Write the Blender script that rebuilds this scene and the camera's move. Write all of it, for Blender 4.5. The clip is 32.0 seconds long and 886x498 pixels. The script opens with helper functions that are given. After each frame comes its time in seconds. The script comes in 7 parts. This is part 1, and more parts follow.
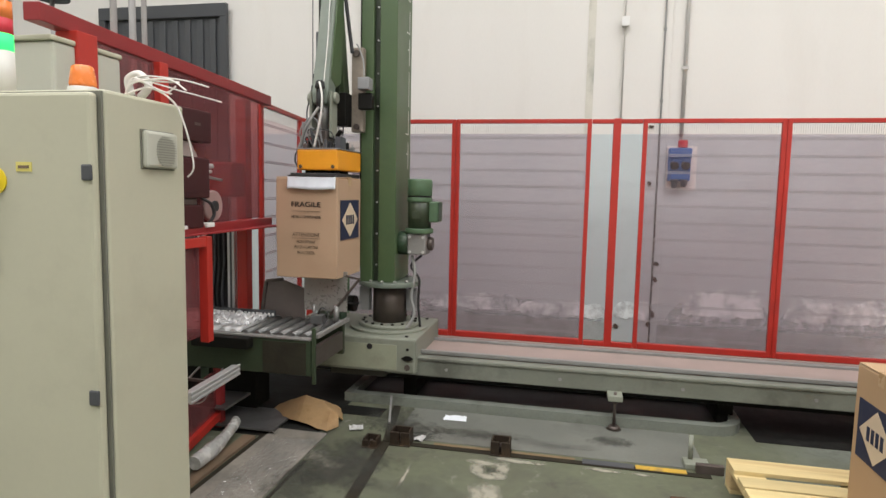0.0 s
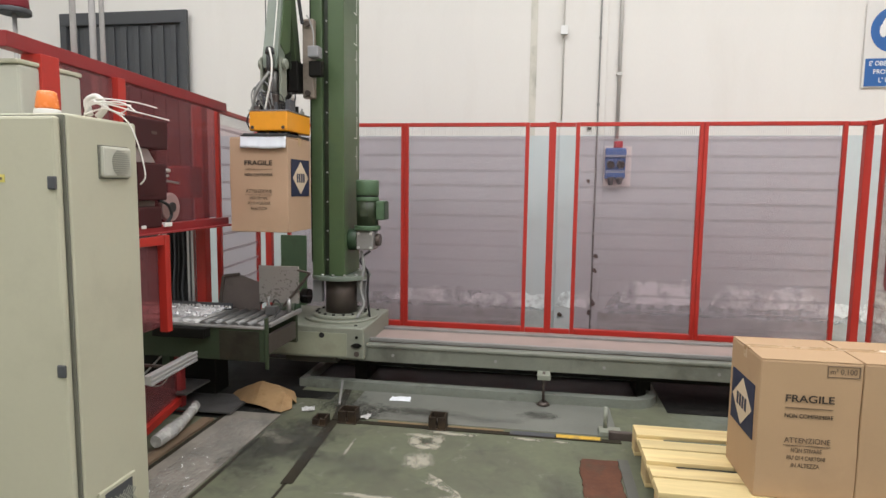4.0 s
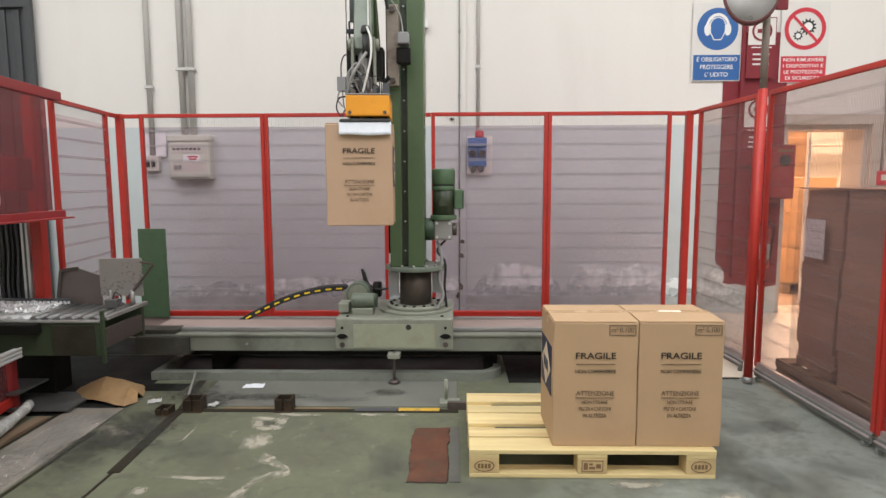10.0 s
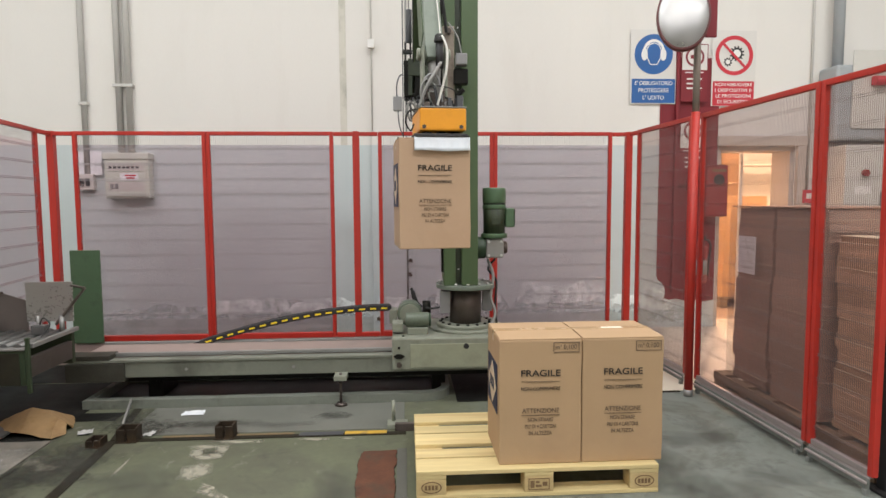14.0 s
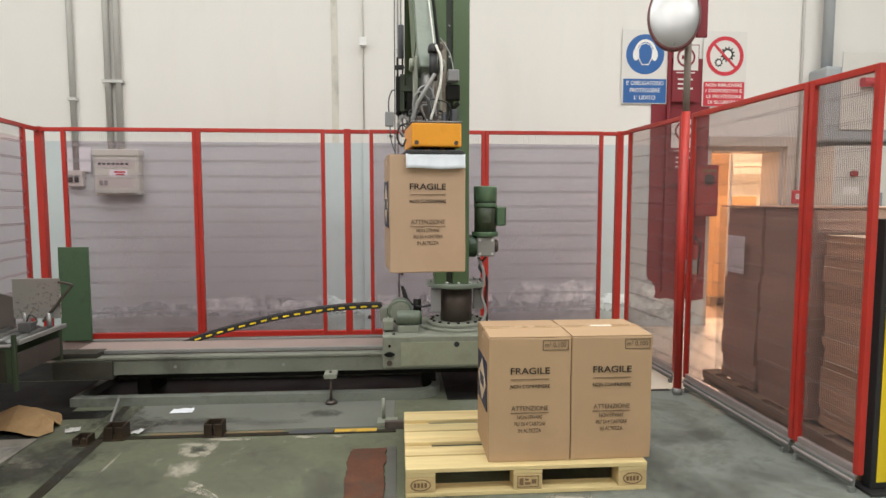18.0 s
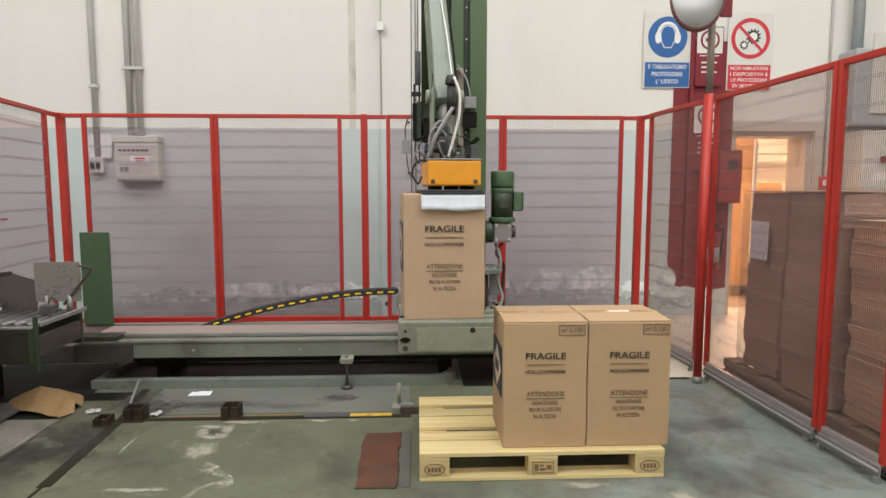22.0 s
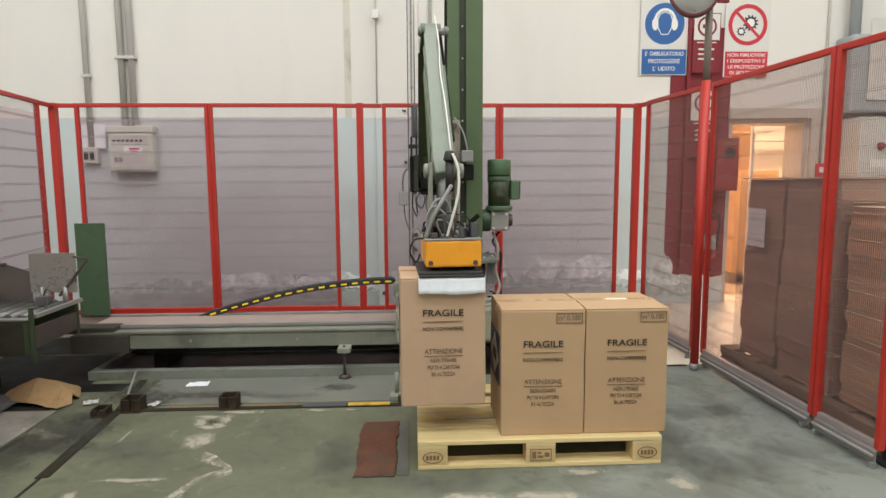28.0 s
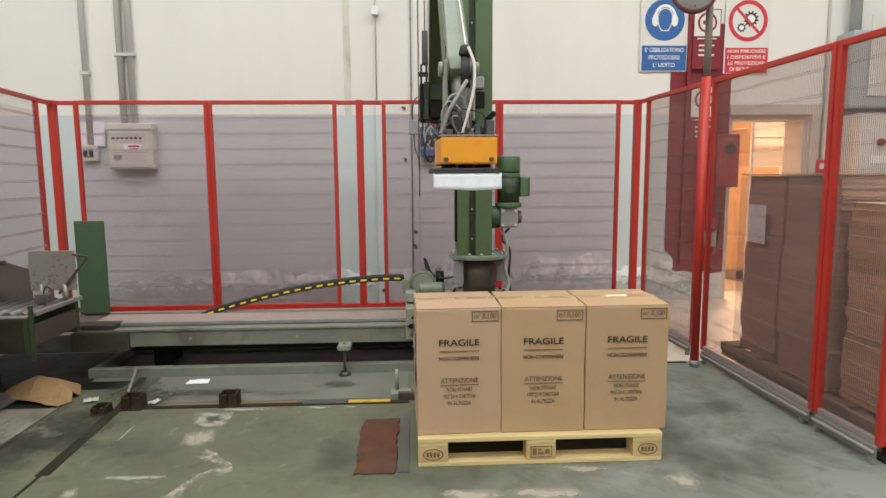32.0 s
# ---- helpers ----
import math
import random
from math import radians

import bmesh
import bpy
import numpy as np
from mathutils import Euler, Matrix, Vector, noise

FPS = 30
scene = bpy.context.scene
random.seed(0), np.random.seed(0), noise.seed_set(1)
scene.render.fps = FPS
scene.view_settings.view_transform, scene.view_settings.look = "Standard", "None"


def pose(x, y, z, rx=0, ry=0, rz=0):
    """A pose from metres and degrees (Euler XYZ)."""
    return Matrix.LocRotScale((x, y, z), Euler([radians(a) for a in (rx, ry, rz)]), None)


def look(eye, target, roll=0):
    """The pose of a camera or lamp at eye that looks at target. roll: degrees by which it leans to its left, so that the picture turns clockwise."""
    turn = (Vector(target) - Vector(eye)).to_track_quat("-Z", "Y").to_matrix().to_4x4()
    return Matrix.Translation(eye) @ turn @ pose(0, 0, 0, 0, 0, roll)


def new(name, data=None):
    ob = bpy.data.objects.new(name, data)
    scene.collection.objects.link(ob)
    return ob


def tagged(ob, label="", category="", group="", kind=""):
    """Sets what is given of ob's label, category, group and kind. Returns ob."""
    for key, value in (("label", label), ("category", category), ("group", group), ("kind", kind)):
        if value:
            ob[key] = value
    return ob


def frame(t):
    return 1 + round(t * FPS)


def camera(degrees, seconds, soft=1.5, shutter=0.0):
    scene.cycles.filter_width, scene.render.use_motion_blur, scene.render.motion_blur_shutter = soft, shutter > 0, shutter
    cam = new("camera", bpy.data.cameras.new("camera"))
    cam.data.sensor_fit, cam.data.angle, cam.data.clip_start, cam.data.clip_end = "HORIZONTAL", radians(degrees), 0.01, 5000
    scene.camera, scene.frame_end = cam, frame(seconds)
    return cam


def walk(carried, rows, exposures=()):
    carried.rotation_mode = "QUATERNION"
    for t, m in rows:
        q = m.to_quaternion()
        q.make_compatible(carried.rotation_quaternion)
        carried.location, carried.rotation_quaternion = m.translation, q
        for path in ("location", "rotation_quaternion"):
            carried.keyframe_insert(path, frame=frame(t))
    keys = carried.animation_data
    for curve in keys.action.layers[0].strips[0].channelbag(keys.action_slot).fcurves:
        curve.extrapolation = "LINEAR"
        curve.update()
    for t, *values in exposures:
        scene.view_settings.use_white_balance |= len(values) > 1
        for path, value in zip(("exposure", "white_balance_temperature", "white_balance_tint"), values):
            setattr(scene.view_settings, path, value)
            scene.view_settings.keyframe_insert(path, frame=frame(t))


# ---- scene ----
cam = camera(72.5, 32.0)
PATH = [
    (0, (-0.831, -2.404, 1.467), (-1.237, -0.455, 1.275), 1.2),
    (0.5, (-0.813, -2.433, 1.477), (-1.217, -0.484, 1.28), 0.9),
    (1, (-0.833, -2.503, 1.495), (-1.203, -0.548, 1.299), 0.8),
    (1.5, (-0.808, -2.551, 1.49), (-1.178, -0.595, 1.3), 0.7),
    (2, (-0.723, -2.552, 1.495), (-1.1, -0.598, 1.304), 0.7),
    (2.5, (-0.612, -2.576, 1.492), (-1.004, -0.624, 1.3), 0.8),
    (3, (-0.562, -2.6, 1.494), (-0.972, -0.653, 1.299), 0.6),
    (3.5, (-0.586, -2.677, 1.497), (-0.946, -0.719, 1.302), 0.5),
    (5.5, (-0.368, -2.76, 1.494), (-0.641, -0.792, 1.263), 1.1),
    (6, (-0.38, -2.799, 1.481), (-0.613, -0.826, 1.254), 0.9),
    (6.5, (-0.362, -2.83, 1.469), (-0.539, -0.849, 1.264), 0.9),
    (7, (-0.325, -2.857, 1.467), (-0.436, -0.869, 1.283), 1.2),
    (7.5, (-0.317, -2.854, 1.456), (-0.399, -0.865, 1.273), 1.1),
    (8, (-0.317, -2.861, 1.45), (-0.414, -0.873, 1.257), 0.4),
    (8.5, (-0.22, -2.853, 1.443), (-0.389, -0.869, 1.256), 0.4),
    (9, (-0.093, -2.844, 1.441), (-0.258, -0.86, 1.248), 0.6),
    (9.5, (-0.093, -2.84, 1.447), (-0.195, -0.853, 1.241), 0.0),
    (10, (-0.071, -2.831, 1.444), (-0.11, -0.844, 1.225), -0.2),
    (10.5, (-0.051, -2.821, 1.441), (-0.052, -0.833, 1.223), -0.3),
    (11, (-0.046, -2.831, 1.449), (-0.017, -0.843, 1.239), -0.2),
    (11.5, (-0.042, -2.832, 1.449), (0.009, -0.842, 1.255), -0.3),
    (12, (-0.042, -2.828, 1.454), (0.031, -0.838, 1.277), -0.3),
    (12.5, (-0.039, -2.824, 1.449), (0.053, -0.833, 1.282), -0.3),
    (13, (-0.038, -2.822, 1.448), (0.069, -0.832, 1.288), -0.3),
    (13.5, (-0.037, -2.825, 1.452), (0.079, -0.835, 1.291), -0.3),
    (14, (-0.04, -2.824, 1.448), (0.083, -0.834, 1.289), -0.3),
    (14.5, (-0.038, -2.823, 1.449), (0.09, -0.834, 1.286), -0.2),
    (16.5, (-0.032, -2.817, 1.438), (0.121, -0.83, 1.268), -0.1),
    (17, (-0.032, -2.818, 1.438), (0.123, -0.831, 1.269), -0.0),
    (17.5, (-0.028, -2.818, 1.436), (0.125, -0.831, 1.271), -0.0),
    (18, (-0.029, -2.825, 1.441), (0.119, -0.837, 1.279), -0.0),
    (18.5, (-0.026, -2.825, 1.44), (0.114, -0.836, 1.285), 0.1),
    (19, (-0.023, -2.825, 1.438), (0.105, -0.835, 1.285), 0.1),
    (19.5, (-0.024, -2.827, 1.438), (0.092, -0.837, 1.282), 0.1),
    (20, (-0.024, -2.828, 1.436), (0.079, -0.838, 1.273), 0.0),
    (20.5, (-0.013, -2.815, 1.427), (0.079, -0.825, 1.252), -0.0),
    (21, (-0.003, -2.8, 1.414), (0.084, -0.81, 1.229), -0.1),
    (21.5, (-0.001, -2.797, 1.408), (0.083, -0.808, 1.216), -0.1),
    (22, (-0.005, -2.795, 1.409), (0.079, -0.806, 1.212), -0.0),
    (22.5, (-0.006, -2.794, 1.407), (0.079, -0.805, 1.209), 0.0),
    (23, (-0.004, -2.795, 1.406), (0.082, -0.807, 1.207), 0.0),
    (23.5, (-0.001, -2.797, 1.411), (0.088, -0.809, 1.207), -0.0),
    (24, (-0.001, -2.797, 1.407), (0.089, -0.81, 1.202), -0.1),
    (24.5, (-0.002, -2.795, 1.409), (0.088, -0.807, 1.201), -0.1),
    (25, (-0.004, -2.793, 1.403), (0.086, -0.806, 1.194), -0.1),
    (25.5, (-0.001, -2.793, 1.407), (0.086, -0.807, 1.192), -0.2),
    (27.5, (-0.005, -2.787, 1.403), (0.087, -0.802, 1.177), -0.3),
    (28, (-0.005, -2.786, 1.403), (0.089, -0.801, 1.172), -0.3),
    (28.5, (-0.005, -2.785, 1.4), (0.092, -0.801, 1.166), -0.3),
    (29, (-0.002, -2.784, 1.405), (0.096, -0.801, 1.165), -0.4),
    (29.5, (-0.008, -2.782, 1.404), (0.095, -0.799, 1.161), -0.4),
    (30, (-0.005, -2.78, 1.401), (0.099, -0.797, 1.158), -0.4),
    (30.5, (-0.003, -2.78, 1.397), (0.103, -0.798, 1.154), -0.4),
    (31, (-0.001, -2.784, 1.404), (0.104, -0.802, 1.159), -0.4),
    (31.5, (-0.001, -2.779, 1.407), (0.102, -0.797, 1.161), -0.4),
    (32, (-0.005, -2.781, 1.401), (0.089, -0.798, 1.161), -0.4),
]
walk(cam, [(t, look(e, g, r)) for t, e, g, r in PATH], [(0, 0.0, 6500, 11), (6, 0.02, 6400, 12), (9, 0.02, 6420, 12), (13, -0.05, 6500, 11), (18, -0.05, 6550, 9), (24, -0.04, 6560, 8), (32, -0.03, 6630, 8)])

# ---- world and light ----
world = bpy.data.worlds.new("world")
scene.world = world
world.use_nodes = True
wn = world.node_tree.nodes
sky = wn.new("ShaderNodeTexSky")
sky.sky_type = "NISHITA"
sky.sun_disc = False
sky.sun_elevation, sky.sun_rotation = radians(45), radians(200)
world.node_tree.links.new(sky.outputs[0], wn["Background"].inputs[0])
wn["Background"].inputs[1].default_value = 0.12

HALL = (-9.0, 8.0, -9.0, 3.8, 6.2)        # x0, x1, y0, y1, height
SKYLIGHTS = [(-6.6, -5.0), (-3.4, -1.8), (-0.2, 1.4)]    # unseen strips of roof glazing, assumed so as to light the hall, by y
SKYLIGHT_X = (-7.0, 6.5)


def area_lamp(name, x, y, z, sx, sy, power, color, target):
    la = bpy.data.lights.new(name, "AREA")
    la.shape, la.size, la.size_y, la.energy, la.color = "RECTANGLE", sx, sy, power, color
    ob = new(name, la)
    ob.matrix_basis = look((x, y, z), target)
    return ob


# lamps added in the assumed skylights supply the hall's light
for y0, y1 in SKYLIGHTS:
    area_lamp("assumed_skylight_lamp", -0.25, (y0 + y1) / 2, HALL[4] + 0.1, 13.2, y1 - y0 - 0.1, 385, (1.0, 0.985, 0.95), (-0.25, (y0 + y1) / 2 + 0.001, 0))
area_lamp("store_lamp", 4.8, 6.6, 3.4, 1.6, 0.5, 950, (1.0, 0.71, 0.46), (4.8, 6.601, 0))


# ---- materials ----
def mat(name, color, rough=0.6, metal=0.0, vary=0.12, scale=6.0, bump=0.05, stain=None, stain_amt=0.0, stain_scale=1.5, spec=0.5, fine=60.0, obj_random=0.0, stretch=(1, 1, 1)):
    m = bpy.data.materials.new(name)
    m.use_nodes = True
    nt = m.node_tree
    n, l = nt.nodes, nt.links
    b = n["Principled BSDF"]
    b.inputs["Roughness"].default_value = rough
    b.inputs["Metallic"].default_value = metal
    b.inputs["Specular IOR Level"].default_value = spec
    tc = n.new("ShaderNodeTexCoord")
    mp = n.new("ShaderNodeMapping")
    mp.inputs["Scale"].default_value = stretch
    l.new(tc.outputs["Object"], mp.inputs[0])
    big = n.new("ShaderNodeTexNoise")
    big.inputs["Scale"].default_value = scale
    big.inputs["Detail"].default_value = 6
    small = n.new("ShaderNodeTexNoise")
    small.inputs["Scale"].default_value = fine
    small.inputs["Detail"].default_value = 3
    l.new(mp.outputs[0], big.inputs[0])
    l.new(mp.outputs[0], small.inputs[0])
    add = n.new("ShaderNodeMath")
    add.operation = "MULTIPLY_ADD"
    add.inputs[1].default_value = 0.4
    l.new(small.outputs[0], add.inputs[0])
    l.new(big.outputs[0], add.inputs[2])
    ramp = n.new("ShaderNodeMapRange")
    ramp.inputs[1].default_value, ramp.inputs[2].default_value = 0.35, 1.05
    ramp.inputs[3].default_value, ramp.inputs[4].default_value = 1 - vary, 1 + vary
    l.new(add.outputs[0], ramp.inputs[0])
    mul = n.new("ShaderNodeVectorMath")
    mul.operation = "SCALE"
    mul.inputs[0].default_value = color
    l.new(ramp.outputs[0], mul.inputs[3])
    out = mul.outputs[0]
    if obj_random:
        oi = n.new("ShaderNodeObjectInfo")
        mr = n.new("ShaderNodeMapRange")
        mr.inputs[3].default_value, mr.inputs[4].default_value = 1 - obj_random, 1 + obj_random
        l.new(oi.outputs["Random"], mr.inputs[0])
        m2 = n.new("ShaderNodeVectorMath")
        m2.operation = "SCALE"
        l.new(out, m2.inputs[0])
        l.new(mr.outputs[0], m2.inputs[3])
        out = m2.outputs[0]
    if stain:
        st = n.new("ShaderNodeTexNoise")
        st.inputs["Scale"].default_value = stain_scale
        st.inputs["Detail"].default_value = 8
        st.inputs["Roughness"].default_value = 0.62
        l.new(mp.outputs[0], st.inputs[0])
        r2 = n.new("ShaderNodeMapRange")
        r2.inputs[1].default_value, r2.inputs[2].default_value = 0.52, 0.70
        r2.inputs[3].default_value, r2.inputs[4].default_value = 0, stain_amt
        l.new(st.outputs[0], r2.inputs[0])
        mix = n.new("ShaderNodeMix")
        mix.data_type = "RGBA"
        l.new(r2.outputs[0], mix.inputs[0])
        l.new(out, mix.inputs[6])
        mix.inputs[7].default_value = (*stain, 1)
        out = mix.outputs[2]
    l.new(out, b.inputs["Base Color"])
    if bump:
        bp = n.new("ShaderNodeBump")
        bp.inputs["Strength"].default_value = bump
        bp.inputs["Distance"].default_value = 0.01
        l.new(add.outputs[0], bp.inputs["Height"])
        l.new(bp.outputs[0], b.inputs["Normal"])
    rr = n.new("ShaderNodeMapRange")
    rr.inputs[1].default_value, rr.inputs[2].default_value = 0.35, 1.0
    rr.inputs[3].default_value, rr.inputs[4].default_value = max(rough - 0.1, 0.02), min(rough + 0.12, 1)
    l.new(add.outputs[0], rr.inputs[0])
    l.new(rr.outputs[0], b.inputs["Roughness"])
    return m


def clear_mat(name, tint, gloss=0.06, rough=0.08, haze=0.0, haze_color=(0.5, 0.45, 0.45)):
    m = bpy.data.materials.new(name)
    m.use_nodes = True
    n, l = m.node_tree.nodes, m.node_tree.links
    n.remove(n["Principled BSDF"])
    tr = n.new("ShaderNodeBsdfTransparent")
    tr.inputs[0].default_value = (*tint, 1)
    gl = n.new("ShaderNodeBsdfGlossy")
    gl.inputs["Roughness"].default_value = rough
    df = n.new("ShaderNodeBsdfDiffuse")
    df.inputs[0].default_value = (*haze_color, 1)
    m1, m2 = n.new("ShaderNodeMixShader"), n.new("ShaderNodeMixShader")
    m1.inputs[0].default_value = haze
    l.new(tr.outputs[0], m1.inputs[1])
    l.new(df.outputs[0], m1.inputs[2])
    m2.inputs[0].default_value = gloss
    l.new(m1.outputs[0], m2.inputs[1])
    l.new(gl.outputs[0], m2.inputs[2])
    l.new(m2.outputs[0], n["Material Output"].inputs[0])
    return m


def soft_mat(name, color, scale, amount=0.9, far=0.30):
    """Worn paint or a stain whose edge fades out raggedly."""
    m = bpy.data.materials.new(name)
    m.use_nodes = True
    n, l = m.node_tree.nodes, m.node_tree.links
    b = n["Principled BSDF"]
    b.inputs["Base Color"].default_value = (*color, 1)
    b.inputs["Roughness"].default_value = 0.75
    tc = n.new("ShaderNodeTexCoord")
    dist = n.new("ShaderNodeVectorMath")
    dist.operation = "DISTANCE"
    dist.inputs[1].default_value = (0.5, 0.5, 0.5)
    l.new(tc.outputs["Generated"], dist.inputs[0])
    no = n.new("ShaderNodeTexNoise")
    no.inputs["Scale"].default_value = scale
    no.inputs["Detail"].default_value = 8
    no.inputs["Roughness"].default_value = 0.65
    l.new(tc.outputs["Object"], no.inputs[0])
    sub = n.new("ShaderNodeMath")
    sub.operation = "MULTIPLY_ADD"
    sub.inputs[1].default_value = -0.85
    flat = n.new("ShaderNodeVectorMath")
    flat.operation = "MULTIPLY"
    flat.inputs[1].default_value = (1, 1, 0)
    l.new(tc.outputs["Generated"], flat.inputs[0])
    dist.inputs[1].default_value = (0.5, 0.5, 0.0)
    l.new(flat.outputs[0], dist.inputs[0])
    l.new(dist.outputs["Value"], sub.inputs[0])
    l.new(no.outputs[0], sub.inputs[2])
    mr = n.new("ShaderNodeMapRange")
    mr.inputs[1].default_value, mr.inputs[2].default_value = 0.10, far
    mr.inputs[3].default_value, mr.inputs[4].default_value = 0.0, amount
    l.new(sub.outputs[0], mr.inputs[0])
    l.new(mr.outputs[0], b.inputs["Alpha"])
    return m


def flaky(name, color, stain, scale, lo, hi):
    """A thin broken skin of plaster, with holes between its flakes."""
    m = mat(name, color, 0.9, vary=0.12, scale=5, bump=0.3, stain=stain, stain_amt=0.6, stain_scale=4.5, fine=35)
    n, l = m.node_tree.nodes, m.node_tree.links
    tc, no, mr = n.new("ShaderNodeTexCoord"), n.new("ShaderNodeTexNoise"), n.new("ShaderNodeMapRange")
    no.inputs["Scale"].default_value, no.inputs["Detail"].default_value, no.inputs["Roughness"].default_value = scale, 9, 0.72
    mr.inputs[1].default_value, mr.inputs[2].default_value = lo, hi
    l.new(tc.outputs["Object"], no.inputs[0])
    l.new(no.outputs[0], mr.inputs[0])
    l.new(mr.outputs[0], n["Principled BSDF"].inputs["Alpha"])
    return m


def glow_mat(name, color, power):
    m = bpy.data.materials.new(name)
    m.use_nodes = True
    b = m.node_tree.nodes["Principled BSDF"]
    b.inputs["Base Color"].default_value = (*color, 1)
    b.inputs["Emission Color"].default_value = (*color, 1)
    b.inputs["Emission Strength"].default_value = power
    return m


WALL_WHITE = mat("wall_white", (0.735, 0.715, 0.678), 0.85, vary=0.04, scale=0.8, bump=0.04, stain=(0.62, 0.585, 0.53), stain_amt=0.24, stain_scale=1.3, stretch=(1.6, 1, 0.35))
WALL_BLUE = mat("wall_lower_paint", (0.54, 0.60, 0.605), 0.7, vary=0.06, scale=1.5, bump=0.05, stain=(0.45, 0.49, 0.49), stain_amt=0.5, stain_scale=1.2)

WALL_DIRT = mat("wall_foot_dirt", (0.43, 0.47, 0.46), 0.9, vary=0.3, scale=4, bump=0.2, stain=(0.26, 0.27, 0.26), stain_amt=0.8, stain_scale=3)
CEIL = mat("ceiling_paint", (0.70, 0.70, 0.68), 0.9, vary=0.05, scale=1)


def floor_mat():
    """Worn painted concrete: olive, turning bluer and lighter on one side, mottled at three sizes."""
    m = mat("floor_concrete", (0.124, 0.134, 0.088), 0.66, spec=0.3, vary=0.34, scale=1.3, bump=0.07, stain=(0.075, 0.075, 0.060), stain_amt=0.6, stain_scale=1.2, fine=22)
    n, l = m.node_tree.nodes, m.node_tree.links
    b = n["Principled BSDF"]
    src = b.inputs["Base Color"].links[0].from_socket
    tc = n.new("ShaderNodeTexCoord")
    sep = n.new("ShaderNodeSeparateXYZ")
    l.new(tc.outputs["Object"], sep.inputs[0])
    no = n.new("ShaderNodeTexNoise")
    no.inputs["Scale"].default_value = 1.7
    no.inputs["Detail"].default_value = 7
    no.inputs["Roughness"].default_value = 0.6
    l.new(tc.outputs["Object"], no.inputs[0])
    add = n.new("ShaderNodeMath")
    add.operation = "MULTIPLY_ADD"
    add.inputs[1].default_value = 3.0
    l.new(no.outputs[0], add.inputs[0])
    l.new(sep.outputs[0], add.inputs[2])
    mr = n.new("ShaderNodeMapRange")
    mr.inputs[1].default_value, mr.inputs[2].default_value = 1.6, 3.1
    mr.inputs[3].default_value, mr.inputs[4].default_value = 0.0, 0.85
    l.new(add.outputs[0], mr.inputs[0])
    mix = n.new("ShaderNodeMix")
    mix.data_type = "RGBA"
    mix.inputs[7].default_value = (0.215, 0.236, 0.218, 1)
    l.new(mr.outputs[0], mix.inputs[0])
    l.new(src, mix.inputs[6])
    out = mix.outputs[2]
    for size, lo, hi, amount, color in ((1.9, 0.50, 0.62, 0.55, (0.095, 0.093, 0.070)), (5.5, 0.54, 0.68, 0.45, (0.060, 0.060, 0.050)), (9.0, 0.60, 0.74, 0.40, (0.31, 0.31, 0.275))):
        spots = n.new("ShaderNodeTexNoise")
        spots.inputs["Scale"].default_value = size
        spots.inputs["Detail"].default_value = 9
        spots.inputs["Roughness"].default_value = 0.66
        spots.inputs["Distortion"].default_value = 0.6
        l.new(tc.outputs["Object"], spots.inputs[0])
        amt = n.new("ShaderNodeMapRange")
        amt.inputs[1].default_value, amt.inputs[2].default_value = lo, hi
        amt.inputs[3].default_value, amt.inputs[4].default_value = 0.0, amount
        l.new(spots.outputs[0], amt.inputs[0])
        over = n.new("ShaderNodeMix")
        over.data_type = "RGBA"
        over.inputs[7].default_value = (*color, 1)
        l.new(amt.outputs[0], over.inputs[0])
        l.new(out, over.inputs[6])
        out = over.outputs[2]
    l.new(out, b.inputs["Base Color"])
    return m


CONCRETE = floor_mat()
CONCRETE_LIGHT = mat("floor_concrete_light", (0.158, 0.162, 0.142), 0.5, vary=0.3, scale=2.2, bump=0.06, stain=(0.085, 0.083, 0.072), stain_amt=0.7, stain_scale=1.8)
CONCRETE_WORN = soft_mat("floor_worn_white", (0.39, 0.370, 0.295), 12.0, 0.75, 0.36)
STAIN_SOFT = soft_mat("floor_oil_stain", (0.055, 0.055, 0.045), 16.0, 0.52, 0.40)
STAIN_FAINT = soft_mat("floor_faint_stain", (0.075, 0.077, 0.070), 7.0, 0.32, 0.50)
# near-black floor colour that stands in for shade under the machinery
FLOOR_SHADE = mat("floor_shade_dark", (0.013, 0.013, 0.012), 0.6, spec=0.1, vary=0.3, scale=6, stain=(0.030, 0.030, 0.027), stain_amt=0.8, stain_scale=5)
# cream floor, its colour brightened for warm light from the doorway
FLOOR_CREAM_LIT = mat("cream_floor_warm_lit", (0.78, 0.69, 0.57), 0.35, vary=0.12, scale=2, stain=(0.30, 0.26, 0.21), stain_amt=0.6, stain_scale=1.5)
STORE_FLOOR = mat("store_floor", (0.36, 0.25, 0.17), 0.5, vary=0.15, scale=1.2)
GROOVE = mat("groove_dirt", (0.026, 0.022, 0.014), 0.8, spec=0.2, vary=0.3, scale=8)
RUST_PAINT = mat("rust_red_paint", (0.105, 0.045, 0.027), 0.8, spec=0.25, vary=0.4, scale=9, bump=0.3, stain=(0.060, 0.050, 0.036), stain_amt=0.9, stain_scale=5)
RED = mat("red_fence_paint", (0.45, 0.029, 0.019), 0.42, vary=0.14, scale=3, bump=0.03, stain=(0.27, 0.028, 0.022), stain_amt=0.5, stain_scale=4)
RED_DARK = mat("dark_red_paint", (0.26, 0.022, 0.024), 0.5, vary=0.15, scale=3, bump=0.03)
RED_PILLAR = mat("red_pillar_paint", (0.195, 0.013, 0.022), 0.6, vary=0.12, scale=2, stain=(0.14, 0.010, 0.017), stain_amt=0.5)
MESH_WIRE = mat("fence_wire", (0.17, 0.13, 0.12), 0.5, vary=0.05, bump=0)
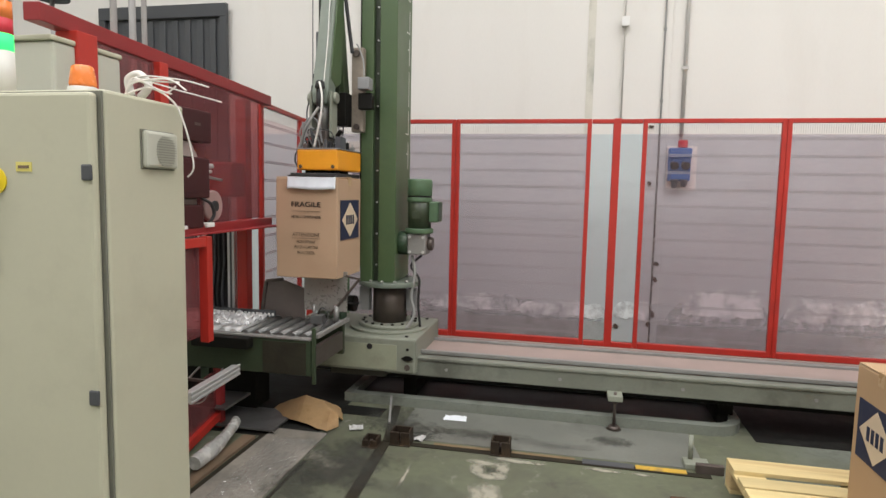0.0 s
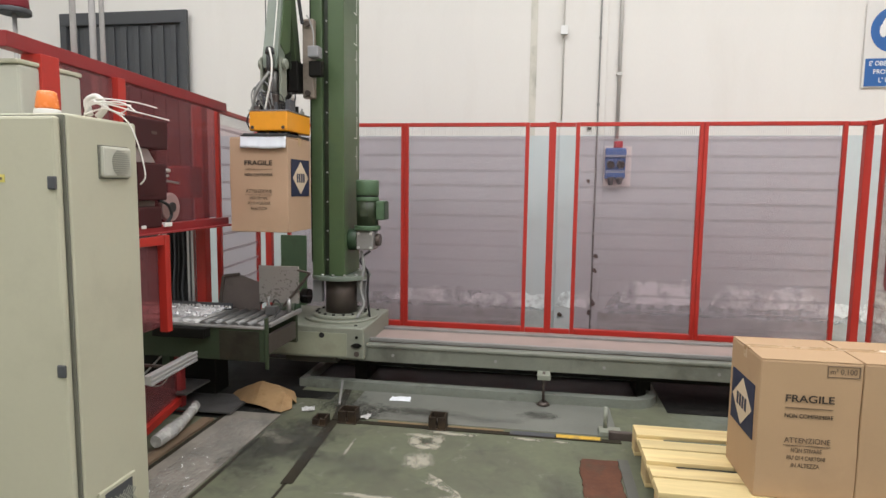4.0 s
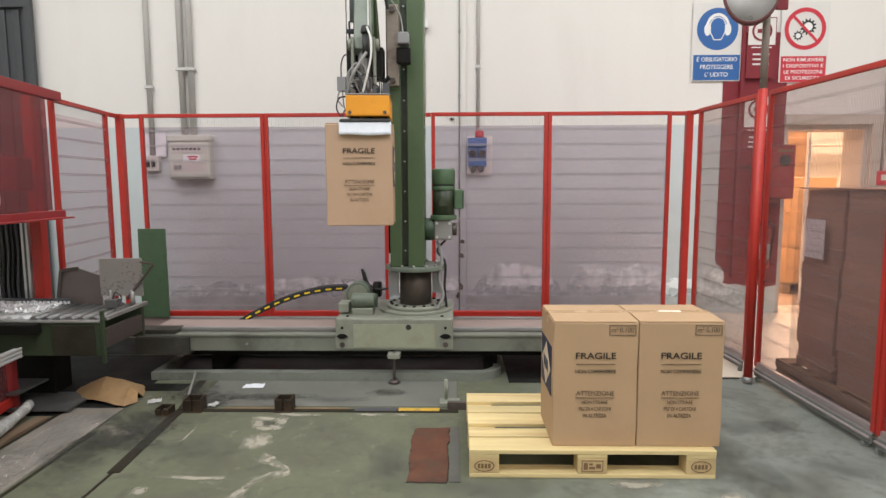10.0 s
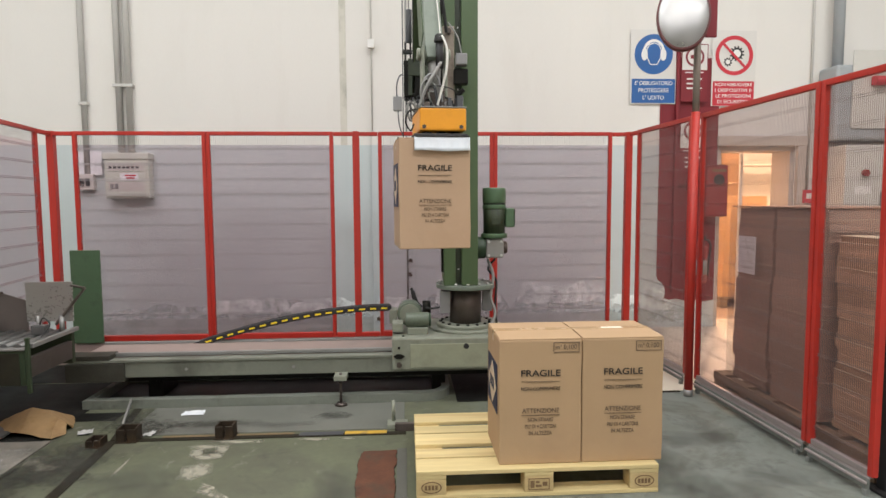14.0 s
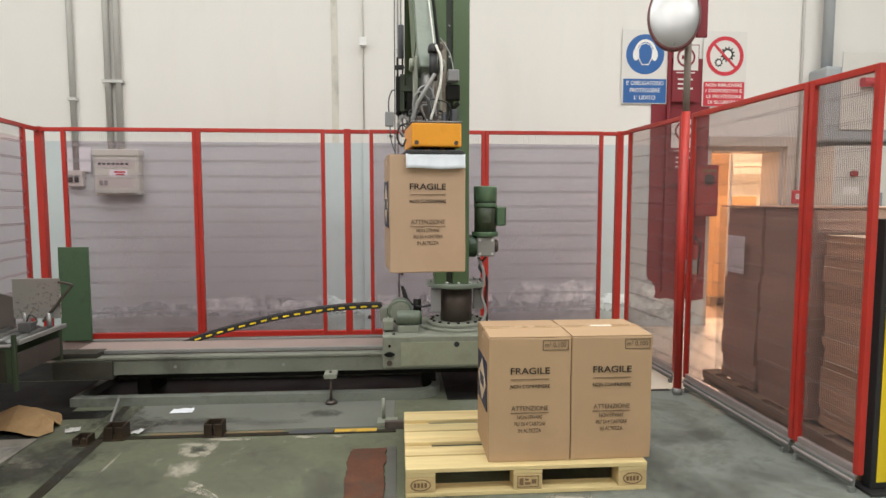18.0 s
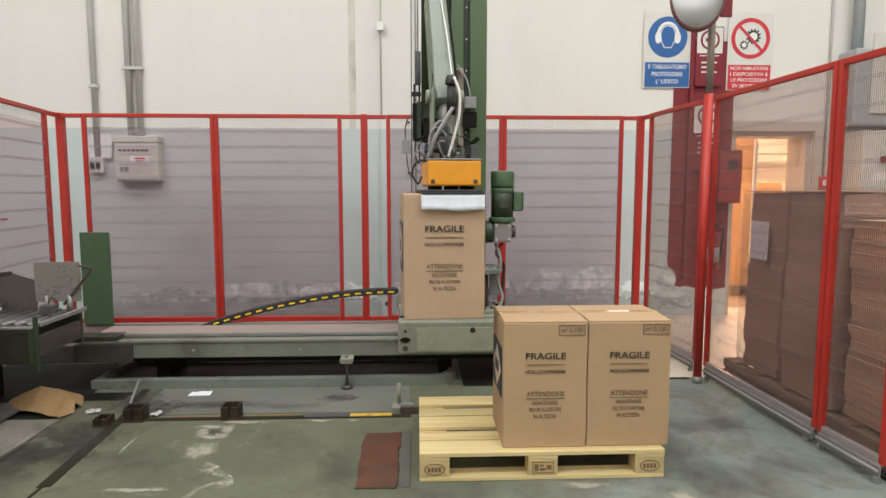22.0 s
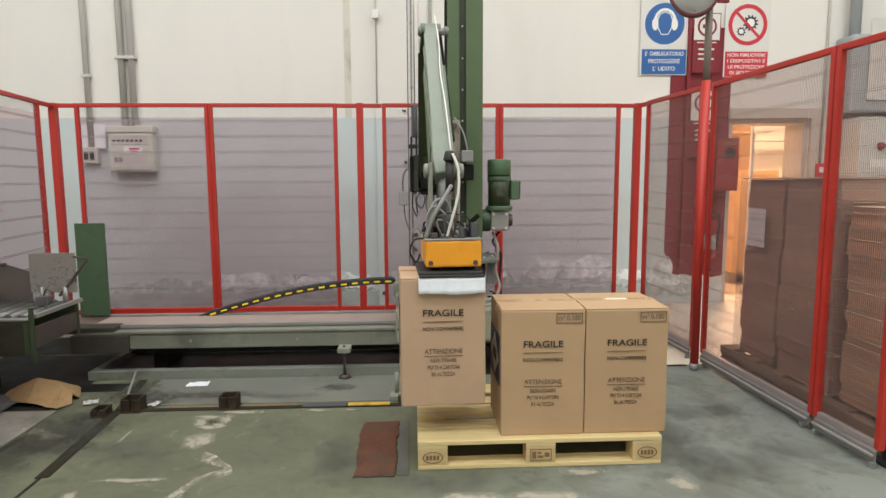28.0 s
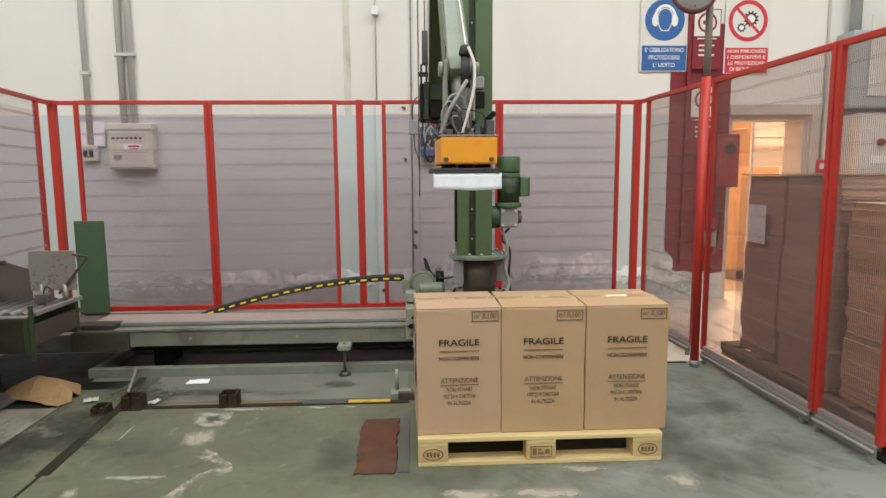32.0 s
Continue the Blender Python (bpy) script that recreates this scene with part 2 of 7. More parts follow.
RAIL_WIRE = mat("fence_cross_wire", (0.285, 0.255, 0.262), 0.5, vary=0.05, bump=0)
KERB = mat("kerb_paint", (0.205, 0.216, 0.205), 0.7, vary=0.25, scale=4, spec=0.3, stain=(0.12, 0.125, 0.115), stain_amt=0.6, stain_scale=4)
RAIL_STEEL = mat("pinkish_steel_rail", (0.36, 0.31, 0.30), 0.4, metal=0.4, vary=0.15, scale=5, stain=(0.20, 0.16, 0.15), stain_amt=0.6, stain_scale=5)
PANEL = clear_mat("smoky_panel", (0.905, 0.838, 0.860), 0.02, 0.12, haze=0.05, haze_color=(0.50, 0.42, 0.44))
PANEL_R = clear_mat("clear_panel", (0.945, 0.895, 0.89), 0.02, 0.1, haze=0.025, haze_color=(0.5, 0.42, 0.42))
PANEL_RED = clear_mat("red_tinted_panel", (0.70, 0.39, 0.40), 0.035, 0.10, haze=0.20, haze_color=(0.46, 0.20, 0.21))
GREEN = mat("machine_green", (0.068, 0.110, 0.047), 0.42, vary=0.12, scale=3, bump=0.03, stain=(0.045, 0.075, 0.04), stain_amt=0.6, stain_scale=3)
GREEN_DARK = mat("machine_green_dark", (0.032, 0.062, 0.032), 0.45, vary=0.2, scale=4, stain=(0.02, 0.03, 0.02), stain_amt=0.6)
GREEN_MOTOR = mat("motor_green", (0.075, 0.135, 0.072), 0.4, vary=0.12, scale=8, stain=(0.04, 0.06, 0.04), stain_amt=0.5, stain_scale=8)
GREEN_PALE = mat("pale_green_arm", (0.165, 0.195, 0.160), 0.4, vary=0.12, scale=4, stain=(0.10, 0.125, 0.10), stain_amt=0.6, stain_scale=4)
GREY_GREEN = mat("grey_green_casting", (0.240, 0.255, 0.205), 0.45, vary=0.14, scale=4, bump=0.04, stain=(0.14, 0.145, 0.11), stain_amt=0.7, stain_scale=4)
BEAM = mat("beam_grey", (0.185, 0.195, 0.160), 0.45, vary=0.2, scale=3, stain=(0.075, 0.075, 0.06), stain_amt=0.8, stain_scale=2.2)
BEAM_TOP = mat("beam_pinkish_top", (0.34, 0.26, 0.235), 0.6, vary=0.14, scale=3, stain=(0.24, 0.20, 0.18), stain_amt=0.6, stain_scale=2)
LEVER = mat("worn_tan_steel", (0.27, 0.225, 0.185), 0.5, metal=0.2, vary=0.2, scale=9, stain=(0.12, 0.085, 0.06), stain_amt=0.8, stain_scale=7)
# olive green with the upper arm's shade put into the colour
GREEN_OLIVE = mat("shaded_olive_green", (0.050, 0.078, 0.030), 0.5, vary=0.2, scale=4, stain=(0.03, 0.04, 0.02), stain_amt=0.6, stain_scale=5)
STEEL = mat("bare_steel", (0.46, 0.46, 0.45), 0.34, metal=0.85, vary=0.12, scale=9)
STEEL_DULL = mat("dull_steel", (0.30, 0.295, 0.285), 0.48, metal=0.5, vary=0.2, scale=6, stain=(0.17, 0.16, 0.15), stain_amt=0.6, stain_scale=3)
STEEL_RUST = mat("brown_steel", (0.105, 0.085, 0.075), 0.42, metal=0.5, vary=0.25, scale=8, stain=(0.16, 0.13, 0.12), stain_amt=0.5, stain_scale=7)
ZINC = mat("zinc_plate", (0.58, 0.58, 0.57), 0.35, metal=0.4, vary=0.08, scale=6)
BLACK = mat("black_rubber", (0.018, 0.018, 0.019), 0.6, vary=0.2, scale=10)
# black of greasy parts, deepened to serve as shade under machinery too
BLACK_DEEP = mat("grease_and_shade_black", (0.011, 0.0105, 0.009), 0.5, spec=0.15, vary=0.3, scale=10)
GREY_BOX = mat("grey_junction_box", (0.25, 0.25, 0.255), 0.5, vary=0.08)
ORANGE = mat("orange_yellow_paint", (0.80, 0.33, 0.018), 0.4, vary=0.08, scale=5, stain=(0.55, 0.22, 0.02), stain_amt=0.35, stain_scale=7)
WHITE_BOARD = mat("white_board", (0.72, 0.76, 0.82), 0.5, vary=0.05, scale=8)
HOSE = mat("white_hose", (0.70, 0.68, 0.64), 0.4, vary=0.08)
HOSE_GREY = mat("grey_hose", (0.26, 0.26, 0.25), 0.5, vary=0.1)
CARTON = mat("carton", (0.435, 0.290, 0.166), 0.75, vary=0.05, scale=2.5, bump=0.02, stain=(0.395, 0.256, 0.150), stain_amt=0.6, stain_scale=3, obj_random=0.03)
CARTON_ROSY = mat("rosy_carton", (0.460, 0.312, 0.204), 0.75, vary=0.05, scale=2.5, bump=0.02, stain=(0.42, 0.28, 0.18), stain_amt=0.6, stain_scale=3)
TAPE = mat("packing_tape", (0.44, 0.29, 0.15), 0.25, vary=0.05)
TAPE_PALE = mat("torn_white_tape", (0.80, 0.74, 0.62), 0.4, vary=0.05)
INK = mat("brown_black_ink", (0.034, 0.026, 0.021), 0.7, vary=0.1, bump=0)
INK_FADED = mat("faded_ink", (0.165, 0.115, 0.075), 0.7, vary=0.1, bump=0)
NAVY = mat("navy_print", (0.018, 0.024, 0.060), 0.6, vary=0.1, bump=0)
CREAM = mat("cream_print", (0.62, 0.50, 0.36), 0.7, vary=0.05, bump=0)
PINE = mat("pine_board", (0.64, 0.51, 0.255), 0.7, vary=0.2, scale=3, bump=0.08, stain=(0.40, 0.26, 0.12), stain_amt=0.7, stain_scale=2.5, fine=40, obj_random=0.13, stretch=(0.35, 5, 5))
PINE_END = mat("pine_block", (0.54, 0.40, 0.20), 0.8, vary=0.25, scale=8, bump=0.12, stain=(0.30, 0.20, 0.10), stain_amt=0.6, stain_scale=9, obj_random=0.1)
BRAND_BURN = mat("burnt_mark", (0.20, 0.12, 0.06), 0.8, vary=0.2, bump=0)
CABINET = mat("cabinet_beige_grey", (0.470, 0.460, 0.350), 0.45, vary=0.05, scale=2, bump=0.02, stain=(0.37, 0.355, 0.27), stain_amt=0.5, stain_scale=2.4)
CABINET_SIDE = mat("cabinet_seam", (0.16, 0.16, 0.13), 0.5, vary=0.1)
PALE_PLASTIC = mat("pale_grey_plastic", (0.60, 0.59, 0.55), 0.5, vary=0.04)
HINGE = mat("dark_grey_hinge", (0.065, 0.068, 0.075), 0.5, vary=0.1)
YELLOW = mat("safety_yellow", (0.80, 0.60, 0.02), 0.45, vary=0.05)
BLUE_SIGN = mat("sign_blue", (0.020, 0.110, 0.340), 0.45, vary=0.04, bump=0)
WHITE_SIGN = mat("sign_white", (0.78, 0.78, 0.76), 0.45, vary=0.03, bump=0)
SIGN_AGED = mat("aged_sign_white", (0.665, 0.65, 0.62), 0.5, vary=0.04, bump=0)
RED_SIGN = mat("sign_red", (0.55, 0.030, 0.050), 0.45, vary=0.05, bump=0)
BLACK_SIGN = mat("sign_black", (0.03, 0.03, 0.032), 0.5, vary=0.05, bump=0)
SOCKET_BLUE = mat("socket_blue", (0.045, 0.130, 0.360), 0.4, vary=0.06)
PAPER = mat("paper", (0.80, 0.83, 0.87), 0.7, vary=0.04, scale=10)
PAPER_DIRTY = mat("trodden_paper", (0.46, 0.46, 0.45), 0.8, vary=0.25, scale=14, stain=(0.25, 0.24, 0.21), stain_amt=0.7, stain_scale=12)
KRAFT = mat("kraft_sheet", (0.37, 0.235, 0.112), 0.7, vary=0.2, scale=9, bump=0.15, stain=(0.25, 0.14, 0.055), stain_amt=0.6, stain_scale=8, obj_random=0.05)
SHEETS = mat("cardboard_sheets", (0.52, 0.345, 0.262), 0.85, vary=0.22, scale=3, bump=0.05, fine=20, obj_random=0.14, stretch=(1, 1, 12))
SHEETS_TAN = mat("tan_cardboard_sheets", (0.58, 0.39, 0.27), 0.85, vary=0.3, scale=3, bump=0.05, fine=30, obj_random=0.15, stretch=(1, 1, 14))
SHUTTER = mat("shutter_dark_grey", (0.060, 0.064, 0.070), 0.5, vary=0.1, scale=4)
CONDUIT = mat("conduit_grey", (0.56, 0.55, 0.52), 0.45, vary=0.06)
FILM_THIN = clear_mat("thin_plastic_film", (0.95, 0.95, 0.95), 0.06, 0.2, haze=0.08, haze_color=(0.4, 0.4, 0.38))
FILM = clear_mat("plastic_film", (0.90, 0.90, 0.91), 0.12, 0.2, haze=0.5, haze_color=(0.80, 0.80, 0.80))
MIRROR = mat("mirror_glass", (0.37, 0.365, 0.36), 0.34, metal=1.0, vary=0.03, scale=9, bump=0)
ROLLER = mat("roller_white", (0.60, 0.60, 0.59), 0.35, vary=0.1, scale=10, stain=(0.40, 0.40, 0.38), stain_amt=0.5, stain_scale=9)
ROLLER_DARK = mat("roller_dark", (0.13, 0.13, 0.125), 0.35, metal=0.4, vary=0.15)
ALU = mat("aluminium_profile", (0.60, 0.60, 0.60), 0.35, metal=0.6, vary=0.06)
BLUE_GREY = mat("blue_grey_paint", (0.36, 0.385, 0.40), 0.5, vary=0.06)
GLOW_GREEN = glow_mat("signal_green", (0.02, 0.75, 0.12), 2.0)
AMBER = mat("amber_lens", (0.80, 0.22, 0.05), 0.25, vary=0.06)
SKY_GLASS = clear_mat("roof_glazing", (0.95, 0.96, 0.97), 0.04, 0.1)


# ---- building helpers ----
def mesh_ob(name, bm, material, parent=None, label="", smooth=False):
    bmesh.ops.recalc_face_normals(bm, faces=bm.faces)
    me = bpy.data.meshes.new(name)
    bm.to_mesh(me)
    bm.free()
    me.materials.append(material)
    if smooth:
        for p in me.polygons:
            p.use_smooth = len(p.vertices) == 4 and smooth
    ob = new(name, me)
    if parent is not None:
        ob.parent = parent
    if label:
        tagged(ob, label)
    return ob


def thing(name, at, label, category, group="", kind=""):
    ob = new(name)
    ob.empty_display_size = 0.1
    ob.matrix_basis = at if isinstance(at, Matrix) else pose(*at)
    return tagged(ob, label, category, group, kind)


def add_box(bm, x, y, z, m=None, bevel=0.0):
    vs = bmesh.ops.create_cube(bm, size=1)["verts"]
    s = Vector((x[1] - x[0], y[1] - y[0], z[1] - z[0]))
    c = Vector(((x[0] + x[1]) / 2, (y[0] + y[1]) / 2, (z[0] + z[1]) / 2))
    for v in vs:
        v.co = Vector((v.co.x * s.x, v.co.y * s.y, v.co.z * s.z)) + c
    if bevel:
        es = list({e for v in vs for e in v.link_edges})
        r = bmesh.ops.bevel(bm, geom=es, offset=min(bevel, min(abs(s.x), abs(s.y), abs(s.z)) * 0.45), segments=2, profile=0.5, affect="EDGES")
        vs = list({v for f in r["faces"] for v in f.verts} | {v for v in vs if v.is_valid})
    if m is not None:
        bmesh.ops.transform(bm, matrix=m, verts=vs)
    return vs


def box(name, x, y, z, material, parent=None, bevel=0.004, label="", m=None):
    bm = bmesh.new()
    add_box(bm, x, y, z, m, bevel)
    return mesh_ob(name, bm, material, parent, label)


def add_cyl(bm, a, b, r, r2=None, seg=20, bevel=0.0):
    a, b = Vector(a), Vector(b)
    d = b - a
    m = Matrix.Translation((a + b) / 2) @ d.to_track_quat("Z", "Y").to_matrix().to_4x4()
    vs = bmesh.ops.create_cone(bm, cap_ends=True, segments=seg, radius1=r, radius2=r if r2 is None else r2, depth=d.length, matrix=m)["verts"]
    if bevel:
        es = [e for e in {e for v in vs for e in v.link_edges} if any(len(f.verts) > 4 for f in e.link_faces)]
        bmesh.ops.bevel(bm, geom=es, offset=bevel, segments=2, profile=0.5, affect="EDGES")
    return vs


def cyl(name, a, b, r, material, parent=None, r2=None, seg=20, bevel=0.0, label=""):
    bm = bmesh.new()
    add_cyl(bm, a, b, r, r2, seg, bevel)
    return mesh_ob(name, bm, material, parent, label, smooth=True)


def tube(name, pts, r, material, parent=None, label="", seg=8):
    """A hose, wire or pipe through points, smoothed."""
    P = [Vector(p) for p in pts]
    dense = []
    for i in range(len(P) - 1):
        p0, p1, p2, p3 = P[max(i - 1, 0)], P[i], P[i + 1], P[min(i + 2, len(P) - 1)]
        for k in range(6):
            u = k / 6
            dense.append(0.5 * ((2 * p1) + (p2 - p0) * u + (2 * p0 - 5 * p1 + 4 * p2 - p3) * u * u + (3 * p1 - p0 - 3 * p2 + p3) * u ** 3))
    dense.append(P[-1])
    bm = bmesh.new()
    rings = []
    side = None
    for i, p in enumerate(dense):
        d = (dense[min(i + 1, len(dense) - 1)] - dense[max(i - 1, 0)]).normalized()
        if side is None:
            side = d.orthogonal().normalized()
        side = (side - d * side.dot(d)).normalized()
        up = d.cross(side)
        rings.append([bm.verts.new(p + r * (side * math.cos(2 * math.pi * k / seg) + up * math.sin(2 * math.pi * k / seg))) for k in range(seg)])
    for a, b in zip(rings, rings[1:]):
        for k in range(seg):
            bm.faces.new((a[k], a[(k + 1) % seg], b[(k + 1) % seg], b[k]))
    bm.faces.new(rings[0][::-1])
    bm.faces.new(rings[-1])
    return mesh_ob(name, bm, material, parent, label, smooth=True)


def prism(name, outline, depth, material, parent=None, m=None, label=""):
    """A flat shape in x and y, raised by depth along z, laid at m."""
    bm = bmesh.new()
    f = bm.faces.new([bm.verts.new((x, y, 0)) for x, y in outline])
    r = bmesh.ops.extrude_face_region(bm, geom=[f])
    bmesh.ops.translate(bm, vec=(0, 0, depth), verts=[v for v in r["geom"] if isinstance(v, bmesh.types.BMVert)])
    if m is not None:
        bmesh.ops.transform(bm, matrix=m, verts=bm.verts)
    return mesh_ob(name, bm, material, parent, label)


def blob(cx, cy, rx, ry, n=26, rough=0.25, seed=0):
    rnd = random.Random(seed)
    ph = [rnd.uniform(0, 6.28) for _ in range(4)]
    out = []
    for i in range(n):
        a = 2 * math.pi * i / n
        k = 1 + rough * (0.5 * math.sin(2 * a + ph[0]) + 0.35 * math.sin(3 * a + ph[1]) + 0.3 * math.sin(5 * a + ph[2]) + 0.25 * math.sin(9 * a + ph[3]))
        out.append((cx + rx * k * math.cos(a), cy + ry * k * math.sin(a)))
    return out


def patch(name, outline, material, m):
    """A film of paint or dirt lying on a surface."""
    bm = bmesh.new()
    bm.faces.new([bm.verts.new((x, y, 0)) for x, y in outline])
    ob = mesh_ob(name, bm, material)
    ob.matrix_basis = m
    return ob


def ring_of(r, n=32):
    return [(r * math.cos(2 * math.pi * i / n), r * math.sin(2 * math.pi * i / n)) for i in range(n)]


TEXTS = {}


def lettering(name, text, size, width, material, parent, m, label="", bold=0.006):
    """Letters of the built-in font as a thin mesh, fitted to a width, centred on m, which looks along its z."""
    key = (text, size, width, bold)
    if key not in TEXTS:
        cu = bpy.data.curves.new("letters", "FONT")
        cu.body, cu.size, cu.align_x, cu.align_y, cu.extrude = text, size, "CENTER", "CENTER", 0.0006
        cu.offset = bold * size
        tmp = bpy.data.objects.new("letters", cu)
        scene.collection.objects.link(tmp)
        me = bpy.data.meshes.new_from_object(tmp.evaluated_get(bpy.context.evaluated_depsgraph_get()))
        bpy.data.objects.remove(tmp)
        xs = [v.co.x for v in me.vertices]
        k = width / (max(xs) - min(xs))
        c = (max(xs) + min(xs)) / 2
        for v in me.vertices:
            v.co.x = (v.co.x - c) * k
        TEXTS[key] = me
    me = TEXTS[key].copy()
    me.materials.clear()
    me.materials.append(material)
    ob = new(name, me)
    ob.parent = parent
    ob.matrix_basis = m
    tagged(ob, label, kind="stuff")
    return ob


FRONT = pose(0, 0, 0, 90, 0, 0)      # turns a flat shape to face towards -y


def facing(x, y, z):
    return Matrix.Translation((x, y, z)) @ FRONT


# ---- the hall ----
X0, X1, Y0, Y1, HH = HALL
floor = tagged(box("floor", (X0, X1), (Y0, Y1 + 0.4), (-0.2, 0.0), CONCRETE, bevel=0), "greenish grey worn concrete floor with stains", "floor", kind="structure")
DOOR = (3.46, 4.36, 2.04)          # doorway to the store: x0, x1, height
WT = 0.36


def wall_piece(name, x, y, z, material, label):
    return tagged(box(name, x, y, z, material, bevel=0), label, "wall", kind="structure")


WAINSCOT = 2.05
wall_piece("wall_north", (X0, DOOR[0]), (Y1, Y1 + WT), (WAINSCOT, HH), WALL_WHITE, "off-white painted upper factory wall with faint drip stains")
wall_piece("wall_north_lower", (X0, DOOR[0]), (Y1 - 0.003, Y1 + WT), (0, WAINSCOT), WALL_BLUE, "pale blue-green painted lower factory wall")
wall_piece("wall_north_over_door", (DOOR[0], DOOR[1]), (Y1, Y1 + WT), (DOOR[2], HH), WALL_WHITE, "off-white wall above the store doorway")
wall_piece("wall_north_right", (DOOR[1], X1), (Y1, Y1 + WT), (0, HH), WALL_WHITE, "off-white wall beside the store doorway")
# assumed walls out of view that close the hall
wall_piece("wall_west", (X0 - 0.3, X0), (Y0, Y1 + WT), (0, HH), WALL_WHITE, "off-white painted factory wall")
wall_piece("wall_east", (X1, X1 + 0.3), (Y0, Y1 + WT), (0, HH), WALL_WHITE, "off-white painted factory wall")
wall_piece("wall_south", (X0, X1), (Y0 - 0.3, Y0), (0, HH), WALL_WHITE, "off-white painted factory wall")


# assumed roof, out of view, open where the skylights were added
def ceiling():
    bm = bmesh.new()
    ys = [Y0] + [v for s in SKYLIGHTS for v in s] + [Y1 + WT]
    for a, b in zip(ys[::2], ys[1::2]):
        add_box(bm, (X0, X1), (a, b), (HH, HH + 0.25))
    for a, b in SKYLIGHTS:
        add_box(bm, (X0, SKYLIGHT_X[0]), (a, b), (HH, HH + 0.25))
        add_box(bm, (SKYLIGHT_X[1], X1), (a, b), (HH, HH + 0.25))
    tagged(mesh_ob("ceiling", bm, CEIL), "assumed pale grey flat roof with glazed strips, out of view", "ceiling", kind="structure")
    for i, (a, b) in enumerate(SKYLIGHTS):
        w = tagged(box(f"window_{i + 1}", (SKYLIGHT_X[0], SKYLIGHT_X[1]), (a, b), (HH + 0.2, HH + 0.21), SKY_GLASS, bevel=0), "assumed clear roof glazing strip, out of view", "window", kind="structure")
        w.visible_shadow = False


ceiling()

# peeling paint and dirt at the wall's foot
PLASTER = flaky("bare_white_plaster", (0.87, 0.95, 0.95), (0.78, 0.86, 0.87), 4.6, 0.26, 0.58)
PLASTER_DULL = flaky("dull_grey_plaster", (0.60, 0.67, 0.67), (0.52, 0.57, 0.57), 5.0, 0.40, 0.64)


def peel(x0, x1, z0, z1, seed, material, label, layer, lump=0.34):
    """Blown paint: a lobed cloud of bare plaster with a ragged lower edge."""
    rnd = random.Random(seed)
    lobes = []
    x = x0
    while x < x1:
        w = rnd.uniform(0.7, 1.3) * lump
        lobes.append((x + w / 2, w * 0.62, rnd.uniform(0.62, 1.0)))
        x += w * rnd.uniform(0.6, 0.9)
    n = int((x1 - x0) / 0.018)
    top, low = [], []
    for k in range(n + 1):
        u = k / n
        x = x0 + (x1 - x0) * u
        end = min(1.0, min(u, 1 - u) * 9 + 0.004) ** 0.5
        h = max([0.30] + [a * math.sqrt(max(0.0, 1 - ((x - c) / r) ** 2)) for c, r, a in lobes])
        top.append((x, z0 + (z1 - z0) * end * (h + 0.07 * noise.noise((x * 17, seed, 0)) + 0.04 * noise.noise((x * 43, seed, 3)))))
        low.append((x, z0 - 0.004 - end * (0.025 + 0.05 * noise.noise((x * 8, seed, 5)) + 0.025 * noise.noise((x * 31, seed, 8)))))
    bm = bmesh.new()
    m = pose(0, Y1 - 0.006 - 0.002 * layer, 0, 90, 0, 0)
    cols = [[bm.verts.new(m @ Vector((x, zl + (zt - zl) * k / 3, 0))) for k in range(4)] for (x, zl), (_, zt) in zip(low, top)]
    for p, q in zip(cols, cols[1:]):
        for k in range(3):
            bm.faces.new((p[k], q[k], q[k + 1], p[k + 1]))
    ob = mesh_ob("peeled_patch", bm, material)
    return tagged(ob, label, "peeled paint", "peeled paint patches", "structure")


GREY_LAB = "dull grey scuffed plaster at the wall's foot"
WHITE_LAB = "white cloud of bare plaster where paint has blown"
for k, (a, b, z0, z1) in enumerate([(-3.3, -1.95, 0.16, 0.36), (-1.9, -0.42, 0.15, 0.40), (0.10, 1.12, 0.15, 0.46), (1.08, 2.32, 0.15, 0.46), (2.3, 3.30, 0.10, 0.32)]):
    peel(a, b, z0, z1, 70 + k, PLASTER_DULL, GREY_LAB, 1, 0.5)
for k, (a, b, z0, z1) in enumerate([(-2.25, -1.30, 0.27, 0.44), (-1.34, -0.42, 0.25, 0.41), (0.28, 1.02, 0.33, 0.60), (1.19, 2.20, 0.33, 0.60), (2.22, 2.62, 0.30, 0.44), (2.60, 2.98, 0.24, 0.56)]):
    peel(a, b, z0, z1, 90 + k, PLASTER, WHITE_LAB, 2, 0.30 if a > 0 else 0.5)
for k, (a, b, z0, z1) in enumerate([(-0.38, 0.02, 0.27, 0.46)]):
    ob = peel(a, b, z0, z1, 110 + k, PLASTER, WHITE_LAB, 1, 0.2)
    ob.matrix_basis = pose(0, -0.034, 0)
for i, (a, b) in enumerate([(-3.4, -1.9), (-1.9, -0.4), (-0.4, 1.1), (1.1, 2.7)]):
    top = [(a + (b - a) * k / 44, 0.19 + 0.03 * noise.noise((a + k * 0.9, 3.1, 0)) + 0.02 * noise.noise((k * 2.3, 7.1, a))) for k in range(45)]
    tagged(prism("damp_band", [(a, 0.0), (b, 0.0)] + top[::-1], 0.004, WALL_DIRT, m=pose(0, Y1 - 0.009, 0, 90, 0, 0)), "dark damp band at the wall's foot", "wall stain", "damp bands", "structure")

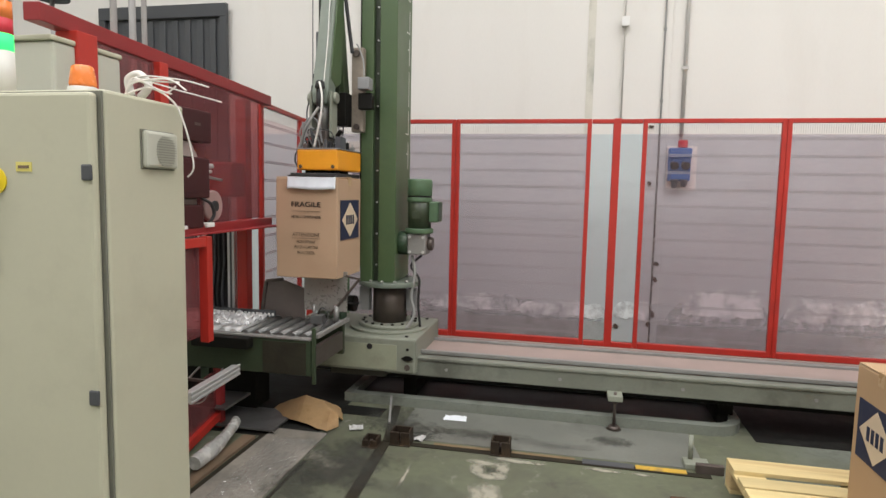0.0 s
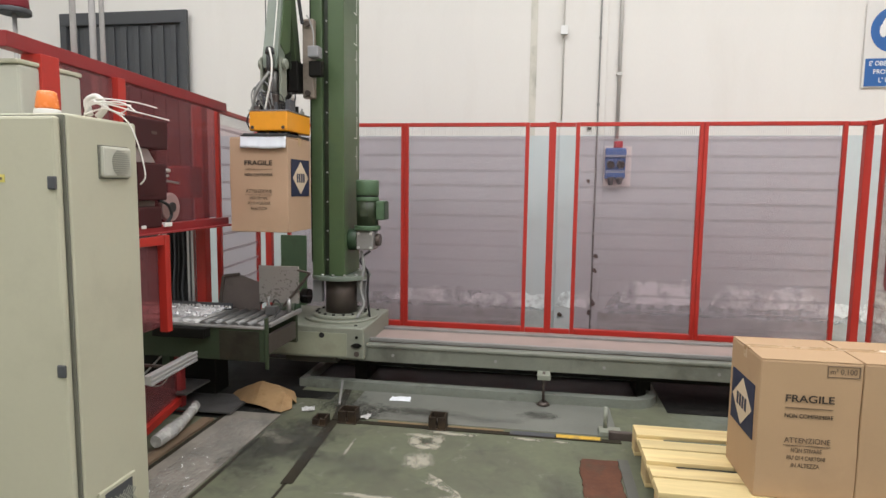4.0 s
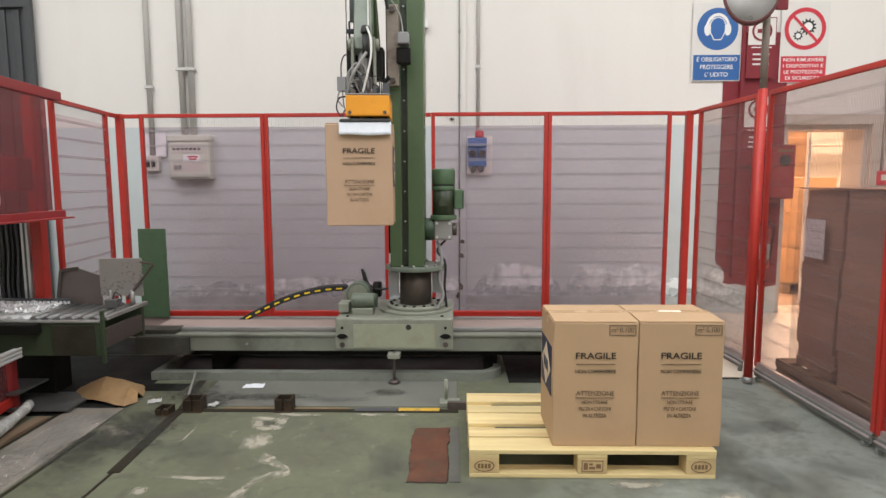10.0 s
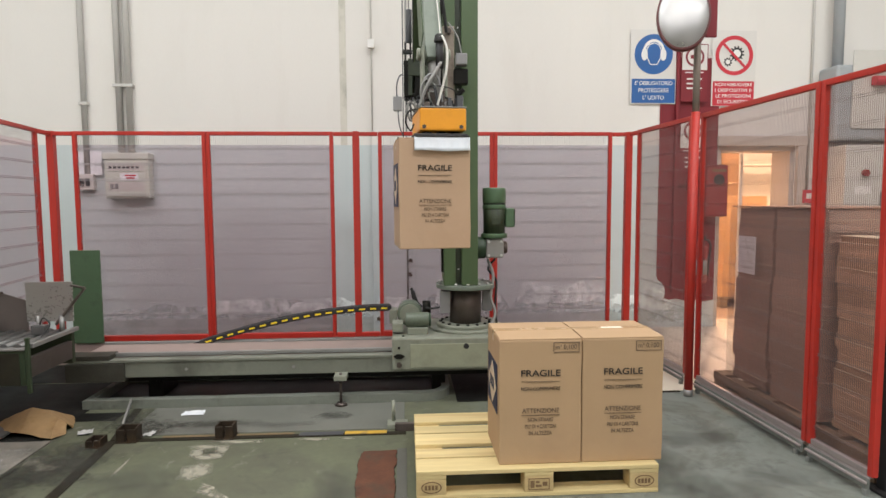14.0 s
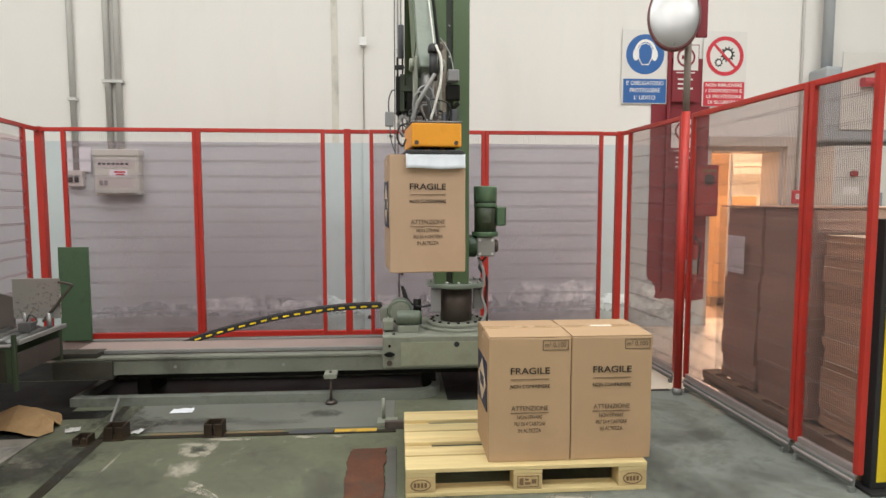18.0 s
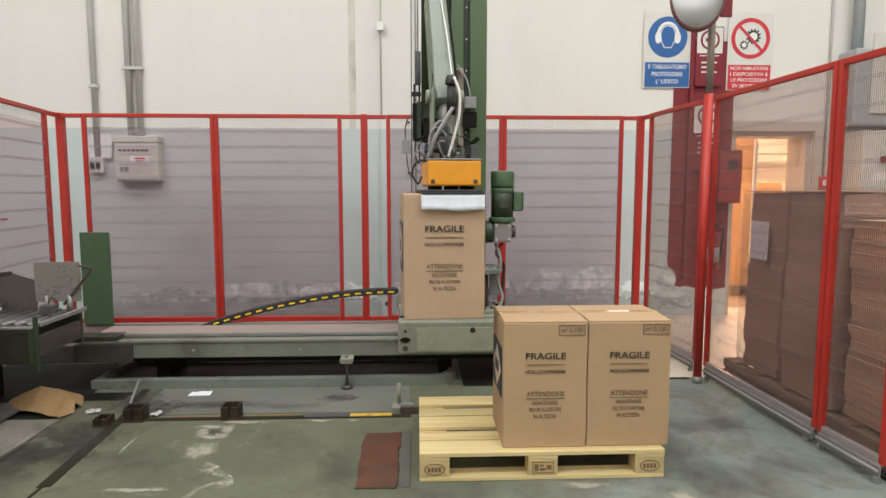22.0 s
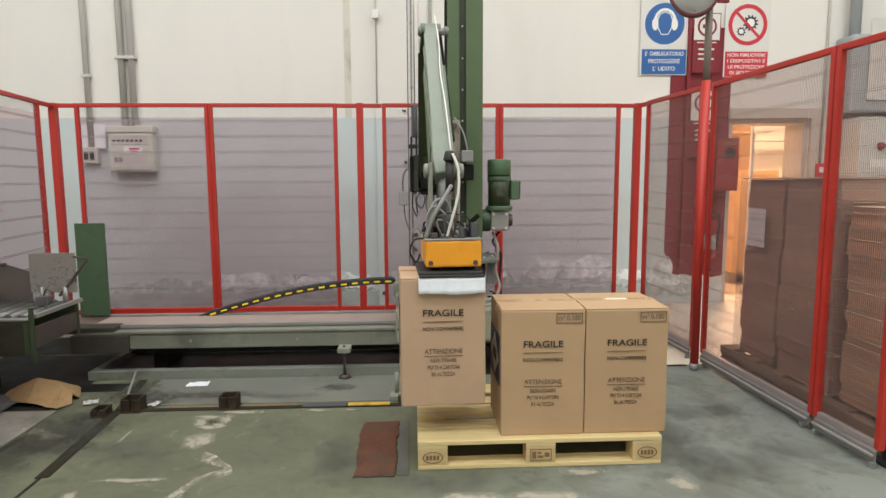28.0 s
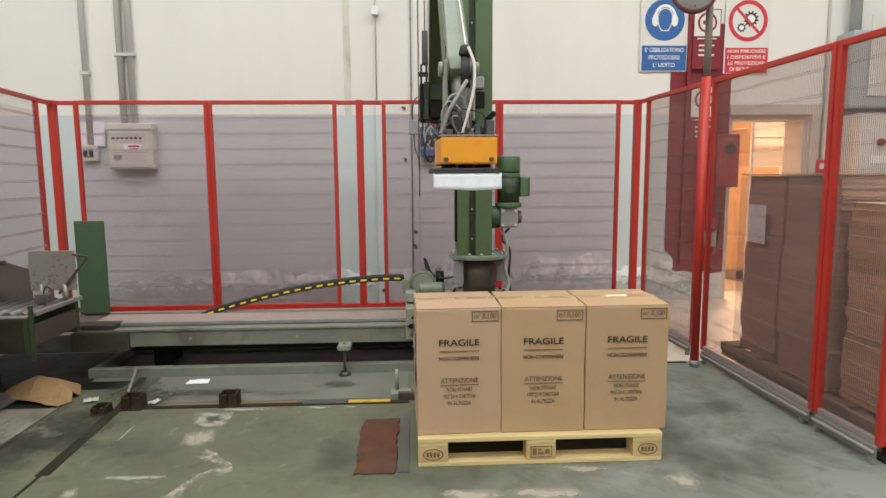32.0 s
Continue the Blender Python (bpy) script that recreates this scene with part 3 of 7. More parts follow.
# flat pilaster strip, stained joint, conduits
tagged(box("wall_pilaster", (-0.40, 0.05), (Y1 - 0.03, Y1), (WAINSCOT, HH), WALL_WHITE, bevel=0.004), "shallow off-white wall pilaster", "pilaster", kind="structure")
tagged(box("wall_pilaster_lower", (-0.40, 0.05), (Y1 - 0.034, Y1 - 0.003), (0, WAINSCOT), WALL_BLUE, bevel=0.004), "pale blue-green lower part of the pilaster", "pilaster", kind="structure")
JOINT = mat("stained_joint", (0.62, 0.60, 0.53), 0.85, vary=0.1, scale=3, stain=(0.34, 0.34, 0.29), stain_amt=0.8, stain_scale=4, stretch=(1, 1, 0.6))
tagged(box("wall_joint", (-0.725, -0.655), (Y1 - 0.006, Y1), (WAINSCOT, HH), JOINT, bevel=0), "stained vertical wall joint", "joint", kind="structure")


def conduit(x, z0, z1, r, y=None, label="thin grey conduit clipped to the wall", clips=3, material=None):
    material = material or CONDUIT
    y = Y1 - r - 0.004 if y is None else y
    t = thing("conduit", (x, y, z0), label, "conduit", "wall conduits")
    cyl("pipe", (0, 0, 0), (0, 0, z1 - z0), r, material, t, seg=12)
    for k in range(clips):
        z = (z1 - z0) * (k + 0.5) / clips
        box("clip", (-r * 1.6, r * 1.6), (-r * 1.15, r), (z, z + 0.03), material, t, 0.002)


conduit(-3.36, 1.75, 6.0, 0.028, label="grey conduit rising from a small switch box")
conduit(-3.00, 1.97, 6.0, 0.032, label="grey conduit rising from the fuse box")
conduit(-2.90, 1.97, 6.0, 0.032, label="grey conduit rising from the fuse box")
conduit(0.18, 1.98, 6.0, 0.018, label="dark thin conduit down to the blue sockets")
conduit(-0.02, 0.02, 6.0, 0.008, y=Y1 - 0.045, label="thin grey cable down the pilaster edge to the floor", clips=9, material=HOSE_GREY)
RUSTY_CLIP = mat("rusty_wall_clip", (0.10, 0.075, 0.06), 0.7, vary=0.3, scale=12)
for x, z, h in [(0.012, 0.80, 0.05), (0.006, 0.645, 0.05), (0.0, 0.30, 0.07), (-0.035, 0.20, 0.06), (-0.10, 2.12, 0.03), (-0.09, 1.58, 0.035), (-0.34, 0.16, 0.05)]:
    tagged(prism("wall_clip", blob(0, 0, 0.022, h / 2, 14, 0.3, int(z * 100)), 0.012, RUSTY_CLIP, m=facing(x, Y1 - 0.036, z)), "small rusty fixing stuck to the wall", "wall fixing", "wall fixings")
conduit(-0.385, 2.2, 6.0, 0.006, y=Y1 - 0.040, label="thin pale cable on the pilaster edge", material=PALE_PLASTIC)
jb = thing("junction_box", (-0.385, Y1 - 0.06, 3.05), "small white square junction box on the wall", "junction box")
box("body", (-0.032, 0.032), (-0.03, 0.03), (0.01, 0.09), PALE_PLASTIC, jb, 0.006)
box("lid", (-0.036, 0.036), (-0.036, -0.03), (0.006, 0.094), WHITE_SIGN, jb, 0.003)


FUSE_GREY = mat("fuse_box_grey", (0.60, 0.64, 0.565), 0.5, vary=0.05)


def fuse_box():
    t = thing("fuse_box", (-2.92, Y1, 1.49), "pale grey wall fuse box with a hinged cover and labels", "fuse box")
    box("body", (-0.225, 0.225), (-0.13, -0.004), (0, 0.46), FUSE_GREY, t, 0.012)
    box("breaker_window", (-0.18, 0.18), (-0.1445, -0.142), (0.29, 0.355), CONDUIT, t, 0.001)
    box("breaker_window", (-0.18, 0.18), (-0.1445, -0.142), (0.075, 0.165), CONDUIT, t, 0.001)
    box("top_cap", (-0.235, 0.235), (-0.145, -0.004), (0.40, 0.47), FUSE_GREY, t, 0.01)
    box("cover", (-0.205, 0.205), (-0.142, -0.13), (0.02, 0.385), FUSE_GREY, t, 0.006)
    for i in range(7):
        box("label_bar", (-0.17 + i * 0.045, -0.14 + i * 0.045), (-0.1475, -0.1445), (0.308, 0.330), HINGE, t, 0)
    box("rating_plate", (-0.06, 0.12), (-0.146, -0.142), (0.19, 0.26), PAPER, t, 0)
    box("red_mark", (-0.01, 0.10), (-0.148, -0.146), (0.228, 0.245), RED_SIGN, t, 0)
    box("red_mark", (0.005, 0.085), (-0.148, -0.146), (0.203, 0.218), RED_SIGN, t, 0)
    box("cover_joint", (-0.19, 0.19), (-0.1435, -0.142), (0.276, 0.281), GREY_BOX, t, 0)
    box("cover_joint", (-0.19, 0.19), (-0.1435, -0.142), (0.170, 0.175), GREY_BOX, t, 0)
    for i in range(2):
        box("switch", (-0.16 + i * 0.045, -0.125 + i * 0.045), (-0.152, -0.142), (0.10, 0.15), GREY_BOX, t, 0.003)


fuse_box()
sb = thing("switch_box", (-3.365, Y1, 1.58), "small grey switch box with two black switches", "switch box")
box("body", (-0.08, 0.08), (-0.07, -0.004), (0, 0.165), PALE_PLASTIC, sb, 0.006)
for i in range(2):
    box("switch", (-0.055 + i * 0.06, -0.015 + i * 0.06), (-0.085, -0.07), (0.04, 0.12), BLACK, sb, 0.004)
for x, z, w, h in [(-3.47, 1.74, 0.10, 0.24), (-3.325, 1.735, 0.115, 0.25)]:
    tagged(box("notice_sheet", (x, x + w), (Y1 - 0.034, Y1 - 0.030), (z, z + h), PAPER, bevel=0), "white paper sheet stuck to the wall", "paper", "wall notices")


def socket_unit():
    t = thing("socket_unit", (0.175, Y1, 1.52), "blue industrial wall socket pair with a red gland on top", "socket")
    box("back_plate", (-0.115, 0.16), (-0.014, -0.004), (0.0, 0.42), WALL_WHITE, t, 0.003)
    b = box("socket_body", (-0.105, 0.095), (-0.09, -0.014), (0.085, 0.40), SOCKET_BLUE, t, 0.012)
    box("top_block", (-0.108, 0.098), (-0.115, -0.09), (0.30, 0.395), SOCKET_BLUE, b, 0.010)
    for x in (-0.055, 0.045):
        cyl("socket_lid", (x, -0.135, 0.225), (x, -0.09, 0.240), 0.040, BLACK, b, seg=16, bevel=0.006)
        box("lid_tab", (x - 0.018, x + 0.018), (-0.15, -0.10), (0.262, 0.285), SOCKET_BLUE, b, 0.004)
    box("lower_block", (-0.085, 0.075), (-0.105, -0.014), (0.10, 0.175), SOCKET_BLUE, b, 0.008)
    cyl("plug", (-0.045, -0.09, 0.10), (-0.045, -0.08, 0.02), 0.038, HINGE, t, r2=0.022, seg=14, bevel=0.005)
    cyl("plug", (0.040, -0.09, 0.10), (0.040, -0.08, 0.03), 0.038, HINGE, t, r2=0.022, seg=14, bevel=0.005)
    cyl("red_gland", (0.02, -0.05, 0.40), (0.02, -0.05, 0.47), 0.045, RED_SIGN, t, seg=16, bevel=0.008)


socket_unit()


def shutter_door():
    t = thing("shutter_door", (-5.35, Y1, 0), "tall dark grey ribbed metal sliding door", "door", kind="structure")
    box("door_leaf", (-0.75, 0.75), (-0.05, -0.006), (0.02, 3.36), SHUTTER, t, 0.004)
    box("frame_top", (-0.80, 0.80), (-0.10, -0.05), (3.30, 3.44), SHUTTER, t, 0.006)
    box("frame_side", (0.72, 0.80), (-0.10, -0.05), (0, 3.30), SHUTTER, t, 0.006)
    box("frame_side", (-0.80, -0.72), (-0.10, -0.05), (0, 3.30), SHUTTER, t, 0.006)
    for i in range(9):
        x = -0.66 + i * 0.155
        box("rib", (x, x + 0.075), (-0.075, -0.05), (0.05, 3.28), SHUTTER, t, 0.01)


shutter_door()


# ---- floor markings, grooves, worn patches ----
def slab(name, x, y, top, material, label, category, group="", rot=0, bevel=0.0015):
    t = box(name, (x[0], x[1]), (y[0], y[1]), (0.0005, top), material, bevel=bevel)
    return tagged(t, label, category, group, "structure")


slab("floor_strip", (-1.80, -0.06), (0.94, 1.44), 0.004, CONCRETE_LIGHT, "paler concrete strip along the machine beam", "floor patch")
slab("floor_groove", (-1.80, -0.05), (0.84, 0.885), 0.006, GROOVE, "narrow dirty groove across the floor", "floor groove")
prism_groove = prism("floor_groove", [(-1.80, 0.86), (-1.865, 0.86), (-1.815, 0.02), (-1.755, 0.03)], 0.005, GROOVE)
tagged(prism("floor_seam", [(-1.785, 0.02), (-1.80, 0.02), (-1.79, -0.9), (-1.775, -0.9)], 0.003, GROOVE), "thin dirty seam in the floor", "floor seam", kind="structure")
tagged(prism_groove, "dark groove running along the floor", "floor groove", kind="structure")
tagged(prism("floor_groove", [(-1.90, 1.44), (-1.95, 1.44), (-1.85, 0.87), (-1.80, 0.87)], 0.005, GROOVE), "dark groove running under the beam", "floor groove", kind="structure")
OCHRE = mat("worn_ochre_paint", (0.19, 0.13, 0.065), 0.7, vary=0.3, scale=9, stain=(0.13, 0.12, 0.09), stain_amt=0.9, stain_scale=9)
slab("worn_line", (-1.55, -0.75), (0.89, 0.915), 0.005, OCHRE, "worn ochre paint along the floor groove", "floor marking")
yl = thing("floor_marking", (-0.42, 0.875, 0), "worn black and yellow painted floor line", "floor marking", kind="structure")
box("black_dash", (-0.29, -0.02), (-0.025, 0.03), (0.0005, 0.009), HINGE, yl, 0.001)
box("yellow_dash", (-0.01, 0.25), (-0.02, 0.025), (0.0005, 0.009), mat("worn_yellow", (0.55, 0.34, 0.04), 0.6, vary=0.2, scale=12, stain=(0.2, 0.16, 0.08), stain_amt=0.8, stain_scale=14), yl, 0.001)
STRIP_GREY = mat("grey_floor_strip", (0.095, 0.095, 0.082), 0.6, vary=0.3, scale=5, stain=(0.05, 0.05, 0.04), stain_amt=0.7, stain_scale=6)
rust, crack = [], []
ring = [(-0.305, -0.055), (-0.110, -0.055), (-0.106, 0.60), (-0.20, 0.592), (-0.29, 0.585), (-0.312, 0.56)]
for (xa, ya), (xb, yb) in zip(ring, ring[1:] + ring[:1]):
    n = max(2, int(math.hypot(xb - xa, yb - ya) / 0.02))
    for k in range(n):
        x, y = xa + (xb - xa) * k / n, ya + (yb - ya) * k / n
        dx, dy = 0.012 * noise.noise((x * 14, y * 14, 2)) + 0.007 * noise.noise((x * 50, y * 50, 6)), 0.014 * noise.noise((x * 14, y * 14, 9)) + 0.006 * noise.noise((x * 50, y * 50, 12))
        grow = 0.5 + 0.5 * noise.noise((x * 9, y * 9, 17))
        rust.append((x + dx, y + dy))
        crack.append((x + dx + (0.009 if x > -0.2 else -0.004) * grow, y + dy + (0.010 if y > 0.27 else -0.004) * grow))
tagged(prism("floor_crack", crack, 0.004, GROOVE), "dark broken edge round the red floor patch", "floor crack", kind="structure")
tagged(prism("floor_patch", rust, 0.007, RUST_PAINT), "rust-red painted rectangular floor patch with ragged edges", "floor patch", kind="structure")
slab("floor_patch", (-0.10, -0.045), (-0.05, 0.62), 0.006, STRIP_GREY, "dark grey strip beside the red patch", "floor patch")
WORN = [(-1.25, 0.665, 0.032, 0.06), (-1.22, 0.735, 0.07, 0.024), (-1.13, 0.70, 0.032, 0.05), (-1.14, 0.61, 0.04, 0.035), (-1.19, 0.585, 0.06, 0.022), (-1.06, 0.80, 0.10, 0.022), (-1.20, 0.40, 0.055, 0.075), (-1.15, 0.41, 0.045, 0.06), (-1.36, -0.02, 0.12, 0.018), (-1.56, -0.15, 0.03, 0.03), (-1.61, 0.47, 0.008, 0.09), (0.22, -0.27, 0.10, 0.04), (0.78, -0.06, 0.08, 0.03), (1.22, -0.20, 0.05, 0.05), (-0.60, 0.80, 0.07, 0.016), (-0.40, 0.80, 0.04, 0.012), (-2.02, 0.52, 0.07, 0.06), (-2.14, 0.60, 0.05, 0.05), (0.55, -0.28, 0.14, 0.03)]
stroke = [Vector(p) for p in ((-1.10, 0.25), (-1.06, 0.18), (-1.00, 0.13), (-0.93, 0.075), (-0.92, 0.035), (-0.98, 0.0), (-1.04, -0.05), (-1.07, -0.12), (-1.09, -0.22), (-1.10, -0.32))]
bm = bmesh.new()
edge = []
for i, p in enumerate(stroke):
    d = (stroke[min(i + 1, len(stroke) - 1)] - stroke[max(i - 1, 0)]).normalized()
    w = 0.030 + 0.014 * math.sin(i * 1.7) if 0 < i < len(stroke) - 1 else 0.008
    edge.append([bm.verts.new((p.x - d.y * w * k, p.y + d.x * w * k, 0)) for k in (-1, 0, 1)])
for p, q in zip(edge, edge[1:]):
    for k in range(2):
        bm.faces.new((p[k], q[k], q[k + 1], p[k + 1]))
for v in bm.verts:
    v.co += Vector((0.010 * noise.noise(v.co * 23), 0.010 * noise.noise(v.co * 19 + Vector((5, 0, 0))), 0))
streak = mesh_ob("worn_streak", bm, flaky("worn_floor_streak", (0.40, 0.375, 0.30), (0.26, 0.25, 0.20), 16.0, 0.40, 0.66))
streak.matrix_basis = pose(0, 0, 0.0040)
tagged(streak, "pale winding scuff in the floor paint", "floor stain", "pale floor stains", "structure")
for i, (cx, cy, rx, ry) in enumerate(WORN):
    tagged(patch("worn_patch", blob(0, 0, rx * 1.6, ry * 1.6, 26, 0.2, 20 + i), CONCRETE_WORN, pose(cx, cy, 0.0022 + 0.00006 * i)), "pale worn patch in the concrete floor", "floor stain", "pale floor stains", "structure")
STAINS = [(-1.19, 0.655, 0.045, 0.028), (-2.00, 0.60, 0.22, 0.14), (-2.12, 0.44, 0.20, 0.12), (-1.97, 0.78, 0.10, 0.10), (-1.75, 1.10, 0.20, 0.09), (-1.35, 1.10, 0.22, 0.06), (-0.53, 1.19, 0.10, 0.055), (-1.90, 1.20, 0.14, 0.16), (-2.35, 0.80, 0.20, 0.20), (-1.88, 0.52, 0.10, 0.10), (-1.95, 0.36, 0.16, 0.10), (-2.1, 0.2, 0.12, 0.16), (-1.7, 0.98, 0.14, 0.05), (0.05, -0.12, 0.35, 0.10), (1.35, 0.30, 0.12, 0.40), (1.6, 0.62, 0.25, 0.10), (1.45, -0.05, 0.25, 0.14), (-1.50, 0.28, 0.22, 0.16), (1.85, 0.75, 0.10, 0.20), (-0.40, 0.15, 0.10, 0.20), (-0.9, 1.05, 0.2, 0.04), (1.9, 0.1, 0.16, 0.10)]
for i, (cx, cy, rx, ry) in enumerate(STAINS):
    tagged(patch("floor_stain", blob(0, 0, rx * 1.5, ry * 1.5, 30, 0.25, 50 + i), STAIN_SOFT if i < 13 and i != 8 else STAIN_FAINT, pose(cx, cy, 0.0065 + 0.00015 * i)), "dark oily stain on the concrete floor", "floor stain", "dark floor stains", "structure")
PINE_STRIP = mat("dirty_wood_strip", (0.16, 0.11, 0.07), 0.8, vary=0.25, scale=4, stain=(0.07, 0.05, 0.035), stain_amt=0.8, stain_scale=5, stretch=(4, 0.6, 4))
PLATE = mat("floor_plate_grey", (0.235, 0.215, 0.185), 0.65, spec=0.3, vary=0.4, scale=4, stain=(0.08, 0.08, 0.07), stain_amt=0.8, stain_scale=2.4)
slab("floor_groove", (-2.575, -2.545), (-0.9, 0.90), 0.004, GROOVE, "dark groove beside the floor plate", "floor groove")
slab("wooden_strip", (-2.655, -2.58), (-0.6, 0.72), 0.018, PINE_STRIP, "worn brown wooden strip set in the floor", "wooden strip")
tagged(prism("floor_seam", [(-2.165, 0.52), (-2.185, 0.52), (-2.195, -0.9), (-2.175, -0.9)], 0.003, GROOVE), "thin dirty seam in the floor", "floor seam", kind="structure")
slab("steel_plate", (-2.54, -2.20), (-0.9, 0.88), 0.008, PLATE, "dull steel cover plate in the floor", "floor plate")
film = thing("plastic_film", (-2.33, 0.1, 0.009), "crumpled clear plastic film on the floor", "plastic film")


def crumple(name, w, d, h, material, parent, seed, nx=18, ny=22):
    bm = bmesh.new()
    g = [[bm.verts.new((w * (i / nx - 0.5) + 0.01 * noise.noise((i, j, seed)), d * (j / ny - 0.5) + 0.01 * noise.noise((i, j, seed + 9)), 0.003 + h * abs(noise.noise((i * 0.55, j * 0.55, seed + 3))))) for j in range(ny + 1)] for i in range(nx + 1)]
    for i in range(nx):
        for j in range(ny):
            bm.faces.new((g[i][j], g[i + 1][j], g[i + 1][j + 1], g[i][j + 1]))
    return mesh_ob(name, bm, material, parent)


crumple("film_sheet", 0.24, 1.3, 0.022, FILM_THIN, film, 1.5, 30, 80)


BRACKET = mat("dark_rusty_iron", (0.036, 0.026, 0.018), 0.6, spec=0.2, metal=0.1, vary=0.35, scale=12, stain=(0.10, 0.06, 0.03), stain_amt=0.5, stain_scale=10)


def floor_block(x, y, w, label, h=0.088):
    t = thing("floor_bracket", (x, y, 0), label, "bracket", "steel floor brackets")
    box("base", (-w / 2 - 0.004, w / 2 + 0.004), (-0.05, 0.055), (0.0, 0.010), BRACKET, t, 0.003)
    for k in (-1, 1):
        c = box("cheek", (0.006 if k > 0 else -w / 2, w / 2 if k > 0 else -0.006), (-0.046, -0.032), (0.010, h - 0.006), BRACKET, t, 0.003)
        box("side_plate", (k * w / 2 - (0.012 if k > 0 else 0.0), k * w / 2 + (0.0 if k > 0 else 0.012)), (-0.032, 0.05), (0.010, h), BRACKET, t, 0.003)
    box("back_web", (-w / 2 + 0.012, w / 2 - 0.012), (0.036, 0.05), (0.010, h), BRACKET, t, 0.003)
    cyl("bolt", (0, 0.0, 0.010), (0, 0.0, h * 0.65), 0.009, STEEL_RUST, t, seg=8)


floor_block(-1.735, 0.87, 0.115, "dark rusty steel guide bracket on the floor")
floor_block(-1.158, 0.88, 0.108, "dark rusty steel guide bracket on the floor")
floor_block(-1.895, 0.80, 0.085, "low rusty steel guide bracket by the groove", 0.052)
fb = thing("floor_stop", (-0.10, 0.98, 0), "small grey steel stop with an upright pin beside the pallet", "floor stop")
box("base", (-0.07, 0.06), (-0.05, 0.05), (0, 0.03), GREY_GREEN, fb, 0.004)
box("arm", (-0.02, 0.12), (-0.09, -0.055), (0.0, 0.05), STEEL_RUST, fb, 0.004)
cyl("pin", (-0.03, 0.03, 0.03), (-0.03, 0.03, 0.16), 0.013, GREY_GREEN, fb, seg=10)
for x, y, a, lab in [(-1.50, 1.31, 4, "white paper slip on the floor"), (-2.06, 1.00, 22, "torn trodden paper scrap on the floor"), (-1.64, 0.94, -10, "small trodden paper scrap beside a bracket")]:
    p = crumple("paper_slip", 0.14 if x > -1.6 else (0.05 if x > -1.7 else 0.085), 0.09 if x > -1.6 else 0.07, 0.006 if x > -1.6 else 0.02, PAPER if x > -1.6 else PAPER_DIRTY, None, x, 8, 5)
    p.matrix_basis = pose(x, y, 0.006, 0, 0, a)
    tagged(p, lab, "paper", "paper scraps")


def kraft_bag():
    """A torn sheet folded along a ridge, its front edge lifted."""
    cols = [((-2.690, 1.10, 0.012), (-2.648, 1.16, 0.05), (-2.614, 1.22, 0.02)),
            ((-2.547, 1.00, 0.030), (-2.530, 1.13, 0.105), (-2.514, 1.32, 0.01)),
            ((-2.413, 0.94, 0.035), (-2.446, 1.12, 0.138), (-2.430, 1.36, 0.008)),
            ((-2.278, 0.905, 0.022), (-2.320, 1.09, 0.125), (-2.295, 1.32, 0.008)),
            ((-2.207, 0.895, 0.012), (-2.245, 1.03, 0.095), (-2.228, 1.20, 0.008)),
            ((-2.173, 0.985, 0.010), (-2.186, 1.04, 0.055), (-2.186, 1.10, 0.008))]
    bm = bmesh.new()
    g = []
    for i, (a, b, c) in enumerate(cols):
        g.append([bm.verts.new(Vector(p)) for p in (a, Vector(a).lerp(Vector(b), 0.5) + Vector((0, 0, 0.006)), b, Vector(b).lerp(Vector(c), 0.5), c)])
    for p, q in zip(g, g[1:]):
        for k in range(4):
            bm.faces.new((p[k], q[k], q[k + 1], p[k + 1]))
    bmesh.ops.subdivide_edges(bm, edges=list(bm.edges), cuts=3, use_grid_fill=True)
    for v in bm.verts:
        v.co += Vector((0.010 * noise.noise(v.co * 14), 0.012 * noise.noise(v.co * 17 + Vector((3, 0, 0))), 0.007 * abs(noise.noise(v.co * 11))))
    ob = mesh_ob("kraft_cardboard", bm, KRAFT)
    so = ob.modifiers.new("thick", "SOLIDIFY")
    so.thickness = 0.006
    tagged(ob, "folded torn brown cardboard sheet lying on the floor", "cardboard")


kraft_bag()


# ---- fence ----
FZ0, FZ1 = 0.20, 2.073


def wires(name, p, q, z0, z1, pitch, r, material, parent):
    """Upright wires between two plan points."""
    p, q = Vector((*p, 0)), Vector((*q, 0))
    n = int((q - p).length / pitch)
    d = (q - p).normalized()
    s = Vector((-d.y, d.x, 0))
    vs, fs = [], []
    for i in range(1, n):
        c = p + d * (i * pitch)
        b = len(vs)
        for z in (z0, z1):
            for a, e in ((-r, -r), (r, -r), (r, r), (-r, r)):
                k = c + d * a + s * e
                vs.append((k.x, k.y, z))
        fs += [(b, b + 1, b + 5, b + 4), (b + 1, b + 2, b + 6, b + 5), (b + 2, b + 3, b + 7, b + 6), (b + 3, b, b + 4, b + 7)]
    me = bpy.data.meshes.new(name)
    me.from_pydata(vs, [], fs)
    me.materials.append(material)
    ob = new(name, me)
    ob.parent = parent
    tagged(ob, kind="stuff")
    return ob


def bar(name, p, q, w, material, parent, z0=None, z1=None):
    """A square bar between two points (3D)."""
    p, q = Vector(p), Vector(q)
    d = q - p
    m = Matrix.Translation((p + q) / 2) @ d.to_track_quat("X", "Z").to_matrix().to_4x4()
    return box(name, (-d.length / 2, d.length / 2), (-w / 2, w / 2), (-w / 2, w / 2), material, parent, 0.004, m=m)


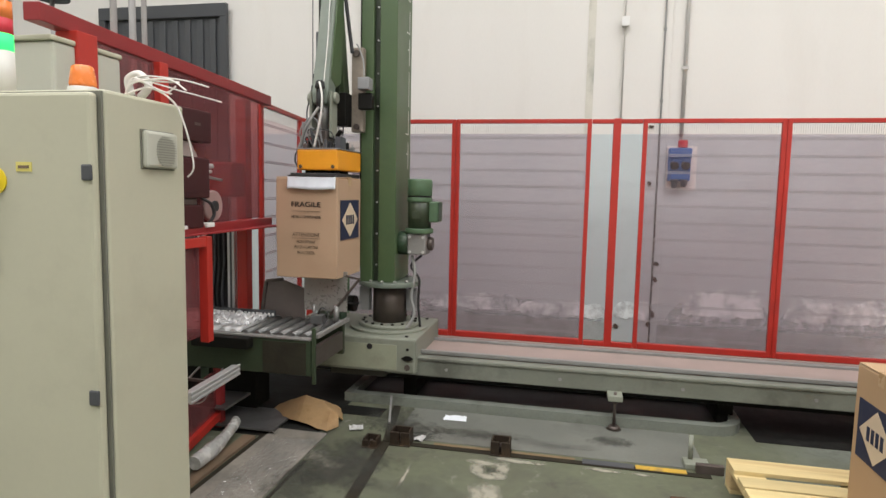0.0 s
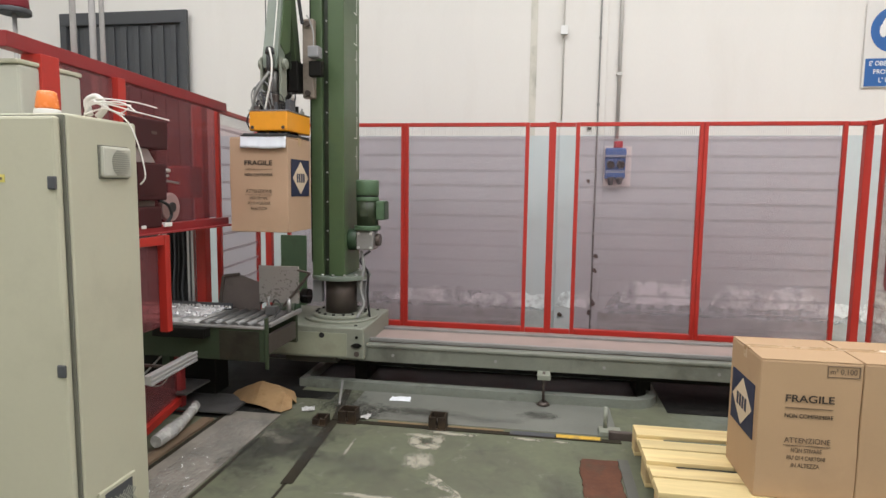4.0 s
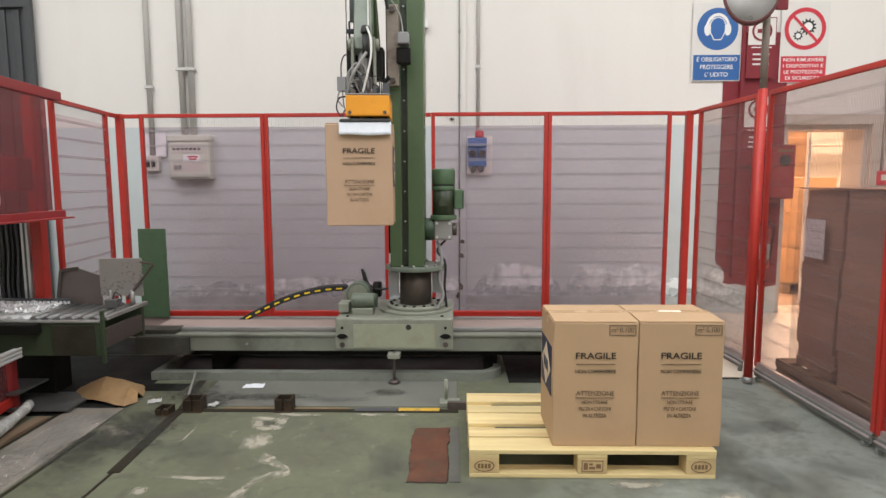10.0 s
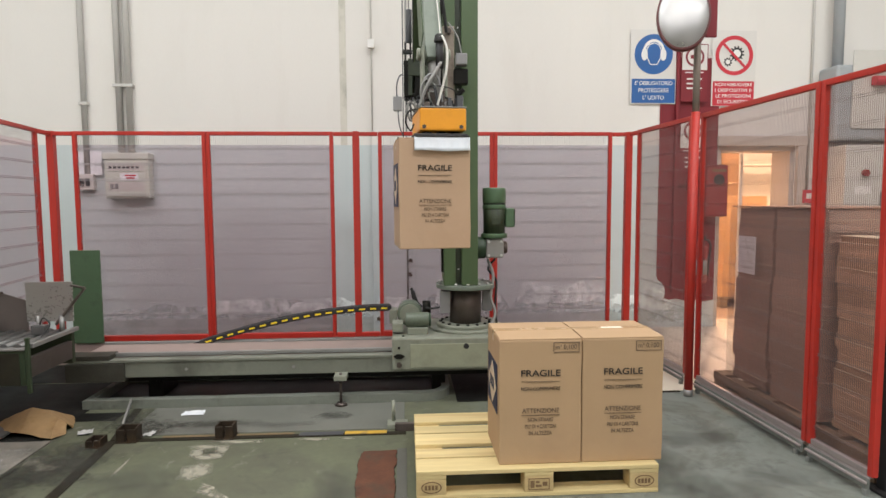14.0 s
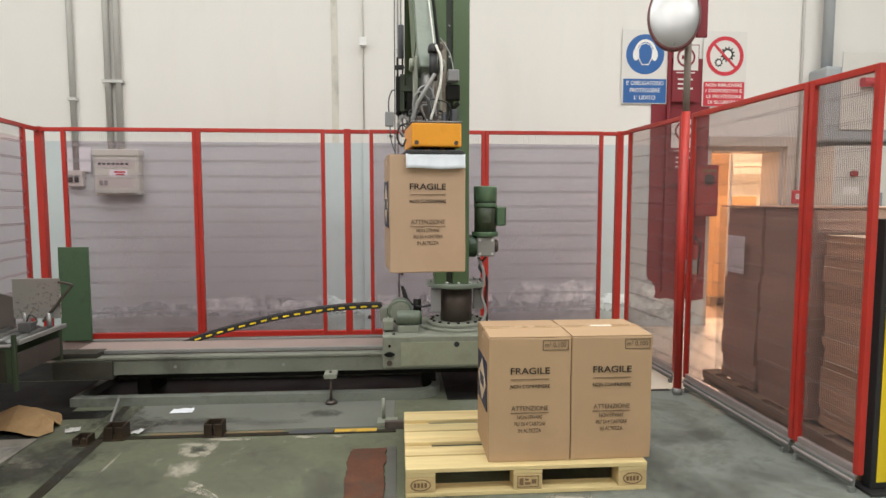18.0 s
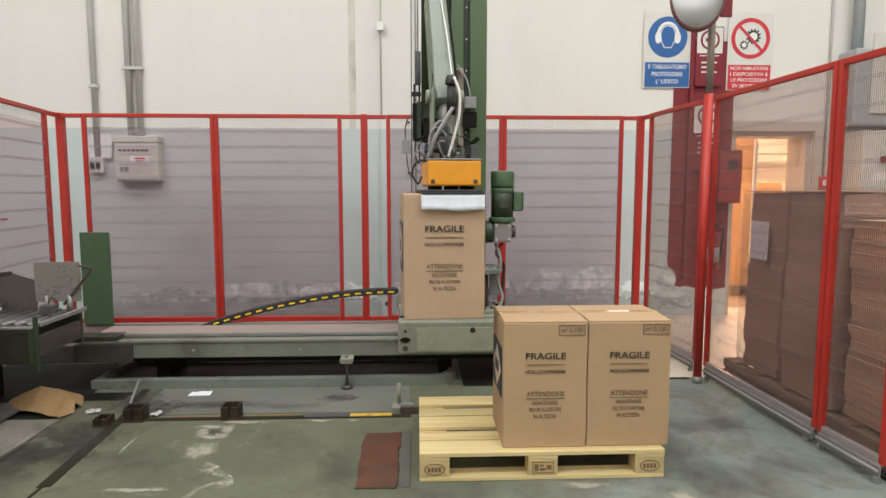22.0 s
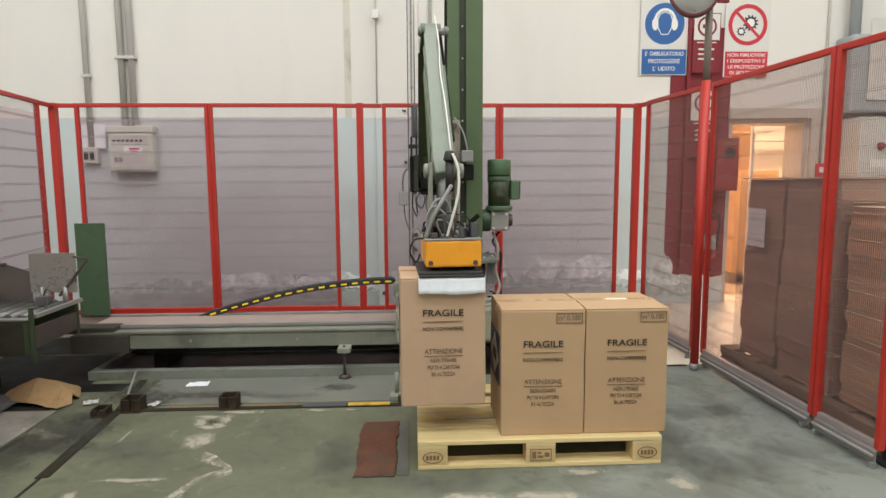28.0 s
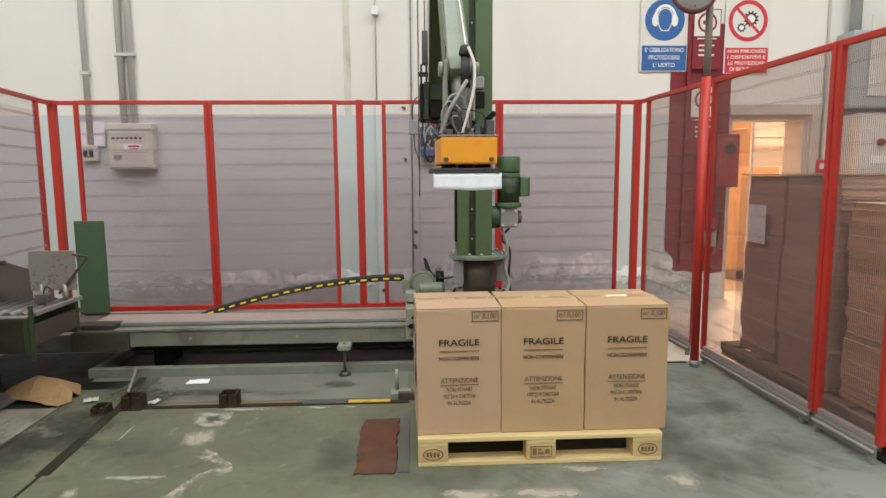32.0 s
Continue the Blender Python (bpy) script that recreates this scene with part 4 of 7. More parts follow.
def fence_panel(p, q, z0, z1, sheet, label, pitch=0.0, r=0.0011, cross=0.135, wire=None):
    """A framed panel: two posts, two rails, wires and a clear sheet behind."""
    t = thing("safety_fence", (0, 0, 0), label, "fence", "safety fences")
    P, Q = Vector((*p, 0)), Vector((*q, 0))
    d = (Q - P).normalized()
    w = 0.034
    for c in (P, Q):
        bar("post", (c.x, c.y, z0), (c.x, c.y, z1), w, RED, t)
    a, b = P + d * w / 2, Q - d * w / 2
    bar("rail", (a.x, a.y, z1 - w / 2), (b.x, b.y, z1 - w / 2), w, RED, t)
    if pitch:
        bar("rail", (a.x, a.y, z0 + w / 2), (b.x, b.y, z0 + w / 2), w, RAIL_STEEL, t)
    else:
        bar("rail", (a.x, a.y, z0 + 0.024), (b.x, b.y, z0 + 0.024), 0.048, RED, t)
    if pitch:
        wires("wire_mesh", (a.x, a.y), (b.x, b.y), z0 + w, z1 - w, pitch, r, MESH_WIRE, t)
    z = z0 + w + 0.06
    bm = bmesh.new()
    s = Vector((-d.y, d.x, 0))
    while z < z1 - w:
        for dz in (0, 0.012):
            mid = (a + b) / 2 + Vector((0, 0, z + dz))
            m = Matrix.Translation(mid) @ d.to_track_quat("X", "Z").to_matrix().to_4x4()
            add_box(bm, (-(b - a).length / 2, (b - a).length / 2), (-0.0018, 0.0018), (-0.0008, 0.0008) if pitch else (-r * 2.7, r * 2.7), m)
        z += cross
    tagged(mesh_ob("cross_wire", bm, MESH_WIRE if pitch else (wire or RAIL_WIRE), t), kind="stuff")
    top = z1 - w if pitch else min(z1 - w, 1.955)
    if not pitch:
        wires("wire_mesh", (a.x, a.y), (b.x, b.y), top, z1 - w, 0.016, 0.0008, RAIL_WIRE, t)
    bm = bmesh.new()
    mid = (a + b) / 2
    side = 0.008
    m = Matrix.Translation(mid + s * side + Vector((0, 0, (z0 + w + top) / 2))) @ d.to_track_quat("X", "Z").to_matrix().to_4x4()
    hw, hh = (b - a).length / 2, (top - z0 - w) / 2
    add_box(bm, (-hw, hw), (-0.002, 0.002), (-hh, hh), m)
    sh = mesh_ob("clear_sheet", bm, sheet, t)
    return t


def fence_post(x, y, z0, z1, w, label):
    t = thing("fence_post", (x, y, 0), label, "fence post", "fence posts")
    bar("post_tube", (0, 0, z0 + 0.012), (0, 0, z1), w, RED, t)
    box("foot_plate", (-w, w), (-w, w), (z0, z0 + 0.012), RED, t, 0.002)
    return t


tagged(bar("steel_rod", (-1.885, 1.12, 0.012), (-1.965, 1.43, 0.075), 0.016, STEEL_DULL, None), "thin grey steel rod leaning on the tray's rim", "rod")
BY = 2.735
SMOKED = "red-framed fence panel with fine wire mesh and a smoky sheet"
for a, b in [(-2.935, -1.824), (-1.788, -0.70), (-0.265, 0.755), (0.791, 1.862)]:
    fence_panel((a, BY), (b, BY), FZ0, FZ1, PANEL, SMOKED)
for x in (-3.147, -0.482, 2.045):
    fence_post(x, BY + 0.02, 0.0, FZ1 + 0.005, 0.06, "thick square red fence post bolted to the floor")
bridges = [((-3.115, BY), (-2.955, BY)), ((-0.68, BY), (-0.512, BY)), ((-0.452, BY), (-0.285, BY)), ((1.882, BY), (2.012, BY))]
for a, b in bridges:
    tagged(bar("fence_clamp", (a[0], a[1], FZ1 - 0.02), (b[0], b[1], FZ1 - 0.02), 0.035, RED, None), "short red rail joining panel and post", "fence rail", "fence rails")
for a, b in bridges:
    tagged(bar("fence_clamp", (a[0], a[1], FZ0 + 0.02), (b[0], b[1], FZ0 + 0.02), 0.04, RED, None), "short red bottom rail between panel and post", "fence rail", "fence rails")
# lighter wire colour makes up for the weak light on this side panel
fence_panel((-3.137, 2.50), (-3.01, 1.60), FZ0, FZ1, PANEL, SMOKED, r=0.0009, wire=mat("brightened_cross_wire", (0.52, 0.48, 0.48), 0.5, vary=0.05, bump=0))
tagged(bar("fence_clamp", (-3.137, 2.52, FZ1 - 0.02), (-3.147, 2.72, FZ1 - 0.02), 0.035, RED, None), "short red rail joining panel and post", "fence rail", "fence rails")
plinth = tagged(box("fence_plinth", (-3.2, 2.1), (2.68, 2.80), (0.0, 0.198), BEAM_TOP, bevel=0.008), "pinkish plinth under the back fence", "plinth", kind="structure")

CLEAR = "red-framed fence panel with fine upright wires and a clear sheet"
RZ0, RZ1 = 0.098, 2.075
tagged(bar("fence_clamp", (2.05, 2.70, FZ1 - 0.02), (2.068, 2.57, FZ1 - 0.02), 0.035, RED, None), "short red rail joining panel and post", "fence rail", "fence rails")
RIGHT_RUN = [((2.070, 2.55), (2.128, 1.672)), ((2.144, 1.522), (2.190, 0.341)), ((2.192, 0.300), (2.216, -0.116))]
RAIL_PALE = mat("pale_pinkish_rail", (0.42, 0.36, 0.36), 0.4, metal=0.3, vary=0.15, scale=6, stain=(0.26, 0.22, 0.21), stain_amt=0.6, stain_scale=5)
for p, q in RIGHT_RUN:
    fence_panel(p, q, RZ0, RZ1, PANEL_R, CLEAR, 0.0125, 0.0007)
    (a, b), (c, d) = p, q
    t = thing("floor_rail", (0, 0, 0), "twin pale steel guide rail close to the floor under the fence", "rail", "floor rails")
    bar("rail_bar", (a - 0.008, b, 0.090), (c - 0.008, d, 0.090), 0.014, RAIL_PALE, t)
    bar("rail_bar", (a - 0.030, b, 0.066), (c - 0.030, d, 0.066), 0.014, RAIL_PALE, t)
    P, Q = Vector((a - 0.016, b, 0)), Vector((c - 0.016, d, 0))
    along = (Q - P).to_track_quat("X", "Z").to_matrix().to_4x4()
    L = (Q - P).length
    box("rail_web", (-L / 2, L / 2), (-0.003, 0.003), (0.030, 0.084), KERB, t, 0, "grey steel web between the rails", m=Matrix.Translation((P + Q) / 2) @ along)
    for k in range(2):
        c0 = P.lerp(Q, 0.04 + 0.92 * k)
        box("rail_foot", (-0.012, 0.012), (-0.014, 0.014), (0.0, 0.030), KERB, t, 0.003, m=Matrix.Translation(c0) @ along)


def mirror_post():
    t = thing("mirror_post", (2.035, 1.43, 0), "round red post carrying a convex safety mirror", "mirror post")
    cyl("foot", (0, 0, 0), (0, 0, 0.05), 0.034, STEEL_DULL, t)
    cyl("post_tube", (0, 0, 0.05), (0, 0, 2.07), 0.030, RED, t)
    cyl("pole", (0, 0, 2.07), (0, 0, 2.75), 0.024, mat("pole_grey_brown", (0.24, 0.20, 0.17), 0.5, vary=0.1), t)
    bm = bmesh.new()
    m = Matrix.Translation((-0.14, -0.07, 2.72)) @ pose(0, 0, 0, 80, 0, -18)
    prof = [(0.0, 0.045), (0.06, 0.042), (0.11, 0.030), (0.15, 0.012), (0.168, 0.0)]
    rings = [[bm.verts.new(m @ Vector((r * math.cos(2 * math.pi * k / 40), r * 1.42 * math.sin(2 * math.pi * k / 40), h))) for k in range(40)] for r, h in prof[1:]]
    top = bm.verts.new(m @ Vector((0, 0, prof[0][1])))
    for k in range(40):
        bm.faces.new((top, rings[0][k], rings[0][(k + 1) % 40]))
        for a, b in zip(rings, rings[1:]):
            bm.faces.new((a[k], b[k], b[(k + 1) % 40], a[(k + 1) % 40]))
    ob = mesh_ob("mirror_face", bm, MIRROR, t, "grey convex mirror glass")
    for p in ob.data.polygons:
        p.use_smooth = True
    bm = bmesh.new()
    r0, r1 = [], []
    rim = []
    for k in range(40):
        a = 2 * math.pi * k / 40
        rim.append([bm.verts.new(m @ Vector((r * math.cos(a), r * 1.42 * math.sin(a), h))) for r, h in ((0.165, 0.006), (0.178, 0.006), (0.178, -0.03), (0.02, -0.05), (0.165, -0.01))])
    for k in range(40):
        a, b = rim[k], rim[(k + 1) % 40]
        for i in range(3):
            bm.faces.new((a[i], a[i + 1], b[i + 1], b[i]))
    mesh_ob("mirror_shell", bm, mat("mirror_maroon", (0.12, 0.035, 0.035), 0.5, vary=0.1), t, "dark maroon mirror shell", smooth=True)
    bar("mirror_arm", (0.0, 0.0, 2.72), (-0.10, -0.05, 2.74), 0.025, STEEL_DULL, t)
    box("mirror_shield", (0.035, 0.115), (-0.05, -0.03), (2.58, 3.0), RED_PILLAR, t, 0.006)


mirror_post()


# ---- pallet and cartons ----
def pallet(m, label):
    t = thing("pallet", m, label, "pallet", "pallets")
    ys = [0.0, 0.165, 0.3275, 0.49, 0.655]
    ws = [0.145, 0.10, 0.145, 0.10, 0.145]
    for y, w in zip(ys, ws):
        box("deck_board", (0, 1.2), (y, y + w), (0.122, 0.144), PINE, t, 0.003)
    for x in (0, 0.5275, 1.055):
        box("stringer_board", (x, x + 0.145), (0.002, 0.798), (0.100, 0.122), PINE, t, 0.003)
    for x in (0, 0.5275, 1.055):
        for y, w in ((0.002, 0.10), (0.3275, 0.145), (0.698, 0.10)):
            b = box("block", (x, x + 0.145), (y, y + w), (0.022, 0.100), PINE_END, t, 0.004)
            if y < 0.01:
                if x != 0.5275:
                    bm = bmesh.new()
                    for k in range(28):
                        a0, a1 = 2 * math.pi * k / 28, 2 * math.pi * (k + 1) / 28
                        q = [bm.verts.new((x + 0.0725 + rx * math.cos(a), -0.0006, 0.062 + rz * math.sin(a))) for a, rx, rz in ((a0, 0.050, 0.030), (a1, 0.050, 0.030), (a1, 0.044, 0.025), (a0, 0.044, 0.025))]
                        bm.faces.new(q)
                    for i in range(4):
                        add_box(bm, (x + 0.040 + i * 0.017, x + 0.052 + i * 0.017), (-0.0008, 0.0), (0.050, 0.073))
                    mesh_ob("burnt_oval_mark", bm, BRAND_BURN, b, "burnt oval stamp")
                else:
                    bm = bmesh.new()
                    for a0, a1, c0, c1 in ((0.02, 0.125, 0.088, 0.092), (0.02, 0.125, 0.034, 0.038), (0.02, 0.024, 0.038, 0.088), (0.121, 0.125, 0.038, 0.088), (0.03, 0.05, 0.045, 0.08), (0.056, 0.085, 0.048, 0.060), (0.056, 0.075, 0.068, 0.078), (0.09, 0.114, 0.052, 0.074)):
                        add_box(bm, (x + a0, x + a1), (-0.0008, 0.0), (c0, c1))
                    mesh_ob("burnt_frame_mark", bm, BRAND_BURN, b, "burnt framed stamp")
    for y, w in ((0.002, 0.10), (0.3275, 0.145), (0.698, 0.10)):
        box("bottom_board", (0, 1.2), (y, y + w), (0.0, 0.022), PINE, t, 0.003)
    return t


pallet(pose(0, 0, 0), "pale pine pallet on the floor with burnt stamps on its blocks")

BW, BD, BH = 0.41, 0.405, 0.63


def carton(m, label, torn=False, board=CARTON):
    """A taped shipping carton, origin at the middle of its base, front towards -y."""
    t = thing("carton", m, label, "carton", "cartons on the pallet")
    bm = bmesh.new()
    add_box(bm, (-BW / 2, BW / 2), (-BD / 2, BD / 2), (0, BH - 0.006), bevel=0.006)
    bmesh.ops.subdivide_edges(bm, edges=[e for e in bm.edges if e.calc_length() > 0.2], cuts=5, use_grid_fill=True)
    for v in bm.verts:
        k = noise.noise((v.co.x * 5, v.co.y * 5, v.co.z * 4))
        if abs(v.co.z - BH / 2) < BH * 0.45:
            v.co.y += 0.0035 * k
            v.co.x += 0.0035 * noise.noise((v.co.y * 5, v.co.z * 4, 7))
    mesh_ob("carton_body", bm, board, t)
    box("top_flap", (-BW / 2 + 0.002, BW / 2 - 0.002), (-BD / 2 + 0.002, -0.002), (BH - 0.006, BH), board, t, 0.002, m=Matrix.Translation((0, -BD / 2, BH)) @ pose(0, 0, 0, 1.7, 0, 0) @ Matrix.Translation((0, BD / 2, -BH)))
    box("top_flap", (-BW / 2 + 0.002, BW / 2 - 0.002), (0.003, BD / 2 - 0.002), (BH - 0.006, BH), board, t, 0.002, m=Matrix.Translation((0, BD / 2, BH)) @ pose(0, 0, 0, -1.3, 0, 0) @ Matrix.Translation((0, -BD / 2, -BH)))
    box("tape_strip", (-BW / 2 - 0.0012, BW / 2 + 0.0012), (-0.025, 0.025), (BH - 0.05, BH + 0.0068), TAPE, t, 0.001)
    if torn:
        box("tape_scrap", (-0.05, 0.06), (-0.02, 0.01), (BH + 0.0068, BH + 0.009), TAPE_PALE, t, 0.001)
    f = -BD / 2 - 0.0042
    lettering("print_line", "FRAGILE", 0.045, 0.195, INK, t, facing(0.0, f, 0.459), bold=0.010)
    box("print_rule", (-0.095, 0.095), (f - 0.0006, f + 0.003), (0.417, 0.4192), INK_FADED, t, 0)
    lettering("print_line", "NON COMPRIMERE", 0.026, 0.195, INK, t, facing(0.0, f, 0.382), bold=0.0)
    lettering("print_line", "ATTENZIONE", 0.034, 0.185, INK_FADED, t, facing(0.0, f, 0.272))
    box("print_rule", (-0.095, 0.095), (f - 0.0006, f + 0.003), (0.2485, 0.2505), INK_FADED, t, 0)
    lettering("print_line", "NON STIVARE", 0.028, 0.125, INK_FADED, t, facing(0.0, f, 0.227))
    lettering("print_line", "PIU' DI 4 CARTONI", 0.028, 0.155, INK_FADED, t, facing(0.0, f, 0.193))
    lettering("print_line", "IN ALTEZZA", 0.028, 0.115, INK_FADED, t, facing(0.0, f, 0.159))
    lettering("print_line", "m\u00b3 0,100", 0.034, 0.105, INK_FADED, t, facing(0.125, f, 0.588))
    bm = bmesh.new()
    for x, z in (((0.062, 0.19), (0.610, 0.613)), ((0.062, 0.19), (0.562, 0.565)), ((0.062, 0.065), (0.565, 0.610)), ((0.187, 0.19), (0.565, 0.610))):
        add_box(bm, x, (f - 0.0006, f + 0.003), z)
    mesh_ob("print_frame", bm, INK_FADED, t)
    for sx in (-1, 1):
        xf = sx * (BW / 2 + 0.0045)
        side = Matrix.Translation((xf, 0, 0)) @ pose(0, 0, 0, 90, 0, 90 * sx)
        box("logo_panel", (min(xf, xf - sx * 0.003), max(xf, xf - sx * 0.003)), (-0.155, 0.155), (0.24, 0.49), NAVY, t, 0, "dark blue printed rectangle")
        prism("logo_diamond", [(-0.135, 0.0), (0, -0.112), (0.135, 0.0), (0, 0.112)], 0.0012, CREAM, t, Matrix.Translation((0, 0, 0.365)) @ side, "pale printed diamond")
        for k in range(4):
            prism("logo_bar", [(-0.07 + k * 0.037, -0.03), (-0.045 + k * 0.037, -0.03), (-0.045 + k * 0.037, 0.03), (-0.07 + k * 0.037, 0.03)], 0.0022, NAVY, t, Matrix.Translation((0, 0, 0.365)) @ side)
    return t


carton(pose(0.614, 0.247, 0.144), "brown taped carton with printed warnings on the pallet's middle")
carton(pose(1.028, 0.250, 0.144), "brown taped carton with a torn white tape scrap on its lid", True)
held_carton = carton(pose(-2.43, 1.30, 0.904), "pinkish brown taped carton hanging from the robot gripper", board=CARTON_ROSY)


# ---- machine beam on the floor ----
END_BROWN = mat("dark_brown_steel", (0.055, 0.053, 0.043), 0.5, spec=0.2, vary=0.35, scale=6, stain=(0.03, 0.028, 0.022), stain_amt=0.9, stain_scale=3)


def beam():
    t = thing("linear_beam", (-0.4, 1.48, 0), "long grey steel travel beam of the palletising robot", "machine beam")
    box("beam_front", (-2.0, 2.1), (0.0, 0.10), (0.215, 0.325), BEAM, t, 0.006)
    box("beam_lip", (-2.0, 2.1), (-0.012, 0.07), (0.325, 0.345), BEAM, t, 0.004)
    box("guide_rail", (-2.0, 2.1), (0.085, 0.115), (0.345, 0.372), STEEL_DULL, t, 0.003)
    box("top_plate", (-2.0, 2.1), (0.115, 0.56), (0.318, 0.338), BEAM_TOP, t, 0.003)
    # two boxes added only to make the beam's left end darker
    box("dark_end_box", (-2.02, -1.62), (-0.020, 0.10), (0.19, 0.322), END_BROWN, t, 0.006, "dark box added to darken the beam's left end")
    box("dark_end_strip", (-2.02, -1.72), (-0.016, 0.13), (0.345, 0.376), END_BROWN, t, 0.004)
    box("beam_core", (-2.0, 2.1), (0.16, 0.52), (0.14, 0.318), BLACK_DEEP, t, 0.004)
    box("rear_rail", (-2.0, 2.1), (0.50, 0.54), (0.338, 0.355), STEEL_DULL, t, 0.003)
    for x in (-1.55, 0.55, 1.7):
        box("support_leg", (x, x + 0.10), (0.2, 0.5), (0.0, 0.14), BLACK_DEEP, t, 0.004)
    for x in (-0.109, 1.9):
        b = box("levelling_bracket", (x - 0.045, x + 0.045), (-0.115, 0.0), (0.190, 0.225), GREY_GREEN, t, 0.004)
        cyl("levelling_screw", (x, -0.078, 0.028), (x, -0.078, 0.24), 0.010, STEEL_RUST, b, seg=10)
        cyl("levelling_foot", (x, -0.078, 0.008), (x, -0.078, 0.028), 0.046, STEEL_RUST, b, r2=0.028, seg=20)
        cyl("lock_nut", (x, -0.078, 0.172), (x, -0.078, 0.190), 0.020, STEEL_RUST, b, seg=6)
    for i in range(5):
        cyl("bolt_head", (-1.2 + i * 0.75, -0.004, 0.27), (-1.2 + i * 0.75, 0.002, 0.27), 0.012, STEEL_DULL, t, seg=6)


beam()


TRAY_STEEL = mat("dull_tray_steel", (0.215, 0.232, 0.200), 0.45, metal=0.2, vary=0.25, scale=3, stain=(0.075, 0.075, 0.062), stain_amt=0.85, stain_scale=3)
# tray floor colour, darkened for the shade below the beam
TRAY_SHADE = mat("shaded_tray_floor", (0.030, 0.029, 0.024), 0.45, vary=0.4, scale=4, stain=(0.010, 0.010, 0.009), stain_amt=0.8, stain_scale=3)


def tray():
    """The shallow steel tray under the beam, with a rounded end."""
    t = thing("drip_tray", (0, 0, 0), "long grey steel drip tray with a rounded end under the beam", "tray")
    def outline(o):
        x0, x1, y0, y1 = -2.25 - o, 0.22 + o, 1.512 - o, 2.05 + o
        r = 0.14 + o
        pts = [(x0, y0)]
        for k in range(9):
            a = -math.pi / 2 + math.pi / 2 * k / 8
            pts.append((x1 - r + r * math.cos(a) * 1.0, y0 + r + r * math.sin(a)))
        for k in range(9):
            a = math.pi / 2 * k / 8
            pts.append((x1 - r + r * math.cos(a), y1 - r + r * math.sin(a)))
        pts.append((x0, y1))
        return pts
    o, i = outline(0.06), outline(0.0)
    bm = bmesh.new()
    n = len(o)
    vo0 = [bm.verts.new((*p, 0.0)) for p in o]
    vo1 = [bm.verts.new((*p, 0.062)) for p in o]
    vi1 = [bm.verts.new((*p, 0.066)) for p in i]
    vi0 = [bm.verts.new((*p, 0.006)) for p in i]
    for k in range(n):
        j = (k + 1) % n
        bm.faces.new((vo0[k], vo0[j], vo1[j], vo1[k]))
        bm.faces.new((vo1[k], vo1[j], vi1[j], vi1[k]))
        bm.faces.new((vi1[k], vi1[j], vi0[j], vi0[k]))
    mesh_ob("tray_rim", bm, TRAY_STEEL, t)
    prism("tray_floor", i, 0.004, TRAY_SHADE, t, pose(0, 0, 0.002))


tray()
# near-black slabs laid where beam and conveyor shade the floor
slab("shade_floor", (0.32, 1.75), (1.42, 2.6), 0.004, FLOOR_SHADE, "floor under the beam, coloured dark as shade", "floor patch")
slab("shade_floor", (-3.6, 0.30), (2.12, 2.66), 0.004, FLOOR_SHADE, "floor behind the beam, coloured dark as shade", "floor patch")
slab("shade_floor", (-2.26, -1.98), (1.22, 1.375), 0.0032, FLOOR_SHADE, "floor beside the tray, coloured dark as shade", "floor patch")
slab("shade_floor", (-3.3, -2.26), (0.76, 2.1), 0.0032, FLOOR_SHADE, "floor under the conveyor, coloured dark as shade", "floor patch")


# ---- palletising robot ----
RY = 1.78          # the column's axis, by y
robot = thing("palletising_robot", (-2.12, RY, 0), "green column palletising robot with a folding arm and an orange gripper", "robot")


GREEN_GREY = mat("grey_green_motor", (0.125, 0.155, 0.115), 0.35, vary=0.15, scale=8, stain=(0.06, 0.075, 0.055), stain_amt=0.6, stain_scale=9)
MOTOR_DARK = mat("dark_olive_motor", (0.040, 0.055, 0.030), 0.45, vary=0.35, scale=10, stain=(0.02, 0.024, 0.015), stain_amt=0.7, stain_scale=8, stretch=(6, 6, 0.4))
# machine green with the recessed slot's shade put into the colour
SLOT = mat("shaded_slot_green", (0.026, 0.036, 0.020), 0.4, vary=0.3, scale=10, stain=(0.012, 0.014, 0.010), stain_amt=0.8, stain_scale=9)


